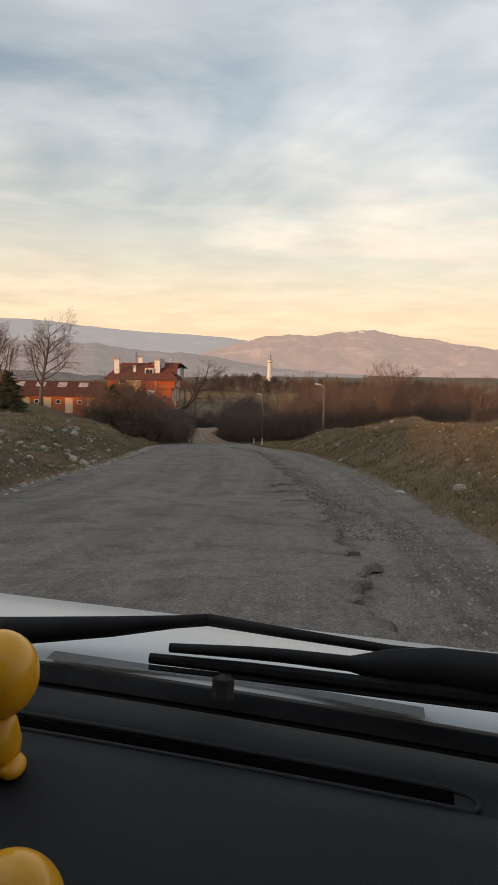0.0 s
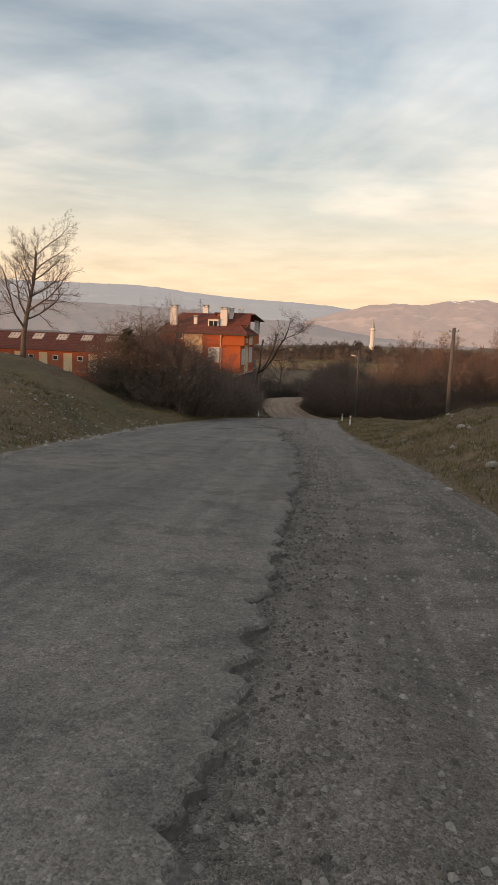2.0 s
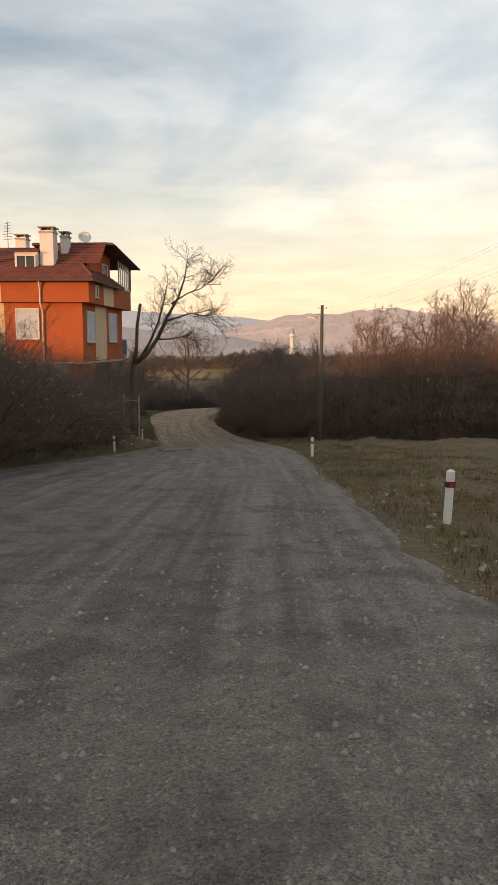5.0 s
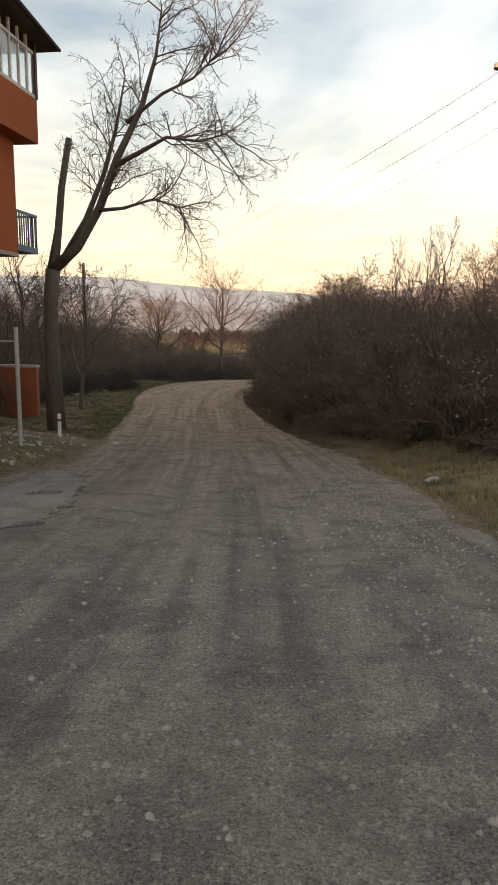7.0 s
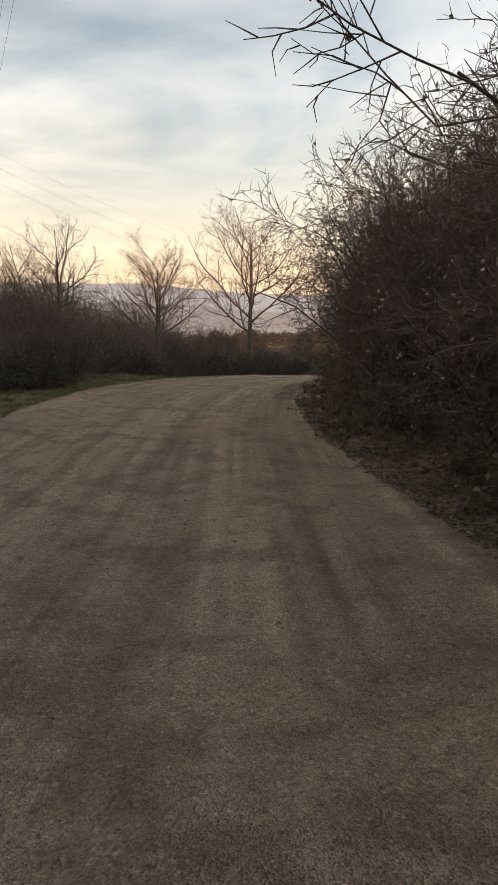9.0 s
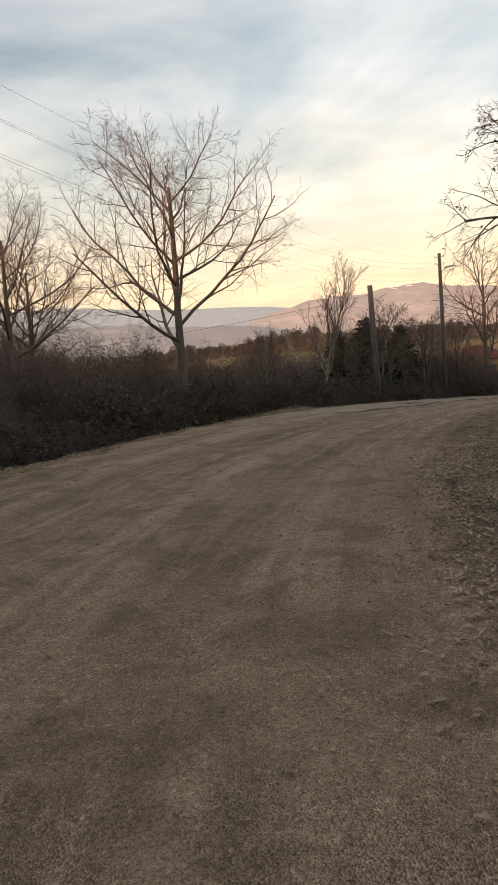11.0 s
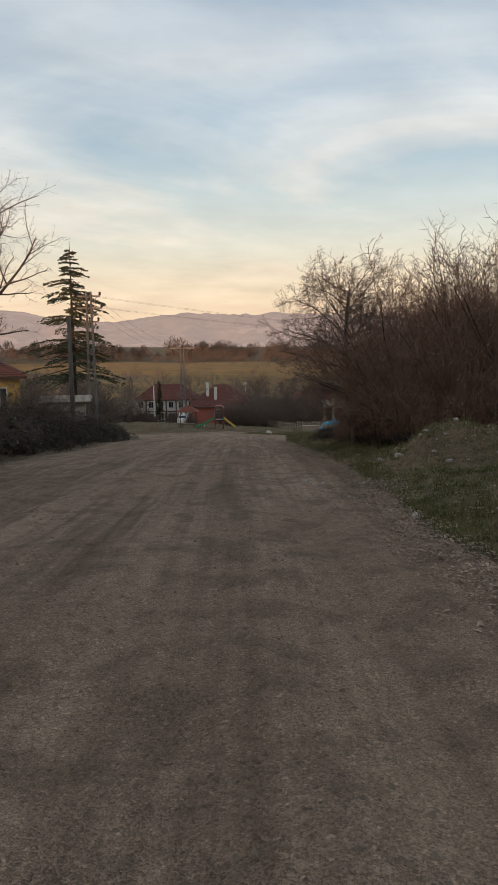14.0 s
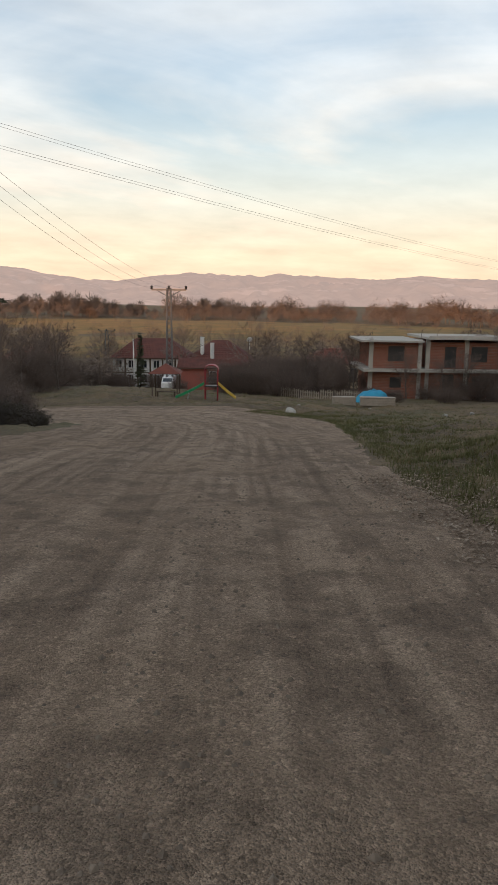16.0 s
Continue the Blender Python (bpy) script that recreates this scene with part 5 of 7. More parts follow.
def slab(name, label, y0, y1, left, right, holes=(), seed=0, thick=0.05, nv=60, step=0.07):
    """A worn sheet of old asphalt between two offsets from the wheel line, each given by y, with a ragged broken edge and holes."""
    i0, i1 = int(np.argmin(np.abs(LINE[:, 1] - y0))), int(np.argmin(np.abs(LINE[:, 1] - y1)))
    us = np.arange(i0, i1, step)
    P = np.stack([np.interp(us, np.arange(len(LINE)), LINE[:, i]) for i in range(3)], 1)
    T = np.stack([np.interp(us, np.arange(len(LINE)), TAN[:, i]) for i in range(2)], 1)
    rough = lambda f, q: np.array([noise.noise(Vector((u * f, seed + q, 0))) for u in us])
    rag = rough(0.55, 0) * 0.26 + rough(1.6, 5) * 0.16 + rough(4.1, 7) * 0.09 + rough(7.3, 8) * 0.05
    steps = np.random.default_rng(seed + 50).uniform(-1, 1, (2, 4096))
    warp = rough(1.3, 31) * 1.4
    rag += 0.03 * steps[0][np.floor(us * 2.3 + warp).astype(int) % 4096] + 0.03 * steps[1][np.floor(us * 6.1 + 2 * warp).astype(int) % 4096]
    rag2 = rough(0.5, 9) * 0.4 + rough(1.7, 15) * 0.2
    a, b = np.interp(P[:, 1], *left) + rag2, np.interp(P[:, 1], *right) + rag
    b = np.maximum(b, a + 0.05)
    u = np.linspace(0, 1, nv - 2)
    d = a[:, None] + (b - a)[:, None] * (1 - (1 - u) ** 1.8)[None]
    crumb = 0.012 + 0.15 * np.clip(rough(0.9, 21) - 0.1, 0, 1) + 0.03 * np.abs(rough(3.3, 23))
    d = np.concatenate([d, (b + 0.03)[:, None], (b + 0.03 + crumb)[:, None]], 1)
    x, y = P[:, :1] + T[:, 1:2] * d, P[:, 1:2] - T[:, :1] * d
    run = 0.8 * us[:, None] + 0 * d
    z = P[:, 2:3] + 0.02 * wob(x, y, 0.8, 1) + thick - 0.006 + 0.006 * wob(x, y, 3.1, 8) + 0.010 * vnoise(d * 0.9, run * 0.5, 21) + 0.004 * vnoise(d * 4, run * 4, 22)
    deep = np.zeros_like(z)
    for hx, hy, rx, ry in holes:      # offset, y, half width, half length
        q = ((d - hx) / rx) ** 2 + ((y - hy) / ry) ** 2 + 0.35 * wob(x, y, 4.0, 2)
        deep = np.maximum(deep, smooth(1.15, 0.85, q))
    z = z - (thick + 0.03) * deep
    far = np.minimum(us - us[0], us[-1] - us)[:, None]
    z = z - (thick + 0.07) * smooth(1.6, 0.2, far + 0.8 * vnoise(d * 1.3, run * 1.3, 41))
    z[:, -2] -= thick * 0.5
    z[:, -1] -= thick + 0.02
    z[:, 0] -= thick + 0.08
    v = np.stack([x.ravel(), y.ravel(), z.ravel()], 1)
    me = lay_map(mesh_of(name, v.tolist(), grid_faces(len(us), nv), [M["asphalt"], M["broken"]]), d, 0.8 * us[:, None] + 0 * d)
    # exposed broken asphalt, its dark colour also painting the shade of holes and edge
    worn = deep[:-1, :-1] > 0.45
    worn[:, -1:] = True
    me.polygons.foreach_set("material_index", worn.astype(int).ravel())
    return tagged(new(name, me), label, "road surface", kind="structure")


slab("asphalt_1", "old grey asphalt with a broken crumbling edge and potholes", -55, 72,
     ([-60, 0, 30, 60, 72], [-5.0, -4.8, -6.2, -6.7, -5.6]), ([-60, 5, 12, 16, 22, 30, 45, 52, 56, 62, 72], [1.9, 0.7, 0.25, 0.05, -0.35, -0.55, -0.55, -1.2, -0.95, -2.2, -5.2]),
     holes=((-0.30, 16.2, 0.34, 0.5), (-0.20, 14.4, 0.42, 0.55), (0.0, 12.4, 0.34, 0.4), (-2.0, 63.0, 0.5, 0.6), (-2.05, 60.3, 0.75, 0.95), (-2.7, 59.9, 0.4, 0.5), (-3.3, 65.0, 0.7, 0.25), (-3.96, 56.8, 0.45, 0.7)), seed=1)
slab("asphalt_2", "thin leftover sheet of old asphalt on the gravel", 160, 187,
     ([160, 187], [-5.9, -6.2]), ([160, 165, 170, 176, 181, 187], [-5.6, -3.6, -3.2, -3.9, -4.3, -6.1]), holes=((-4.2, 171, 0.5, 0.6),), seed=21)
slab("asphalt_3", "small leftover patch of old asphalt on the gravel", 100, 109, ([100, 109], [-4.2, -4.0]), ([100, 102, 106, 109], [-4.1, -2.6, -2.9, -3.9]), holes=((-3.2, 104, 0.25, 0.4),), seed=33)

# ---------------------------------------------------------------- stones, gravel, leaves, grass


def stone_mesh(name, seed, rough=0.35):
    rng = random.Random(seed)
    bm = bmesh.new()
    bmesh.ops.create_icosphere(bm, subdivisions=2, radius=0.5)
    o = Vector((rng.random() * 9, rng.random() * 9, rng.random() * 9))
    for v in bm.verts:
        v.co *= 1 + rough * noise.noise(v.co * 1.8 + o) + 0.12 * noise.noise(v.co * 5 + o)
        v.co.z *= 0.68
    me = bpy.data.meshes.new(name)
    bm.to_mesh(me)
    bm.free()
    me.materials.append(M["stone"])
    return me


def build_stones():
    rng = random.Random(23)
    kinds = [stone_mesh("stone", i) for i in range(5)]
    spots = [(-8.6, 26.9, 0.42), (-6.0, 22.4, 0.36), (2.9, 15.2, 0.22), (2.9, 28.2, 0.3), (12.1, 188.6, 0.34), (33.1, 228.9, 0.7), (-0.1, 52.4, 0.25), (-2.9, 106.6, 0.3)]
    for _ in range(36):      # rubble at the foot of the left bank
        y = rng.uniform(9, 36)
        spots.append((-5.6 - rng.random() * 3.2 - 0.03 * y, y, rng.uniform(0.12, 0.5) * rng.uniform(0.5, 1)))
    for _ in range(34):      # right bank
        y = rng.uniform(12, 70)
        spots.append((3.0 + rng.random() ** 1.6 * 6 - 0.03 * y, y, rng.uniform(0.08, 0.34)))
    for _ in range(16):
        spots.append((rng.uniform(8, 13), rng.uniform(183, 190), rng.uniform(0.08, 0.26)))
    for _ in range(14):
        y = rng.uniform(104, 116)
        spots.append((-11.8 - rng.random() * 2.2, y, rng.uniform(0.1, 0.38)))
    for _ in range(10):
        spots.append((rng.uniform(34, 60), rng.uniform(226, 240), rng.uniform(0.2, 0.5)))
    for _ in range(34):      # more rubble along the left bank
        y = rng.uniform(10, 30)
        spots.append((-5.3 - rng.random() ** 1.4 * 2.6 - 0.03 * y, y, rng.uniform(0.08, 0.3)))
    for x, y, k in spots:
        ob = new("stone", rng.choice(kinds))
        ob.matrix_basis = pose(x, y, gz(x, y) + k * 0.14, rng.uniform(-20, 20), rng.uniform(-20, 20), rng.uniform(0, 360)) @ Matrix.Diagonal((k, k * rng.uniform(0.7, 1.1), k * rng.uniform(0.7, 1.1), 1))
        tagged(ob, "pale weathered fieldstone lying on the verge", "stone", "loose stones on the verges")


def road_top(x, y):
    """Height of the driven gravel, with its ruts and lumps."""
    k, _, d = along(x, y)
    step = np.gradient(LINE, axis=0)[k]
    size = np.maximum(np.linalg.norm(step[:, :2], axis=1), 1e-6)
    f = ((x - LINE[k, 0]) * TAN[k, 0] + (y - LINE[k, 1]) * TAN[k, 1]) / size
    u = k + f
    py = np.interp(u, np.arange(len(LINE)), LINE[:, 1])
    edge = np.minimum(d + np.interp(py, EDGE_Y, EDGE_L), np.interp(py, EDGE_Y, EDGE_R) - d) + 0.55
    z = LINE[k, 2] + f * step[:, 2] + 0.02 * wob(x, y, 0.8, 1) + 0.012 * wob(x, y, 2.7, 5) - 0.22 * smooth(0.55, -0.1, edge) + relief(d, 0.8 * u)
    for r in (-0.9, 0.65, -3.6):
        z = z - 0.035 * np.exp(-((d - r - 0.25 * np.sin(y * 0.11)) / 0.3) ** 2)
    return np.where(edge > 0, z, -1e3)


def strewn(name, label, category, count, place, make, m, seed):
    """Small things past counting, in one mesh."""
    rng = random.Random(seed)
    xy = [place(rng) for _ in range(count)]
    px, py = np.array([p[0] for p in xy]), np.array([p[1] for p in xy])
    z = np.maximum(ground_height(px, py), road_top(px, py))
    s = Shape()
    for (x, y), h in zip(xy, z):
        make(rng, s, x, y, float(h))
    return tagged(part(name, s, m), label, category, kind="stuff")


def beside(y, d):
    n = len(LINE) - 60
    x, tx, ty = np.interp(y, LINE[:n, 1], LINE[:n, 0]), np.interp(y, LINE[:n, 1], TAN[:n, 0]), np.interp(y, LINE[:n, 1], TAN[:n, 1])
    return float(x + ty * d), float(y - tx * d)


def pebble(rng, s, x, y, z):
    k = 0.007 + 0.022 * rng.random() ** 3
    a = rng.random() * 6.28
    c, q = math.cos(a) * k, math.sin(a) * k
    s.add([(x + c, y + q, z), (x - q * 0.8, y + c * 0.8, z), (x - c, y - q, z), (x + q * 0.8, y - c * 0.8, z), (x + c * 0.2, y, z + k * 0.8), (x - c * 0.3, y - q * 0.3, z + k * 0.7)],
          [(0, 1, 4), (1, 5, 4), (1, 2, 5), (2, 3, 5), (3, 0, 4), (3, 4, 5)])


def chunk(rng, s, x, y, z):
    k = 0.007 + 0.018 * rng.random() ** 2
    a = rng.random() * 6.28
    c, q = math.cos(a) * k, math.sin(a) * k
    s.add([(x + c, y + q, z), (x - q, y + c * 0.8, z), (x - c, y - q, z), (x + q * 0.8, y - c, z), (x + c * 0.5, y + q * 0.6, z + k * 0.7), (x - c * 0.4, y - q * 0.3, z + k * 0.9)],
          [(0, 1, 4), (1, 5, 4), (1, 2, 5), (2, 3, 5), (3, 0, 4), (3, 4, 5)])


def leaf_piece(rng, s, x, y, z):
    k = rng.uniform(0.014, 0.040)
    a, t = rng.random() * 6.28, rng.uniform(-0.5, 0.5)
    c, q = math.cos(a), math.sin(a)
    w = k * 0.5
    z += rng.uniform(0.008, 0.03)
    s.add([(x, y, z), (x + c * k - q * w, y + q * k + c * w, z + t * k * 0.6 + 0.01), (x + 2 * c * k, y + 2 * q * k, z + t * k), (x + c * k + q * w, y + q * k - c * w, z + t * k * 0.6 + 0.012)], [(0, 1, 2), (0, 2, 3)])


def tuft(rng, s, x, y, z, k=1.0):
    """A tuft of thin bent blades, k times a hand's width high."""
    for _ in range(7):
        a, h = rng.random() * 6.28, k * rng.uniform(0.04, 0.13)
        c, q = math.cos(a), math.sin(a)
        px, py = x + rng.gauss(0, 0.07), y + rng.gauss(0, 0.07)
        w = 0.0065
        l = rng.uniform(0.3, 1.2) * h
        s.add([(px - q * w, py + c * w, z - 0.02), (px + q * w, py - c * w, z - 0.02), (px + c * l, py + q * l, z + h)], [(0, 1, 2)])


def build_litter():
    build_stones()

    def on_road(y0, y1, lo, hi):
        def place(rng):
            y = rng.uniform(y0, y1)
            x, yy = beside(y, rng.uniform(lo, hi))
            return x, yy
        return place

    strewn("gravel", "loose grey gravel strewn over the road", "gravel", 24000, on_road(2, 112, -2.2, 2.6), pebble, M["chips"], 1)

    def verge(rng):
        y = rng.uniform(3, 112)
        d = -0.75 + rng.gauss(0, 0.5)
        x, yy = beside(y, np.interp(y, EDGE_Y, EDGE_R) + d)
        return x, yy

    strewn("gravel", "coarse grey gravel along the edge of the road", "gravel", 15000, verge, chunk, M["chips"], 14)

    def crumbled(rng):
        y = rng.uniform(9, 68)
        e = np.interp(y, [5, 12, 16, 22, 30, 45, 52, 56, 62, 72], [1.2, 0.3, 0.05, -0.35, -0.55, -0.55, -1.2, -0.95, -2.2, -5.2])
        x, yy = beside(y, e + 0.05 + abs(rng.gauss(0, 0.42)))
        return x, yy

    strewn("rubble", "dark crumbled asphalt along the broken road edge", "rubble", 10000, crumbled, chunk, M["broken"], 11)
    strewn("gravel", "loose grey gravel strewn over the dirt road", "gravel", 16000, on_road(118, 212, -5.5, 2.4), pebble, M["earth_chips"], 2)

    def ridges(rng):
        y = rng.uniform(150, 212)
        x, yy = beside(y, rng.choice((-4.6, -2.3, -0.1, 0.2, 1.5, 1.9)) + 0.3 * math.sin(y * 0.4) + rng.gauss(0, 0.22))
        return x, yy

    strewn("gravel", "loose stones and clods between the wheel ruts", "gravel", 9000, ridges, chunk, M["earth_chips"], 15)

    def bank_right(rng):
        y = rng.uniform(136, 206)
        e = np.interp(y, EDGE_Y, EDGE_R)
        return beside(y, e - 0.45 + abs(rng.gauss(0, 1.7)) - 0.5 * rng.random() ** 3)

    def bank_left(rng):
        y = rng.uniform(142, 205)
        e = np.interp(y, EDGE_Y, EDGE_L)
        return beside(y, -e + 0.2 - abs(rng.gauss(0, 1.3)))

    def bank_bend(rng):
        y = rng.uniform(114, 136)
        e = np.interp(y, EDGE_Y, EDGE_R)
        return beside(y, e - 0.1 + abs(rng.gauss(0, 0.8)))

    strewn("leaf_litter", "pale brown fallen leaves on the verge", "fallen leaves", 52000, bank_right, leaf_piece, M["dead_leaf"], 3)
    strewn("leaf_litter", "pale brown fallen leaves below the hedge", "fallen leaves", 24000, bank_left, leaf_piece, M["dead_leaf"], 4)
    strewn("leaf_litter", "brown fallen leaves under the thicket", "fallen leaves", 12000, bank_bend, leaf_piece, M["litter_leaf"], 5)

    def grass_a(rng):
        y = rng.uniform(4, 112)
        if rng.random() < 0.55:
            return beside(y, np.interp(y, EDGE_Y, EDGE_R) + 0.25 + abs(rng.gauss(0, 3.0)))
        return beside(y, -np.interp(y, EDGE_Y, EDGE_L) - 0.25 - abs(rng.gauss(0, 3.2)))

    def grass_b(rng):
        y = rng.uniform(117, 150)
        return beside(y, -np.interp(y, EDGE_Y, EDGE_L) - 0.1 - abs(rng.gauss(0, 2.5)))

    def grass_c(rng):
        y = rng.uniform(174, 232)
        x, yy = beside(y, np.interp(y, EDGE_Y, EDGE_R) + 0.1 + abs(rng.gauss(0, 2.4)))
        heap = min(math.hypot(x - 9.2, yy - 185), math.hypot(x - 6.5, yy - 178))
        return (x, yy) if heap > 2.0 else beside(y, np.interp(y, EDGE_Y, EDGE_R) + 0.1 + 0.6 * rng.random())

    def clod_place(rng):
        y = rng.uniform(6, 80)
        if rng.random() < 0.6:
            return beside(y, np.interp(y, EDGE_Y, EDGE_R) + 0.3 + abs(rng.gauss(0, 2.4)))
        return beside(y, -np.interp(y, EDGE_Y, EDGE_L) - 0.2 - abs(rng.gauss(0, 2.4)))

    def clod(rng, s, x, y, z):
        t = Shape()
        chunk(rng, t, 0, 0, 0)
        k = rng.uniform(1.5, 4.5)
        s.add([(x + p[0] * k, y + p[1] * k, z - 0.01 + p[2] * k * 0.8) for p in t.v], t.f)

    def rubble_place(rng):
        if rng.random() < 0.45:
            y = rng.uniform(8, 60)
            return beside(y, -np.interp(y, EDGE_Y, EDGE_L) + 0.3 - abs(rng.gauss(0, 1.8)))
        if rng.random() < 0.5:
            y = rng.uniform(102, 117)
            return beside(y, -np.interp(y, EDGE_Y, EDGE_L) - 0.6 - abs(rng.gauss(0, 1.5)))
        if rng.random() < 0.25:
            return rng.choice((9.2, 6.5, 9.8)) + rng.gauss(0, 1.3), rng.choice((185.0, 178.5, 184.0)) + rng.gauss(0, 1.5)
        y = rng.uniform(10, 80)
        return beside(y, np.interp(y, EDGE_Y, EDGE_R) + 0.4 + abs(rng.gauss(0, 2.2)))

    strewn("rubble", "small pale stones and rubble on the banks", "rubble", 5200, rubble_place, lambda r, q, x, y, z: clod(r, q, x, y, z), M["stone"], 31)
    strewn("clods", "crumbling earth clods and small stones on the banks", "clods", 2600, clod_place, clod, M["soil"], 12)
    strewn("dry_grass", "dry yellow-brown winter grass on the banks", "grass", 38000, grass_a, lambda r, s, x, y, z: tuft(r, s, x, y, z, 1.1), M["dry_grass"], 6)
    strewn("grass", "short green grass on the banks", "grass", 17000, grass_a, tuft, M["grass"], 7)
    strewn("grass", "short green grass beside the bend", "grass", 9000, grass_b, tuft, M["grass"], 8)
    strewn("grass", "short green grass along the verge", "grass", 16000, grass_c, lambda r, s, x, y, z: tuft(r, s, x, y, z, 0.8), M["grass"], 9)

    def meadow(rng):
        x, y = rng.uniform(14, 62), rng.uniform(203, 262)
        return (x, y) if right_of(x, y, 0.3) else beside(rng.uniform(180, 210), 3.2 + rng.random() * 3)

    strewn("grass", "low olive winter grass below the road", "grass", 20000, meadow, lambda r, s, x, y, z: tuft(r, s, x, y, z, 0.9), M["grass"], 10)
    strewn("dry_grass", "low tawny dead grass below the road", "grass", 11000, meadow, lambda r, s, x, y, z: tuft(r, s, x, y, z, 0.9), M["dry_grass"], 13)


build_litter()

# ---------------------------------------------------------------- poles, wires, posts


def pole(name, label, x, y, top, r=0.12, lamp=None, lean=(0, 0), pins=2, m="wood_pole", base=None):
    """A pole with insulators; lamp: heading of the street lamp's arm in degrees and its height below the top."""
    z = gz(x, y) if base is None else base
    t = thing(name, label, "pole", (x, y, z))
    h = top - z
    part("shaft", Shape().tube([(-lean[0], -lean[1], -0.4), (-lean[0] * 0.5, -lean[1] * 0.5, h * 0.5), (0, 0, h)], [r * 1.15, r, r * 0.78], 10), M[m], t, soft=True)
    for i in range(pins):
        for sgn in (-1, 1):
            zz = h - 0.22 - 0.42 * i
            part("insulator", Shape().tube([(sgn * r * 0.6, 0, zz), (sgn * 0.24, 0, zz), (sgn * 0.24, 0, zz + 0.10)], [0.012, 0.012, 0.035], 6), M["dark_metal"], t)
    if lamp:
        a, down = lamp
        c, q = math.sin(radians(a)), math.cos(radians(a))
        zz = h - down
        part("arm", Shape().tube([(0, 0, zz - 0.25), (c * 0.2, q * 0.2, zz), (c * 0.45, q * 0.45, zz + 0.16)], 0.025, 6), M["steel"], t)
        m4 = pose(c * 0.62, q * 0.62, zz + 0.2, 0, 0, -a) @ pose(0, 0, 0, 8)
        part("lamp_head", Shape().add(Shape().box(-0.11, -0.32, -0.05, 0.11, 0.32, 0.07, bevel=0.05).v, Shape().box(-0.11, -0.32, -0.05, 0.11, 0.32, 0.07, bevel=0.05).f, m4), M["steel"], t, "grey street lamp head")
    return t


pole("street_lamp", "tall thin wooden utility pole with a street lamp", -1.05, 108.4, -4.1, lamp=(-70, 0.9))
pole("utility_pole", "tall wooden utility pole on the grassy bank", 5.1, 66.0, -1.6, lamp=(-80, 0.5))
pole("utility_pole", "dark wooden utility pole behind the bend", -22.4, 141.0, -5.8)
pole("street_lamp", "wooden utility pole with a street lamp behind the hedge", -4.8, 183.7, -8.85, lamp=(80, 1.0), lean=(-0.1, 0.05))
pole("old_pole", "thick bare wooden pole stump leaning over the hedge", -9.5, 176.3, -10.75, r=0.16, lean=(-0.15, 0.1), pins=0)
pole("utility_pole", "plain wooden pole in front of the cedar", 9.3, 212.4, -13.7, r=0.13, pins=0)
pole("street_lamp", "pale lamp post beside the cypress", 48.2, 291.2, -22.9, r=0.1, m="white", lamp=(200, 0.3), pins=0)


def lattice(name, label, x, y, z, top, w0, w1, arms, bays, turn=0.0, stout=1.0):
    t = thing(name, label, "pylon", (x, y, z))
    t.rotation_euler = (0, 0, radians(turn))
    h = top - z
    for sx in (-1, 1):
        for sy in (-1, 1):
            part("leg", Shape().tube([(sx * w0, sy * w0, -0.3), (sx * w1, sy * w1, h)], 0.045 * stout, 4), M["pylon_steel"], t)
    br = Shape()
    for i in range(bays):
        a, b = i / bays, (i + 1) / bays
        wa, wb = w0 + (w1 - w0) * a, w0 + (w1 - w0) * b
        for k in range(4):
            p = [(-1, -1), (1, -1), (1, 1), (-1, 1)][k]
            q = [(1, -1), (1, 1), (-1, 1), (-1, -1)][k]
            if i % 2:
                p, q = q, p
            br.tube([(p[0] * wa, p[1] * wa, h * a), (q[0] * wb, q[1] * wb, h * b)], 0.022 * stout, 3, False)
    part("bracing", br, M["pylon_steel"], t)
    for down, half in arms:
        c = Shape().box(-half, -0.05 * stout, h - down - 0.05 * stout, half, 0.05 * stout, h - down + 0.05 * stout)
        c.tube([(-half * 0.75, 0, h - down), (-w1, 0, h - down - 0.8)], 0.03 * stout, 4).tube([(half * 0.75, 0, h - down), (w1, 0, h - down - 0.8)], 0.03 * stout, 4)
        arm = part("crossarm", c, M["pylon_steel"], t)
        for q in (-half, 0, half):
            part("insulator", Shape().lathe([(0.05 * stout, 0), (0.1 * stout, 0.05 * stout), (0.05 * stout, 0.1 * stout), (0.1 * stout, 0.16 * stout), (0.04 * stout, 0.24 * stout)], 8, (q, 0, h - down + 0.05)), M["dark_metal"], arm)
    return t


lattice("lattice_pylon", "slim grey steel lattice pole with short crossarms", 13.1, 220.2, gz(13.1, 220.2), -11.7, 0.3, 0.14, ((0.3, 0.75), (1.1, 0.85), (2.0, 0.6)), 14, -31)
lattice("lattice_pylon", "grey steel lattice power pole with a wide crossarm", 49.0, 280.6, gz(49, 280.6), -15.9, 0.42, 0.24, ((0.25, 2.2),), 16, -31, 2.0)
lattice("lattice_pylon", "small steel power pole with a crossarm behind the houses", 48.3, 302.6, gz(48.3, 302.6), -22.0, 0.3, 0.2, ((0.2, 1.2),), 10, -31, 1.1)


def wire(a, b, sag, r=0.008):
    a, b = Vector(a), Vector(b)
    n = 18
    pts = [a.lerp(b, i / n) - Vector((0, 0, sag * 4 * (i / n) * (1 - i / n))) for i in range(n + 1)]
    tagged(part("power_cable", Shape().tube(pts, r, 3, False), M["dark_metal"]), "thin dark overhead power cable between the poles", "cable", "overhead cables")


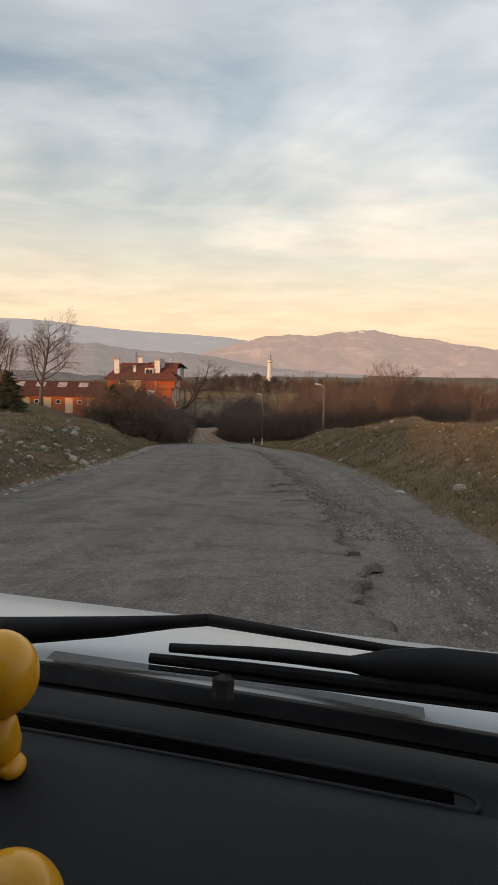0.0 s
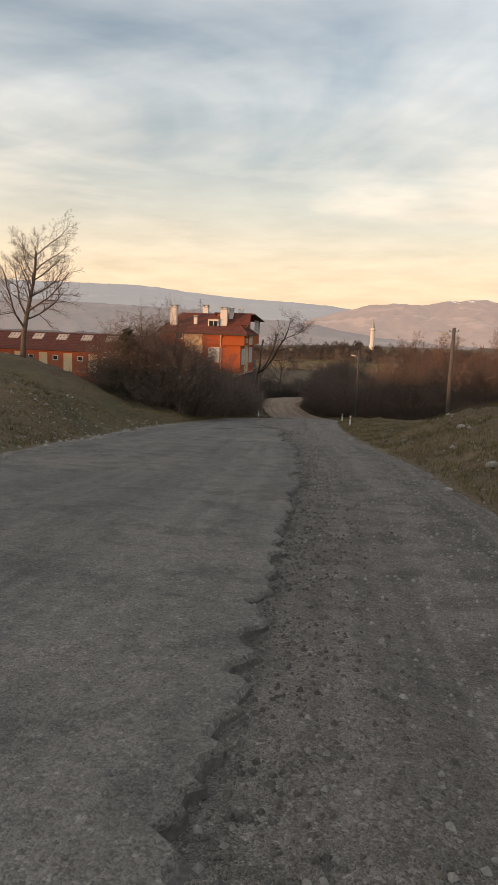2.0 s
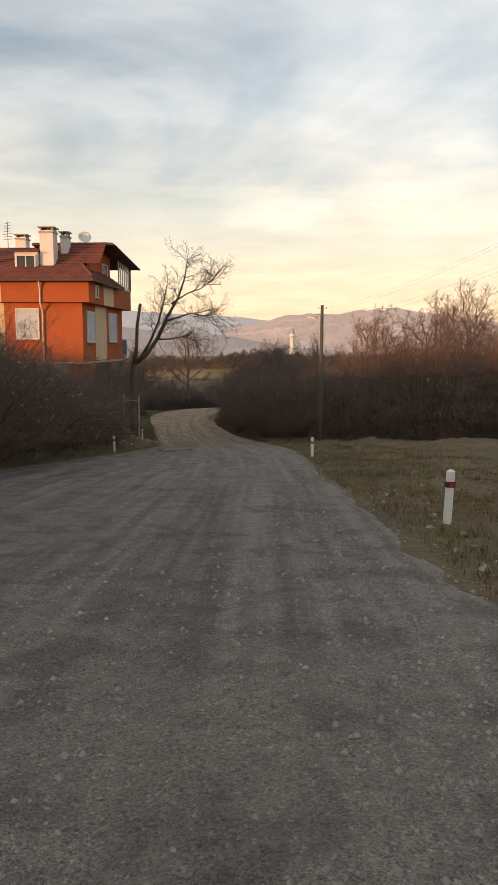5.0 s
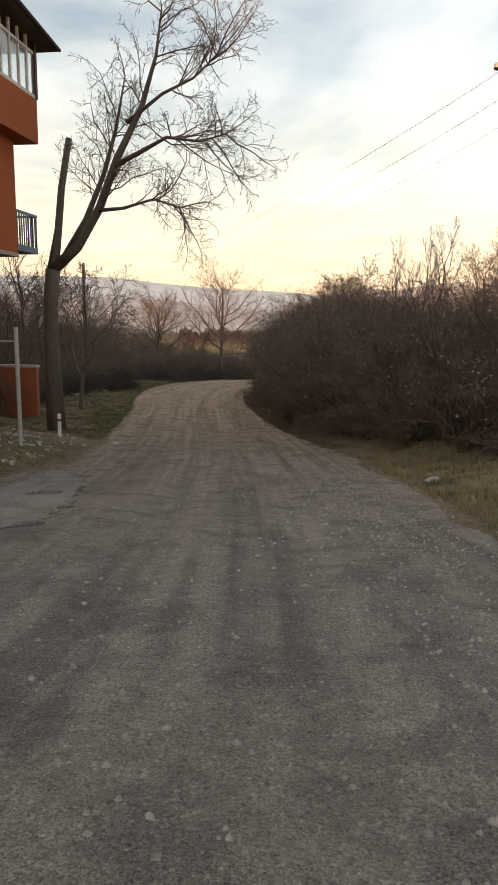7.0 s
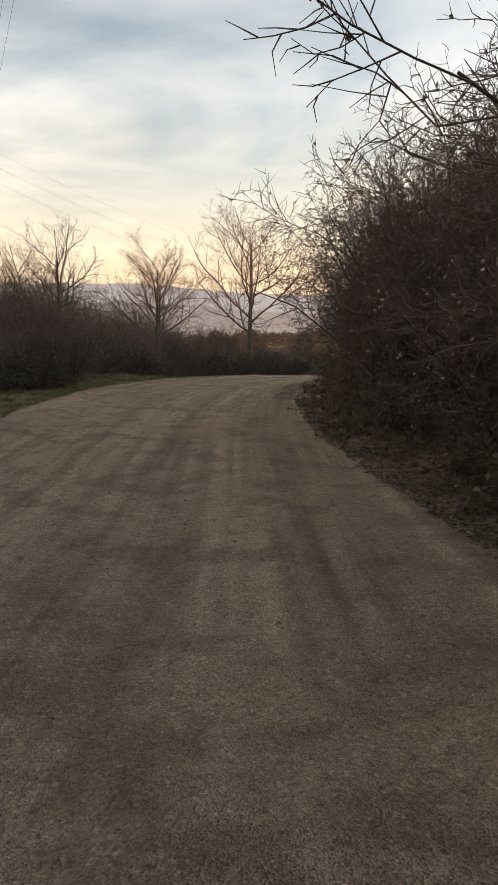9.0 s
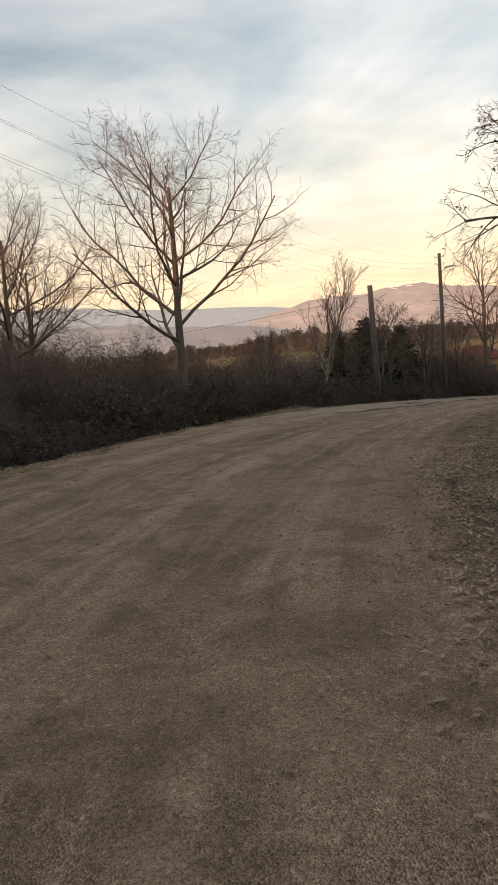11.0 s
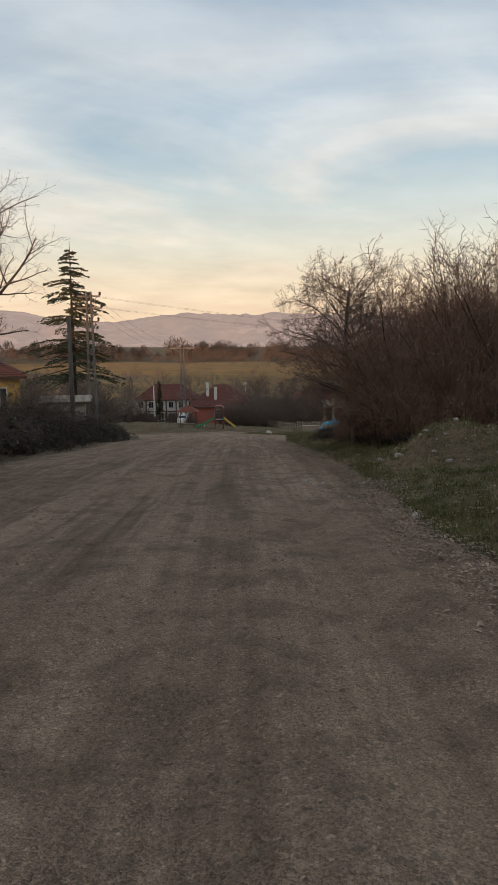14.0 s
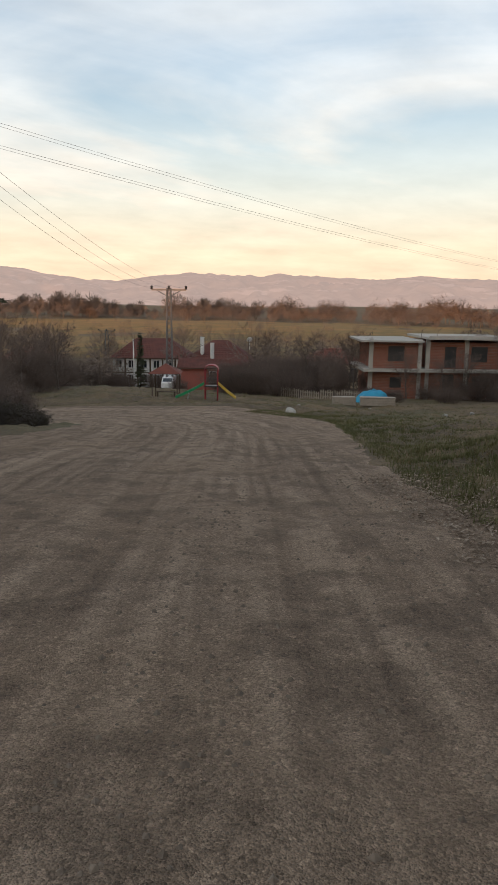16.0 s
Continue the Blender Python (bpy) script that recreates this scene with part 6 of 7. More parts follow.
for a, b, sag in (((5.1, 66.0, -1.8), (-1.05, 108.4, -4.3), 0.8), ((-1.05, 108.4, -4.3), (-22.4, 141.0, -6.0), 1.3), ((-22.4, 141.0, -6.0), (-4.8, 183.7, -9.05), 1.75), ((-4.8, 183.7, -9.05), (13.1, 220.2, -12.0), 0.8)):
    for i in range(5):
        sgn = -1 if i % 2 else 1
        wire((a[0] + 0.24 * sgn, a[1], a[2] - 0.26 * i), (b[0] + 0.24 * sgn, b[1], b[2] - 0.26 * i), sag + 0.06 * i, 0.0026)
for i in range(4):
    wire((13.1 + 0.6 * (i % 2), 220.2, -12.0 - 0.7 * (i // 2)), (118 + 2 * i, 258, -13.5 - 0.8 * (i // 2)), 1.6, 0.006)
for i in (-2, 0, 2):
    wire((13.1 + 0.3 * i, 220.2, -12.2), (49.0 + 0.86 * i, 280.6 - 0.5 * i, -15.9), 1.2)
wire((-9.5, 176.3, -11.2), (-34, 168, -13.0), 0.5)
wire((-9.5, 176.3, -11.2), (-4.6, 185.5, -13.2), 0.25, 0.006)


def marker_post(x, y, h=0.85, bands=True):
    t = thing("marker_post", "white roadside marker post with a red reflector", "post", (x, y, gz(x, y) - 0.05), "roadside marker posts")
    t.rotation_euler = (radians(x % 3 - 1), radians(y % 4 - 2), radians(y * 13 % 20))
    part("body", Shape().box(-0.055, -0.04, 0, 0.055, 0.04, h, bevel=0.02), M["white"], t)
    if bands:
        part("band", Shape().box(-0.058, -0.043, h - 0.24, 0.058, 0.043, h - 0.16), M["dark_metal"], t, "black band")
        part("reflector", Shape().box(-0.03, -0.050, h - 0.225, 0.03, -0.0435, h - 0.175), M["red_mark"], t, "red reflector")


for p in ((-0.75, 75.2), (-2.0, 93.3), (-11.1, 97.8), (-13.4, 114.9)):
    marker_post(*p)

# ---------------------------------------------------------------- the orange house


def window(parent, x0, z0, x1, z1, y, axis="y", frame="white", fill="pane", bars=1, deep=0.08, name="window"):
    """A framed window on a wall. On axis y it faces -y and runs along x; on axis x it faces +x and runs along y."""
    def put(a0, b0, c0, a1, b1, c1):
        if axis == "y":
            return Shape().box(a0, b0, c0, a1, b1, c1)
        return Shape().box(-b1, a0, c0, -b0, a1, c1)
    f = 0.07
    fr = Shape()
    for q in (put(x0 - f, y - deep, z0 - f, x1 + f, y + 0.02, z0), put(x0 - f, y - deep, z1, x1 + f, y + 0.02, z1 + f), put(x0 - f, y - deep, z0, x0, y + 0.02, z1), put(x1, y - deep, z0, x1 + f, y + 0.02, z1)):
        fr.add(q.v, q.f)
    for i in range(bars):
        c = x0 + (x1 - x0) * (i + 1) / (bars + 1)
        q = put(c - 0.03, y - deep * 0.8, z0, c + 0.03, y + 0.02, z1)
        fr.add(q.v, q.f)
    w = part(name, fr, M[frame], parent, "window frame")
    part("pane", put(x0, y - 0.035, z0, x1, y - 0.02, z1), M[fill], w)
    part("sill", put(x0 - 0.12, y - deep - 0.07, z0 - f - 0.05, x1 + 0.12, y + 0.01, z0 - f - 0.004), M["concrete"], w)
    return w


def roller(parent, x0, z0, x1, z1, y, axis="y"):
    """A closed roller shutter: slats in a frame."""
    w = window(parent, x0, z0, x1, z1, y, axis, fill="shutter", bars=0)
    n = int((z1 - z0) / 0.11)
    for i in range(n):
        a, b = z0 + (z1 - z0) * i / n, z0 + (z1 - z0) * (i + 0.86) / n
        slat = Shape().box(x0, y - 0.055, a, x1, y - 0.036, b) if axis == "y" else Shape().box(0.036 - y, x0, a, 0.055 - y, x1, b)
        part("slat", slat, M["shutter"], w)


def courses(p00, p10, p01, p11, n, thick=0.05):
    """Rows of tile between an eave (p00 to p10) and a ridge (p01 to p11), each overlapping the one below."""
    s = Shape()
    p00, p10, p01, p11 = map(Vector, (p00, p10, p01, p11))
    nrm = (p10 - p00).cross(p01 - p00).normalized()
    if nrm.z < 0:
        nrm = -nrm
    below = None
    for i in range(n):
        a, b = i / n, (i + 1.12) / n
        l0, r0, l1, r1 = p00.lerp(p01, a), p10.lerp(p11, a), p00.lerp(p01, min(b, 1)), p10.lerp(p11, min(b, 1))
        m = max(2, int((r0 - l0).length / 0.24))
        top, bot = [], []
        for k in range(m + 1):
            w = nrm * (thick + (0.028 if k % 2 else 0.0))
            top.append(l0.lerp(r0, k / m) + w)
            bot.append(l1.lerp(r1, k / m) + w * 0.45)
        base = len(s.v)
        s.v += [tuple(q) for q in top + bot] + [tuple(q - nrm * thick) for q in top]
        for k in range(m):
            s.f.append((base + k, base + k + 1, base + m + 2 + k, base + m + 1 + k))
            s.f.append((base + 2 * m + 2 + k, base + 2 * m + 3 + k, base + k + 1, base + k))
            if below and below[1] == m:
                s.f.append((below[0] + k, below[0] + k + 1, base + 2 * m + 3 + k, base + 2 * m + 2 + k))
        below = (base + m + 1, m)
    return s


def chimney(parent, x0, y0, z0, x1, y1, z1):
    c = part("chimney", Shape().box(x0, y0, z0, x1, y1, z1), M["white"], parent, "white plastered chimney")
    part("cap", Shape().box(x0 - 0.09, y0 - 0.09, z1 + 0.16, x1 + 0.09, y1 + 0.09, z1 + 0.22).box(x0 + 0.02, y0 + 0.02, z1 + 0.004, x0 + 0.1, y1 - 0.02, z1 + 0.16).box(x1 - 0.1, y0 + 0.02, z1 + 0.004, x1 - 0.02, y1 - 0.02, z1 + 0.16)
         .box(x0 - 0.06, y0 - 0.06, z1 - 0.12, x1 + 0.06, y1 + 0.06, z1 - 0.05), M["concrete"], c)


def build_house():
    h = thing("house", "three-storey orange plastered house with a red tiled roof and white chimneys", "house", (0, 0, 0))
    part("wall", Shape().box(-24.3, 106.1, -7.5, -14.9, 115.7, -4.1), M["orange_plaster"], h, "orange plastered middle storey")
    part("wall", Shape().box(-24.65, 105.75, -4.1, -14.4, 116.4, -2.78), M["orange_plaster"], h, "orange plastered overhanging storey")
    part("wall", Shape().box(-24.1, 106.3, -13.4, -15.3, 109.3, -7.5).box(-24.1, 109.3, -13.4, -17.2, 115.2, -7.5), M["orange_plaster"], h, "orange plastered ground storey")
    part("slab", Shape().box(-24.3, 106.08, -7.62, -14.88, 115.72, -7.504), M["concrete"], h, "bare underside of the overhang")
    for x0, z0, x1, z1, y in ((-21.7, -4.1, -19.5, -2.8, 105.75), (-21.6, -7.45, -19.5, -4.12, 106.1), (-16.9, -9.4, -15.9, -7.65, 106.3)):
        part("panel", Shape().box(x0, y - 0.012, z0, x1, y - 0.001, z1), M["cream"], h, "cream painted strip")
    for y0, z0, y1, z1, x in ((109.0, -4.1, 111.4, -2.8, -14.4), (108.8, -7.45, 111.4, -4.12, -14.9)):
        part("panel", Shape().box(x + 0.001, y0, z0, x + 0.012, y1, z1), M["cream"], h, "cream painted strip")
    roller(h, -18.75, -6.13, -17.5, -4.5, 106.1)
    roller(h, 107.0, -6.3, 108.4, -4.6, 14.9, "x")
    roller(h, 112.0, -6.25, 113.9, -4.5, 14.9, "x")
    roller(h, -23.6, -6.1, -22.5, -4.6, 106.1)
    window(h, -22.74, -3.5, -21.94, -2.95, 105.75, bars=0)
    window(h, 107.2, -3.7, 107.6, -3.1, 14.4, "x", bars=0)
    part("downpipe", Shape().tube([(-17.2, 105.45, -2.85), (-17.2, 105.66, -3.3), (-17.2, 105.68, -4.2), (-17.2, 106.0, -4.6), (-17.2, 106.02, -9.5)], 0.05, 8), M["white"], h, "white downpipe", True)
    # main roof
    e0, e1, e2, e3, rl, rr = (-24.95, 105.3, -2.82), (-14.0, 105.3, -2.82), (-14.0, 112.8, -2.82), (-24.95, 116.6, -2.82), (-23.4, 110.9, -0.5), (-17.0, 110.9, -0.5)
    rf = part("roof", courses(e0, e1, rl, rr, 15), M["tile"], h, "dark red clay tiles")
    part("roof_slope", courses(e2, e3, rr, rl, 15), M["tile"], rf)
    part("roof_slope", courses(e1, e2, rr, rr, 15), M["tile"], rf)
    part("roof_slope", courses(e3, e0, rl, rl, 15), M["tile"], rf)
    part("ridge", Shape().tube([rl, rr], 0.11, 6), M["tile"], rf)
    part("hip_ridge", Shape().tube([rr, (-14.05, 105.35, -2.72)], 0.09, 6), M["tile"], rf)
    part("hip_ridge", Shape().tube([rl, (-24.9, 105.35, -2.72)], 0.09, 6), M["tile"], rf)
    part("eaves_board", Shape().box(-24.97, 105.28, -2.95, -13.98, 105.34, -2.80), M["fascia"], rf, "brown eaves board")
    part("eaves_board", Shape().box(-14.04, 105.344, -2.95, -13.98, 112.8, -2.80), M["fascia"], rf, "brown eaves board")
    part("soffit", Shape().box(-24.9, 105.344, -2.83, -14.044, 112.8, -2.78), M["fascia"], rf)
    # attic block with the glazed balcony
    at = part("attic", Shape().add([(-18.6, 109.7, -2.75), (-15.0, 109.7, -2.75), (-15.0, 113.0, -2.75), (-18.6, 113.0, -2.75), (-18.6, 109.7, -0.45), (-15.0, 109.7, -0.45), (-15.0, 113.0, -0.8), (-18.6, 113.0, -0.8)],
                                   [(0, 3, 2, 1), (4, 5, 6, 7), (0, 1, 5, 4), (1, 2, 6, 5), (2, 3, 7, 6), (3, 0, 4, 7)]), M["orange_plaster"], h, "orange attic storey")
    window(at, 111.0, -2.2, 112.1, -1.45, 15.0, "x", bars=1)
    ar = Shape()
    ar.add([(-19, 109.6, -0.42), (-13.9, 109.6, -0.42), (-13.9, 117.0, -1.2), (-19, 117.0, -1.2), (-19, 109.6, -0.30), (-13.9, 109.6, -0.30), (-13.9, 117.0, -1.08), (-19, 117.0, -1.08)],
           [(0, 3, 2, 1), (4, 5, 6, 7), (0, 1, 5, 4), (1, 2, 6, 5), (2, 3, 7, 6), (3, 0, 4, 7)])
    part("attic_roof", ar, M["fascia"], at, "dark brown roof board")
    part("attic_tiles", courses((-13.95, 116.95, -1.08), (-18.95, 116.95, -1.08), (-13.95, 109.6, -0.30), (-18.95, 109.6, -0.30), 20), M["tile"], at)
    part("attic_front", courses((-17.2, 107.9, -1.74), (-14.3, 107.9, -1.74), (-17.2, 109.7, -0.27), (-14.3, 109.7, -0.27), 8), M["tile"], at, "red tiled front slope of the attic")
    part("attic_cheek", Shape().add([(-14.95, 107.95, -2.4), (-14.95, 109.6, -2.4), (-14.95, 109.6, -0.42), (-14.95, 107.95, -1.78), (-15.1, 107.95, -2.4), (-15.1, 109.6, -2.4), (-15.1, 109.6, -0.42), (-15.1, 107.95, -1.78)],
                                    [(0, 1, 2, 3), (4, 7, 6, 5), (0, 4, 5, 1), (1, 5, 6, 2), (2, 6, 7, 3), (3, 7, 4, 0)]), M["orange_plaster"], at)
    part("gutter", Shape().tube([(-13.84, 109.6, -0.40), (-13.84, 117.0, -1.16)], 0.06, 6), M["dark_metal"], at)
    gl = part("balcony_glazing", Shape().box(-14.46, 113.0, -2.78, -14.40, 116.4, -2.68).box(-14.46, 113.0, -1.50, -14.40, 116.4, -1.42), M["white"], h, "white glazed balcony frame")
    for i in range(7):
        y = 113.0 + 3.33 * i / 6
        part("mullion", Shape().box(-14.47, y, -2.7, -14.39, y + 0.07, -1.0 - 0.02 * i), M["white"], gl)
        if i < 6:
            part("pane", Shape().box(-14.435, y + 0.07, -2.68, -14.425, y + 0.555, -1.5), M["glass"], gl)
    part("post", Shape().box(-14.5, 116.28, -2.78, -14.36, 116.42, -1.1), M["fascia"], gl)
    # balcony at the far end
    b = part("balcony", Shape().box(-16.9, 115.72, -7.4, -14.95, 117.3, -7.2), M["blue_rail"], h, "blue-grey balcony")
    part("rail", Shape().box(-16.9, 117.24, -6.22, -14.95, 117.3, -6.14).box(-15.0, 115.74, -6.22, -14.94, 117.3, -6.14), M["blue_rail"], b)
    for i in range(14):
        x = -16.85 + 1.86 * i / 13
        part("baluster", Shape().box(x, 117.25, -7.2, x + 0.035, 117.285, -6.22), M["blue_rail"], b)
    for i in range(9):
        y = 115.85 + 1.3 * i / 8
        part("baluster", Shape().box(-14.99, y, -7.2, -14.955, y + 0.035, -6.22), M["blue_rail"], b)
    # chimneys, dormer, dish, aerial
    for c in ((-23.85, 107.1, -2.4, -23.1, 107.8, 0.2), (-17.75, 107.5, -2.2, -16.95, 108.3, 0.15), (-16.9, 108.7, -1.6, -16.45, 109.3, 0.05), (-21.2, 112.6, -1.6, -20.5, 113.3, 0.5), (-21.05, 107.6, -2.2, -20.65, 108.0, -0.95)):
        chimney(h, *c)
    d = part("dormer", Shape().box(-19.2, 107.25, -2.3, -17.85, 109.6, -1.12), M["white"], h, "white dormer")
    window(d, -19.05, -2.0, -18.0, -1.35, 107.25, bars=1)
    part("dormer_roof", courses((-19.45, 107.0, -1.12), (-17.8, 107.0, -1.12), (-19.2, 109.8, -0.72), (-17.9, 109.8, -0.72), 6), M["tile"], d)
    ds = Shape()
    ds.lathe([(0.02, 0), (0.2, 0.03), (0.32, 0.09), (0.38, 0.16), (0.385, 0.165), (0.31, 0.10), (0.18, 0.045), (0.02, 0.02)], 20)
    dish = part("dish", Shape().add(ds.v, ds.f, pose(-15.75, 109.9, 0.02, 65, 0, 20)), M["white"], h, "grey satellite dish", True)
    part("dish_arm", Shape().tube([(-15.75, 109.9, -0.42), (-15.75, 109.9, 0.02)], 0.025, 6), M["steel"], dish)
    ae = Shape().tube([(-21.3, 111.6, -0.6), (-21.3, 111.6, 1.35)], 0.02, 5)
    for i in range(7):
        w = 0.34 - 0.03 * i
        ae.tube([(-21.3 - w, 111.6, 0.2 + 0.17 * i), (-21.3 + w, 111.6, 0.26 + 0.17 * i)], 0.014, 4)
    part("aerial", ae, M["dark_metal"], h, "roof aerial")
    # yard wall and gate posts
    w = thing("yard_wall", "low brick-red yard wall beside the house", "wall", (0, 0, 0))
    part("wall_run", Shape().box(-20.5, 121.0, -14.2, -16.9, 121.25, -11.5), M["brick_red"], w)
    part("coping", Shape().box(-20.55, 120.95, -11.5, -16.85, 121.3, -11.4), M["concrete"], w)
    for x, y in ((-13.65, 110.6), (-12.75, 110.9)):
        z = gz(x, y)
        tagged(part("fence_post", Shape().tube([(x, y, z - 0.3), (x, y, -9.75)], 0.055, 8), M["concrete"]), "pale concrete fence post before the house", "post", "fence posts by the house")
    tagged(part("fence_rail", Shape().tube([(-13.65, 110.6, -10.1), (-12.75, 110.9, -10.1)], 0.02, 6), M["steel"]), "thin grey metal rail between fence posts", "rail")


_g = bpy.data.materials.new("glass")
_g.use_nodes = True
_b = _g.node_tree.nodes["Principled BSDF"]
_b.inputs["Base Color"].default_value = (0.9, 0.95, 0.95, 1)
_b.inputs["Transmission Weight"].default_value, _b.inputs["Roughness"].default_value, _b.inputs["IOR"].default_value = 0.8, 0.03, 1.45
M["glass"] = _g
build_house()


def build_shed():
    t = thing("shed", "long low red-brick shed with a tiled roof and cream doors", "shed", (0, 0, 0))
    part("wall", Shape().box(-58, 112, -10.5, -27.5, 118, -5.95), M["brick_red"], t, "red painted wall")
    rf = part("roof", courses((-58.4, 111.4, -5.95), (-27.1, 111.4, -5.95), (-58.4, 115, -3.6), (-27.1, 115, -3.6), 12), M["old_tile"], t, "old red tiles")
    part("roof_slope", courses((-27.1, 118.6, -5.95), (-58.4, 118.6, -5.95), (-27.1, 115, -3.6), (-58.4, 115, -3.6), 12), M["old_tile"], rf)
    part("gable", Shape().add([(-27.5, 112, -5.95), (-27.5, 118, -5.95), (-27.5, 115, -3.7), (-27.7, 112, -5.95), (-27.7, 118, -5.95), (-27.7, 115, -3.7)], [(0, 1, 2), (3, 5, 4), (0, 2, 5, 3), (1, 4, 5, 2)]), M["brick_red"], t)
    for i in range(8):
        x = -28.8 - 3.5 * i
        part("door", Shape().box(x - 0.6, 111.95, -8.6, x + 0.6, 112.0, -6.2), M["cream"], t, "cream door")
        window(t, x - 2.05, -7.1, x - 1.45, -6.6, 112.0, bars=0)
        part("roof_light", Shape().add([(x - 2.4, 113.5, -4.62), (x - 0.9, 113.5, -4.62), (x - 0.9, 114.6, -3.92), (x - 2.4, 114.6, -3.92), (x - 2.4, 113.5, -4.50), (x - 0.9, 113.5, -4.50), (x - 0.9, 114.6, -3.79), (x - 2.4, 114.6, -3.79)],
                                       [(0, 3, 2, 1), (4, 5, 6, 7), (0, 1, 5, 4), (1, 2, 6, 5), (2, 3, 7, 6), (3, 0, 4, 7)]), M["concrete"], t, "grey roof sheet")


build_shed()

# ---------------------------------------------------------------- the village below


def village_house(name, label, x, y, turn, wide, deep, eave, ridge, wallm, roofm="tile", hip=True, storeys=1, wins=5, base=None, frame="white", timber=False):
    """A house whose front faces the road: x, y is the front's middle; turn: heading of the front's inward normal, degrees clockwise from +y."""
    z = (gz(x, y) if base is None else base) - 0.5
    t = thing(name, label, "house", (x, y, z))
    t.rotation_euler = (0, 0, -radians(turn))
    e, r, w = eave - z, ridge - z, wide / 2
    part("wall", Shape().box(-w, 0, 0, w, deep, e), M[wallm], t)
    o = 0.45
    c0, c1, c2, c3 = (-w - o, -o, e), (w + o, -o, e), (w + o, deep + o, e), (-w - o, deep + o, e)
    k = min(deep, wide) * 0.45 if hip else 0
    rl, rr = (-w - o + k + (0 if hip else 0), deep / 2, r), (w + o - k, deep / 2, r)
    rf = part("roof", courses(c0, c1, rl, rr, 10), M[roofm], t)
    part("roof_slope", courses(c2, c3, rr, rl, 10), M[roofm], rf)
    if hip:
        part("roof_slope", courses(c1, c2, rr, rr, 10), M[roofm], rf)
        part("roof_slope", courses(c3, c0, rl, rl, 10), M[roofm], rf)
    else:
        part("gable", Shape().add([(-w, 0, e), (-w, deep, e), (-w, deep / 2, r - 0.1), (w, 0, e), (w, deep, e), (w, deep / 2, r - 0.1)], [(0, 2, 1), (3, 4, 5)]), M[wallm], t)
    part("eaves_board", Shape().box(-w - o, -o, e - 0.12, w + o, -o + 0.06, e + 0.02), M["fascia"], rf)
    part("soffit", Shape().box(-w - o + 0.01, -o + 0.064, e - 0.05, w + o - 0.01, deep + o, e - 0.01), M["fascia"], rf)
    fl = (e - 0.6) / storeys
    for s in range(storeys):
        for i in range(wins):
            c = -w + wide * (i + 0.5) / wins
            window(t, c - 0.42, 0.6 + fl * s + fl * 0.34, c + 0.42, 0.6 + fl * s + fl * 0.82, 0.0, bars=1, frame=frame)
            if timber:
                part("timber_post", Shape().box(c + wide / wins / 2 - 0.12, -0.05, 0.5, c + wide / wins / 2 + 0.12, -0.002, e - 0.12), M["timber"], t)
        if timber:
            part("timber_beam", Shape().box(-w, -0.06, 0.5 + fl * s, w, -0.002, 0.68 + fl * s), M["timber"], t)
    return t


def build_brick_house():
    fx, fy = 65.9, 250.3
    z = gz(fx, fy) - 0.5
    t = thing("brick_house", "unfinished two-storey house of bare red brick and concrete frame", "house", (fx, fy, z))
    t.rotation_euler = (0, 0, -radians(31))
    top, mid = -21.35 - z, -24.5 - z
    part("wall", Shape().box(-6.6, 0.1, 0, 7.4, 9, mid - 0.15), M["brick_wall"], t, "bare red brick wall")
    part("wall", Shape().box(-6.6, 0.1, mid + 0.15, -1.7, 9, top - 0.2).box(-0.6, 0.1, mid + 0.15, 7.4, 9, top - 0.2), M["brick_wall"], t, "bare red brick wall")
    part("slab", Shape().box(-7.6, -1.0, mid - 0.15, 7.6, 9.1, mid + 0.15), M["concrete"], t, "concrete floor slab")
    part("slab", Shape().box(-7.9, -1.1, top - 0.2, -1.4, 9.3, top), M["concrete"], t, "concrete roof slab")
    part("slab", Shape().box(-1.0, -1.1, top + 0.12, 8.4, 9.3, top + 0.36), M["concrete"], t, "concrete roof slab")
    part("parapet", Shape().box(-0.9, -1.0, top + 0.36, 8.3, -0.9, top + 0.52), M["concrete"], t)
    for x in (-6.9, -1.75, -0.9, 3.2, 7.3):
        part("column", Shape().box(x, 0, 0, x + 0.42, 0.4, top + 0.12), M["concrete"], t, "rough concrete column")
    # dark blocks on the uncut wall imitate the shade inside empty windows
    for x0, z0, x1, z1 in ((-4.9, mid + 0.9, -3.2, mid + 2.5), (1.1, mid + 0.3, 2.3, mid + 2.5), (3.9, mid + 0.9, 5.6, mid + 2.5), (-4.6, mid - 1.9, -3.4, mid - 0.8), (1.0, mid - 2.2, 2.2, mid - 0.5), (4.2, mid - 1.9, 5.6, mid - 0.7)):
        part("opening", Shape().box(x0, 0.08, z0, x1, 0.3, z1), M["dark_metal"], t, "dark block painting the shade of an empty window opening")
    for x in (-6.7, -1.5, 0.2, 3.4, 6.2, 7.5):
        part("rebar", Shape().tube([(x, 0.2, top), (x + 0.1, 0.25, top + 1.0), (x + 0.45, 0.3, top + 1.25)], 0.02, 4), M["dark_metal"], t, "rusty starter bar")


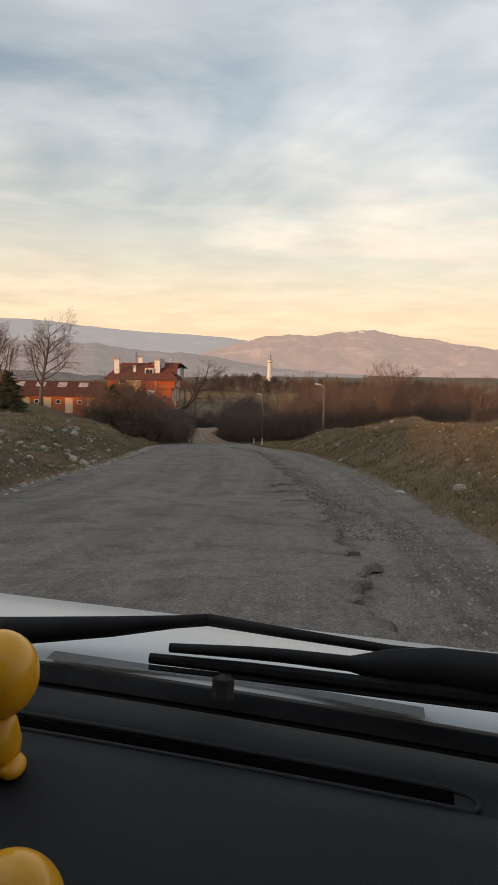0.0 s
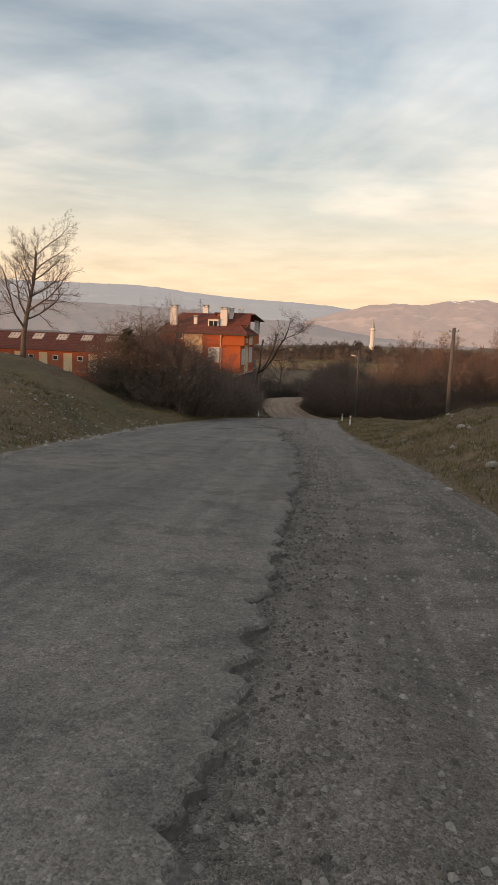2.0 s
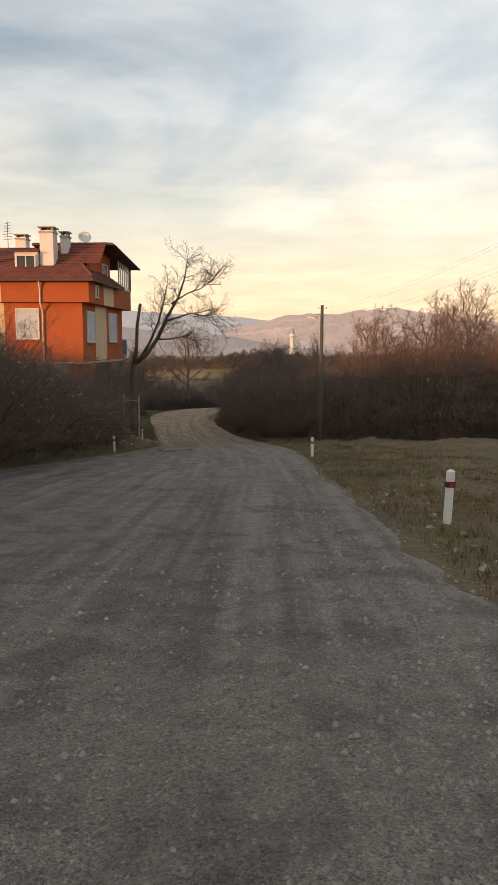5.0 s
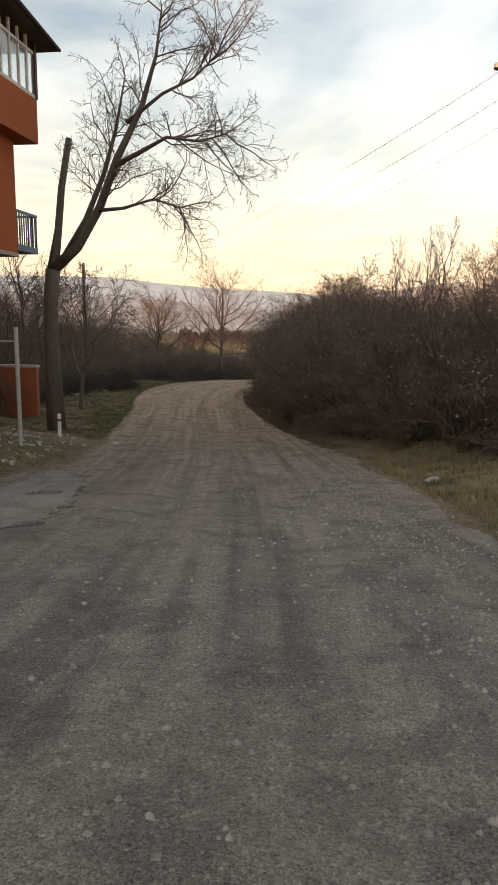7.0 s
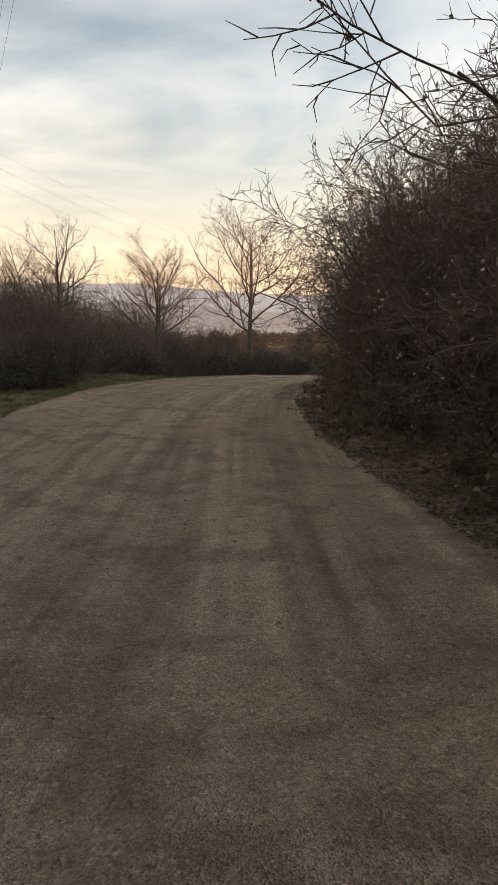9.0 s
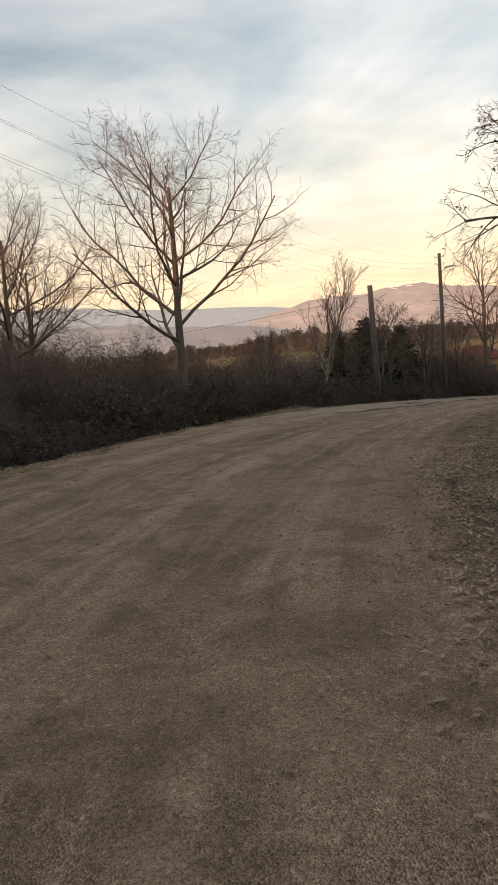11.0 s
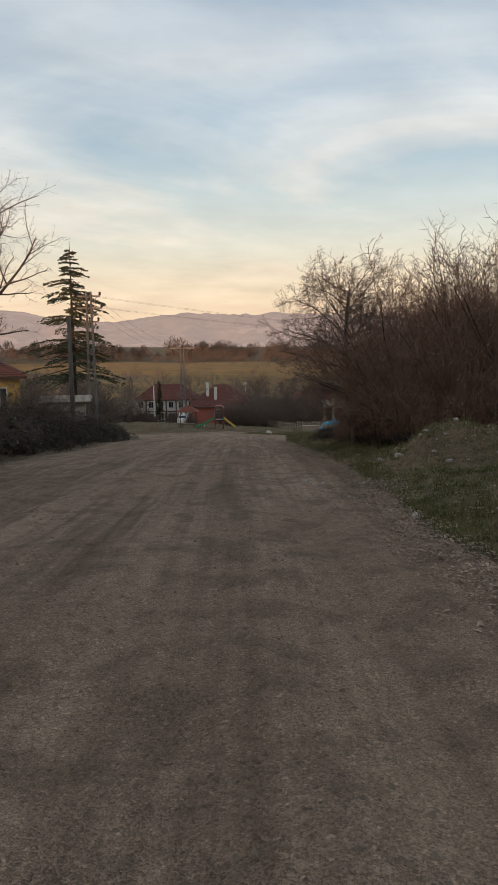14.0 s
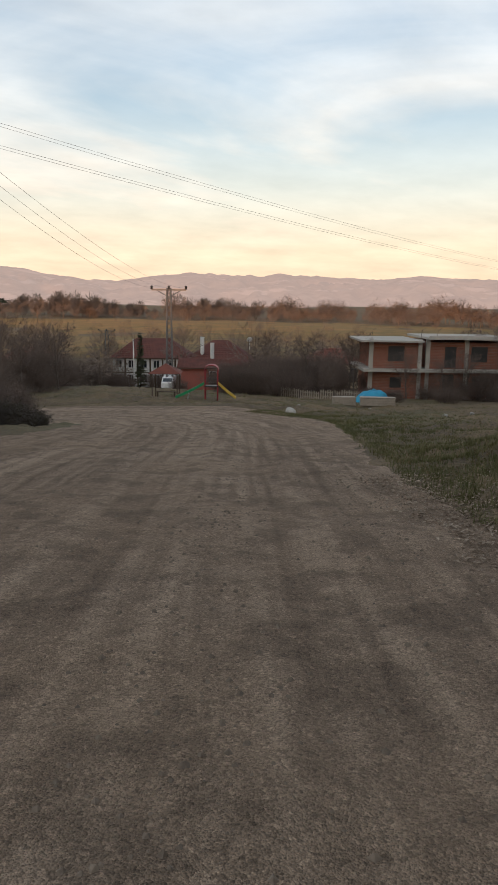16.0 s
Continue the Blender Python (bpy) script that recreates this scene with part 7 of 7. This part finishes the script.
def brick_material():
    m = bpy.data.materials.new("brick_wall")
    m.use_nodes = True
    n, l = m.node_tree.nodes, m.node_tree.links
    tc, mp, br = n.new("ShaderNodeTexCoord"), n.new("ShaderNodeMapping"), n.new("ShaderNodeTexBrick")
    mp.inputs["Rotation"].default_value = (radians(90), 0, 0)
    br.inputs["Color1"].default_value, br.inputs["Color2"].default_value, br.inputs["Mortar"].default_value = (0.30, 0.10, 0.055, 1), (0.21, 0.07, 0.04, 1), (0.28, 0.23, 0.19, 1)
    br.inputs["Scale"].default_value = 1.0
    br.inputs["Brick Width"].default_value, br.inputs["Row Height"].default_value, br.inputs["Mortar Size"].default_value = 0.25, 0.16, 0.012
    l.new(tc.outputs["Object"], mp.inputs[0]), l.new(mp.outputs[0], br.inputs[0])
    b = n["Principled BSDF"]
    b.inputs["Roughness"].default_value = 0.9
    l.new(br.outputs[0], b.inputs["Base Color"])
    bp = n.new("ShaderNodeBump")
    bp.inputs["Distance"].default_value = 0.01
    l.new(br.outputs["Fac"], bp.inputs["Height"])
    bp.invert = True
    l.new(bp.outputs[0], b.inputs["Normal"])
    return m


M["brick_wall"] = brick_material()


def build_playground():
    x, y = 35.9, 243.9
    z = gz(x, y)
    t = thing("slide", "playground climbing frame with a green slide and red roof", "playground", (x, y, z))
    t.rotation_euler = (0, 0, radians(-31))
    t.scale = (0.86, 0.86, 0.86)
    for sx in (-0.55, 0.55):
        for sy in (-0.55, 0.55):
            part("post", Shape().tube([(sx, sy, -0.2), (sx, sy, 2.75)], 0.05, 8), M["slide_red"], t)
    part("platform", Shape().box(-0.6, -0.6, 1.2, 0.6, 0.6, 1.28), M["dark_metal"], t)
    arch = [(0.66 * math.cos(q), 2.62 + 0.5 * math.sin(q)) for q in np.linspace(0, math.pi, 11)]
    hood = Shape()
    for (x0, z0), (x1, z1) in zip(arch, arch[1:]):
        hood.add([(x0, -0.62, z0), (x1, -0.62, z1), (x1, 0.62, z1), (x0, 0.62, z0), (x0, -0.62, z0 + 0.05), (x1, -0.62, z1 + 0.05), (x1, 0.62, z1 + 0.05), (x0, 0.62, z0 + 0.05)],
                 [(0, 1, 2, 3), (4, 7, 6, 5), (0, 4, 5, 1), (2, 6, 7, 3), (1, 5, 6, 2), (3, 7, 4, 0)])
    part("roof", hood, M["slide_red"], t, "red arched roof")
    for name, sx, m, ln in (("chute", -1, "slide_green", 2.6), ("chute", 1, "slide_yellow", 1.6)):
        s = Shape()
        rows = []
        for i in range(9):
            f = i / 8
            rows.append((sx * (0.6 + ln * f), 1.28 * (1 - f) ** 1.15 + 0.12))
        for i in range(8):
            (a, za), (b, zb) = rows[i], rows[i + 1]
            for y0, y1, up in ((-0.28, 0.28, 0.0), (-0.32, -0.26, 0.16), (0.26, 0.32, 0.16)):
                s.add([(a, y0, za), (b, y0, zb), (b, y1, zb), (a, y1, za), (a, y0, za + 0.05 + up), (b, y0, zb + 0.05 + up), (b, y1, zb + 0.05 + up), (a, y1, za + 0.05 + up)],
                      [(0, 1, 2, 3), (4, 7, 6, 5), (0, 4, 5, 1), (1, 5, 6, 2), (2, 6, 7, 3), (3, 7, 4, 0)])
        part(name, s, M[m], t, "green plastic slide" if sx < 0 else "yellow plastic slide")
    for z in (1.55, 1.9):
        part("rail", Shape().tube([(-0.55, -0.55, z), (0.55, -0.55, z)], 0.025, 6), M["dark_metal"], t)
        part("rail", Shape().tube([(-0.55, 0.55, z), (0.55, 0.55, z)], 0.025, 6), M["dark_metal"], t)
    part("support", Shape().tube([(-2.2, 0, -0.2), (-2.0, 0, 0.55)], 0.06, 6), M["white"], t, "white slide support")
    # shelter beside it
    x, y = 34.2, 248.6
    z = gz(x, y)
    t = thing("shelter", "small open shelter with a red pitched roof", "shelter", (x, y, z))
    t.rotation_euler = (0, 0, radians(-31))
    for sx in (-1.0, 1.0):
        for sy in (-1.0, 1.0):
            part("post", Shape().tube([(sx, sy, -0.2), (sx, sy, 2.0)], 0.05, 6), M["timber"], t)
    part("roof", Shape().add([(-1.3, -1.3, 2.0), (1.3, -1.3, 2.0), (1.3, 1.3, 2.0), (-1.3, 1.3, 2.0), (0, 0, 2.75)], [(0, 1, 4), (1, 2, 4), (2, 3, 4), (3, 0, 4), (0, 3, 2, 1)]), M["tile"], t)
    part("bench", Shape().box(-0.8, -0.2, 0.42, 0.8, 0.2, 0.48).box(-0.75, -0.15, 0, -0.65, 0.15, 0.42).box(0.65, -0.15, 0, 0.75, 0.15, 0.42), M["timber"], t)


def build_village():
    village_house("timbered_house", "old white house with dark timber framing under a red hip roof", 53.0, 296.6, 31, 11.5, 8, -26.1, -23.3, "white", "village_tile", storeys=2, wins=6, timber=True)
    village_house("house", "low pale house with a broad brown tiled roof", 61.0, 289.2, 31, 9.6, 9, -26.3, -23.4, "cream", "village_tile", wins=3)
    village_house("red_house", "low red-walled house with a tiled roof", 52.9, 275.9, 31, 8.2, 4, -25.9, -24.9, "faded_red", "village_tile", hip=False, wins=1)
    village_house("yellow_house", "yellow plastered house with a low roof behind the cedar", 6.2, 223.5, 12, 5.5, 6, -17.4, -16.0, "yellow_plaster", wins=2)
    village_house("hut", "small grey block hut with a sheet roof beside the road", 10.6, 218.2, 20, 2.4, 2.2, -18.9, -18.6, "concrete", "concrete", hip=False, wins=0)
    village_house("house", "distant red-roofed house among bare trees", 78, 283, 31, 9, 8, -26.8, -24.6, "cream", wins=3)
    village_house("house", "distant low house behind the leafless trees", 38.5, 316, 31, 9, 8, -27.5, -25.5, "white", wins=3)
    for x, y, z0, z1 in ((59.4, 291.6, -25.6, -22.9), (60.2, 289.9, -26.0, -23.7)):
        tagged(part("chimney", Shape().box(x - 0.22, y - 0.22, z0, x + 0.22, y + 0.22, z1).box(x - 0.27, y - 0.27, z1, x + 0.27, y + 0.27, z1 + 0.12), M["white"]), "white chimney on the brown tiled roof", "chimney")
    ds = Shape().lathe([(0.02, 0), (0.3, 0.06), (0.45, 0.16), (0.46, 0.17), (0.3, 0.09), (0.02, 0.03)], 16)
    tagged(part("satellite_dish", Shape().add(ds.v, ds.f, pose(65.6, 288.0, -23.2, 60, 0, 160)).tube([(65.6, 288.0, -24.6), (65.6, 288.0, -23.2)], 0.04, 6), M["white"]), "white satellite dish on the house roof", "satellite dish")
    build_brick_house()
    build_playground()
    t = conifer("cypress", "narrow dark cypress beside the timbered house", 81, 8.2, 0.75, 26, 0.05, dense=1.3)
    stand(t, [(48.7, 289.9, 1.0, 0)])
    # picket fence
    for k in range(4):
        a, b = Vector((52.4, 259.2, 0)).lerp(Vector((56.0, 249.8, 0)), k / 4), Vector((52.4, 259.2, 0)).lerp(Vector((56.0, 249.8, 0)), (k + 0.9) / 4)
        f = thing("picket_fence", "pale weathered wooden fence panel", "fence", (a.x, a.y, gz(a.x, a.y)), "fence panels")
        d = b - a
        f.rotation_euler = (0, 0, math.atan2(d.y, d.x))
        n = int(d.length / 0.28)
        for i in range(n + 1):
            part("slat", Shape().box(0.28 * i, -0.015, -0.1, 0.28 * i + 0.12, 0.015, 1.0 + 0.06 * math.sin(i * 2.3)), M["pale_wood"], f)
        for q in (0.3, 0.75):
            part("rail", Shape().box(0, 0.016, q, d.length, 0.05, q + 0.08), M["pale_wood"], f)
    # tarpaulin, crates
    x, y = 55.2, 247.6
    z = gz(x, y)
    tp = Shape()
    n = 12
    for i in range(n + 1):
        for j in range(n + 1):
            u, v = i / n - 0.5, j / n - 0.5
            hgt = (1.25 + 0.55 * u) * max(0, 1 - (abs(u) * 1.9) ** 4) * max(0, 1 - (abs(v) * 1.9) ** 4) * (1 + 0.45 * noise.noise(Vector((u * 4, v * 4, 1)))) + 0.10 * noise.noise(Vector((u * 9, v * 9, 1)))
            tp.v.append((x + u * 3.2, y + v * 2.2, z + max(0.0, hgt)))
    tp.f = [tuple(q) for q in grid_faces(n + 1, n + 1)]
    tagged(part("tarpaulin", tp, M["tarp"], soft=True), "blue tarpaulin thrown over a heap", "tarpaulin")
    for x, y, w, a in ((51.7, 242.8, 1.5, -34), (49.5, 244.7, 1.0, -31)):
        c = thing("crate", "pale wooden crate standing on the grass", "crate", (x, y, gz(x, y)), "crates")
        c.rotation_euler = (0, 0, radians(a))
        for i in range(4):
            part("plank", Shape().box(-w, -0.4, 0.03 + 0.16 * i, w, -0.36, 0.17 + 0.16 * i), M["pale_wood"], c)
            part("plank", Shape().box(-w, 0.36, 0.03 + 0.16 * i, w, 0.4, 0.17 + 0.16 * i), M["pale_wood"], c)
        part("lid", Shape().box(-w - 0.03, -0.43, 0.68, w + 0.03, 0.43, 0.73), M["pale_wood"], c)
        for sx in (-w, w - 0.04):
            part("end", Shape().box(sx, -0.36, 0, sx + 0.04, 0.36, 0.68), M["pale_wood"], c)
    # parked van
    v = thing("van", "small white van parked by the red house", "car", (48.2, 279.6, gz(48.2, 279.6)))
    v.rotation_euler = (0, 0, radians(-31))
    body = Shape().add([(-0.8, 0, 0.35), (0.8, 0, 0.35), (0.8, 3.8, 0.35), (-0.8, 3.8, 0.35), (-0.8, 0, 0.95), (0.8, 0, 0.95), (0.8, 3.8, 1.0), (-0.8, 3.8, 1.0), (-0.7, 0.7, 1.65), (0.7, 0.7, 1.65), (0.7, 3.6, 1.7), (-0.7, 3.6, 1.7)],
                       [(0, 3, 2, 1), (0, 1, 5, 4), (1, 2, 6, 5), (2, 3, 7, 6), (3, 0, 4, 7), (4, 5, 9, 8), (5, 6, 10, 9), (6, 7, 11, 10), (7, 4, 8, 11), (8, 9, 10, 11)])
    part("body", body, M["white"], v)
    part("windscreen", Shape().add([(-0.66, 0.115, 1.06), (0.66, 0.115, 1.06), (0.6, 0.585, 1.56), (-0.6, 0.585, 1.56)], [(0, 1, 2, 3)]), M["pane"], v)
    for sx in (-0.72, 0.72):
        for yy in (0.75, 3.0):
            wl = Shape().lathe([(0.2, -0.09), (0.3, -0.07), (0.3, 0.07), (0.2, 0.09)], 16)
            part("wheel", Shape().add(wl.v, wl.f, pose(sx, yy, 0.3, 0, 90, 0)), M["dark_metal"], v)


build_village()


def build_minaret():
    x, y = -1.0, 730.0
    z = gz(x, y) - 2
    t = thing("minaret", "slender white minaret with a pointed spire far off", "minaret", (x, y, z))
    h = 11.5 - z
    part("shaft", Shape().lathe([(2.9, 0), (2.8, h * 0.25), (2.2, h * 0.27), (2.0, h * 0.74)], 14), M["white"], t)
    part("balcony", Shape().lathe([(2.05, h * 0.66), (3.0, h * 0.69), (3.0, h * 0.715), (2.0, h * 0.72)], 14), M["white"], t)
    part("spire", Shape().lathe([(2.2, h * 0.745), (2.0, h * 0.76), (0.08, h)], 14), M["steel"], t, "grey pointed spire")


build_minaret()
far_trees("far_woods", "dark leafless trees around the far minaret", 8, 150, belt(520, 570, -22, 12), 6.0, M["far_twig"], 120, 0.016)

# ---------------------------------------------------------------- the white van, standing where the drive begins


def build_car():
    up = 1.47
    frame_ = pose(0, 0, 0, 0, 0, -8) @ pose(0, 0, 0, -5) @ Matrix.Translation((0, 0, -up))
    t = thing("car", "white van with a black dashboard and dark wipers on the road", "car")
    t.matrix_basis = frame_
    lift = Matrix.Translation((0, 0, up))

    def put(name, shape, m, parent=t, label="", soft=False):
        s = Shape()
        s.add(shape.v, shape.f, lift)
        return part(name, s, M[m], parent, label, soft)

    base = lambda x: 1.149 - 0.040 * (x + 0.35) - 0.046 * (x + 0.35) ** 2
    fall = lambda x: -0.0375 * (x + 0.35)
    xs = list(np.linspace(-1.17, 0.47, 60))

    def sheet(rows, skip=None):
        s = Shape()
        for x in xs:
            for f in rows:
                y, z = f(x)
                s.v.append((x, y, z + fall(x)))
        n = len(rows)
        for i in range(len(xs) - 1):
            for j in range(n - 1):
                if skip and skip((xs[i] + xs[i + 1]) / 2, j):
                    continue
                a = i * n + j
                s.f.append((a, a + 1, a + n + 1, a + n))
        used = sorted({i for f in s.f for i in f})
        slot = {i: k for k, i in enumerate(used)}
        s.v, s.f = [s.v[i] for i in used], [tuple(slot[i] for i in f) for f in s.f]
        return s

    prof = [(-0.030, -0.486), (-0.038, -0.470), (-0.06, -0.463), (-0.10, -0.470), (-0.112, -0.478), (-0.118, -0.4875), (-0.151, -0.4955), (-0.158, -0.490), (-0.22, -0.497), (-0.30, -0.522), (-0.38, -0.56), (-0.46, -0.62), (-0.53, -0.70), (-0.57, -0.80), (-0.59, -1.05)]
    rows = [lambda x, a=a, b=b: (base(x) + a, b) for a, b in prof]
    d = put("dashboard", sheet(rows, lambda x, j: j == 5 and -1.05 < x < 0.15), "dash", t, "matt black plastic dashboard", True)
    tr = sheet([lambda x: (base(x) - 0.117, -0.4885), lambda x: (base(x) - 0.119, -0.53), lambda x: (base(x) - 0.151, -0.53), lambda x: (base(x) - 0.152, -0.497)])
    put("vent", tr, "rubber", d, "dark demister slot")
    for x in (-0.95, -0.76, -0.57, -0.38, -0.22, -0.045):
        put("vent_rib", Shape().box(x - 0.003, base(x) - 0.150, -0.53 + fall(x), x + 0.003, base(x) - 0.120, -0.505 + fall(x)), "dash", d)
    put("cowl_gap", sheet([lambda x: (base(x) - 0.034, -0.482), lambda x: (base(x) - 0.012, -0.488), lambda x: (base(x) + 0.006, -0.476)]), "rubber", t, "black strip under the windscreen", True)
    rim = [(x, base(x) - 0.115, -0.484 + fall(x)) for x in np.linspace(-1.05, 0.13, 24)]
    rim += [(0.15 + 0.018 * math.sin(q), base(0.15) - 0.1345 + 0.0195 * math.cos(q), -0.487 - 0.0015 * q + fall(0.16)) for q in np.linspace(0.2, math.pi - 0.2, 9)]
    rim += [(x, base(x) - 0.154, -0.4905 + fall(x)) for x in np.linspace(0.13, -1.05, 24)]
    put("vent_rim", Shape().tube(rim, 0.0045, 8), "dash", d, "worn raised rim of the demister slot", True)
    put("seal", sheet([lambda x: (base(x) - 0.004, -0.475), lambda x: (base(x) + 0.012, -0.452), lambda x: (base(x) + 0.03, -0.452), lambda x: (base(x) + 0.034, -0.48)]), "rubber", t, "black rubber windscreen seal", True)
    hood = [lambda x: (base(x) + 0.03, -0.458), lambda x: (base(x) + 0.06, -0.449), lambda x: (base(x) + 0.12, -0.443), lambda x: (1.36, -0.441), lambda x: (1.5, -0.449), lambda x: (1.7, -0.49), lambda x: (1.9, -0.57), lambda x: (2.02, -0.68), lambda x: (2.08, -0.86), lambda x: (2.1, -1.1)]
    put("bonnet", sheet(hood), "car_white", t, "white painted bonnet", True)
    put("bonnet_gap", sheet([lambda x: (base(x) + 0.028 + 0.02 * smooth(0.3, 0.05, abs(x + 0.2)), -0.446), lambda x: (base(x) + 0.05 + 0.012, -0.4425)], lambda x, j: not -0.55 < x < 0.12), "car_grey", t, "grey seam strip")
    put("washer_nozzle", Shape().box(-0.235, 1.105, -0.45, -0.2, 1.13, -0.410, bevel=0.008), "nozzle", t)
    arm = [(-0.95, 1.16, -0.412), (-0.592, 1.2, -0.394), (-0.447, 1.22, -0.381), (-0.338, 1.25, -0.372), (-0.276, 1.26, -0.366)]
    arm_end = [(-0.276, 1.26, -0.366), (-0.115, 1.22, -0.367), (0.049, 1.18, -0.367), (0.146, 1.15, -0.362)]
    blade = [(-0.347, 1.13, -0.401), (-0.178, 1.125, -0.402), (-0.031, 1.115, -0.403), (0.091, 1.1, -0.401), (0.21, 1.07, -0.393), (0.34, 1.04, -0.385)]
    bridge = [(-0.311, 1.12, -0.377), (-0.18, 1.13, -0.377), (-0.114, 1.13, -0.377), (-0.014, 1.13, -0.38), (0.048, 1.125, -0.377), (0.125, 1.12, -0.372), (0.212, 1.09, -0.367), (0.34, 1.05, -0.36)]
    wp = put("wiper", Shape().tube(arm, [0.026, 0.026, 0.020, 0.013, 0.012], 8), "rubber", t, "black wiper arm", True)
    put("wiper_arm", Shape().tube(arm_end, [0.012, 0.010, 0.008, 0.010], 8), "rubber", wp, "", True)
    bl = Shape().tube(blade, [0.009, 0.011, 0.012, 0.012, 0.012, 0.010], 8)
    put("wiper_blade", bl, "rubber", wp, "black rubber wiper blade")
    put("blade_lip", Shape().tube([(x, y - 0.004, z - 0.014) for x, y, z in blade], 0.005, 4), "rubber", wp)
    put("wiper_bridge", Shape().tube(bridge, [0.008, 0.011, 0.012, 0.013, 0.028, 0.034, 0.036, 0.03], 8), "rubber", wp, "", True)
    # shell
    for x, name in ((-1.2, "door"), (0.48, "door")):
        put(name, Shape().add([(x, -2.5, -1.2), (x, 2.0, -1.2), (x, 2.05, -0.8), (x, 1.75, -0.5), (x, 0.98, -0.45), (x, -2.5, -0.45), (x + 0.03, -2.5, -1.2), (x + 0.03, 2.0, -1.2), (x + 0.03, 2.05, -0.8), (x + 0.03, 1.75, -0.5), (x + 0.03, 0.98, -0.45), (x + 0.03, -2.5, -0.45)],
                              [(0, 1, 2, 3, 4, 5), (11, 10, 9, 8, 7, 6)] + [(i, i + 6, (i + 1) % 6 + 6, (i + 1) % 6) for i in range(6)]), "car_white", t, "white side panel")
        put("windscreen_pillar", Shape().tube([(x + 0.015, 0.98, -0.46), (x + 0.04, 0.7, 0.0), (x + 0.08 * (1 if x < 0 else -1), 0.42, 0.33)], 0.035, 6), "dash", t)
        # unseen panel added to keep the low sun off wipers and dashboard
        put("side_panel", Shape().box(x, -2.5, -0.45, x + 0.03, 0.44, 0.33), "car_white", t)
    put("roof", Shape().box(-1.16, -2.5, 0.33, 0.46, 0.42, 0.40, bevel=0.03), "car_white", t, "white roof")
    put("tail", Shape().box(-1.2, -2.56, -1.2, 0.51, -2.5, 0.35), "car_white", t)
    put("floor", Shape().box(-1.17, -2.5, -1.22, 0.48, 2.0, -1.16), "dash", t)
    for x in (-1.12, 0.43):
        for y in (1.35, -1.7):
            wl = Shape().lathe([(0.2, -0.1), (0.29, -0.09), (0.31, -0.05), (0.31, 0.05), (0.29, 0.09), (0.2, 0.1)], 24)
            w = put("wheel", Shape().add(wl.v, wl.f, pose(x, y, -1.16, 0, 90, 0)), "rubber", t)
            rm = Shape().lathe([(0.05, -0.105), (0.19, -0.09), (0.19, 0.09), (0.05, 0.105)], 18)
            put("rim", Shape().add(rm.v, rm.f, pose(x, y, -1.16, 0, 90, 0)), "steel", w)
    # two plain yellow figures on the dashboard
    for x, y, z, k, a in ((-0.50, 0.905, -0.506, 1.0, 200), (-0.345, 0.66, -0.656, 1.0, 180)):
        f = thing("toy_figure", "glossy yellow round-headed toy figure on the black dashboard", "toy", group="dashboard toys")
        f.matrix_basis = frame_ @ Matrix.Translation((x, y, z + up)) @ pose(0, 0, 0, 0, 0, a)
        head = [(0.058 * math.sin(q) + 0.0005, 0.142 - 0.062 * math.cos(q)) for q in np.linspace(0.02, math.pi - 0.02, 18)]
        part("head", Shape().lathe(head, 26), M["yellow_gloss"], f, soft=True)
        body = [(0.020, 0.014), (0.034, 0.03), (0.036, 0.05), (0.030, 0.075), (0.022, 0.09)]
        part("body", Shape().lathe(body, 20), M["yellow_gloss"], f, soft=True)
        for sx in (-0.024, 0.024):
            ft = Shape().lathe([(0.0004 + 0.02 * math.sin(q), 0.015 - 0.015 * math.cos(q)) for q in np.linspace(0.02, math.pi - 0.02, 10)], 14, (sx, 0.0, 0))
            ft.v = [(p[0], p[1] * 1.5 + 0.008, p[2]) for p in ft.v]
            part("foot", ft, M["yellow_gloss"], f, soft=True)


M["dash"] = mat("dash_plastic", (0.0085, 0.009, 0.0105), 0.62, var=(0.013, 0.0135, 0.0155), scale=6, fine=240, bump=0.0012, bump_scale=420, spec=0.35)
M["rubber"] = mat("rubber", (0.006, 0.006, 0.0065), 0.65, var=(0.012, 0.012, 0.013), scale=9, fine=60, spec=0.2)
M["car_white"] = mat("car_white", (0.56, 0.57, 0.56), 0.28, var=(0.56, 0.57, 0.57), scale=3, fine=30, spec=0.5)
M["car_grey"] = mat("car_grey", (0.16, 0.16, 0.16), 0.5, var=(0.11, 0.11, 0.11), scale=8, fine=50)
M["nozzle"] = mat("nozzle", (0.05, 0.05, 0.05), 0.6, var=(0.035, 0.035, 0.035), scale=8, fine=50)
M["yellow_gloss"] = mat("yellow_gloss", (0.86, 0.42, 0.015), 0.22, var=(0.80, 0.37, 0.012), scale=9, fine=50, spec=0.5)
build_car()
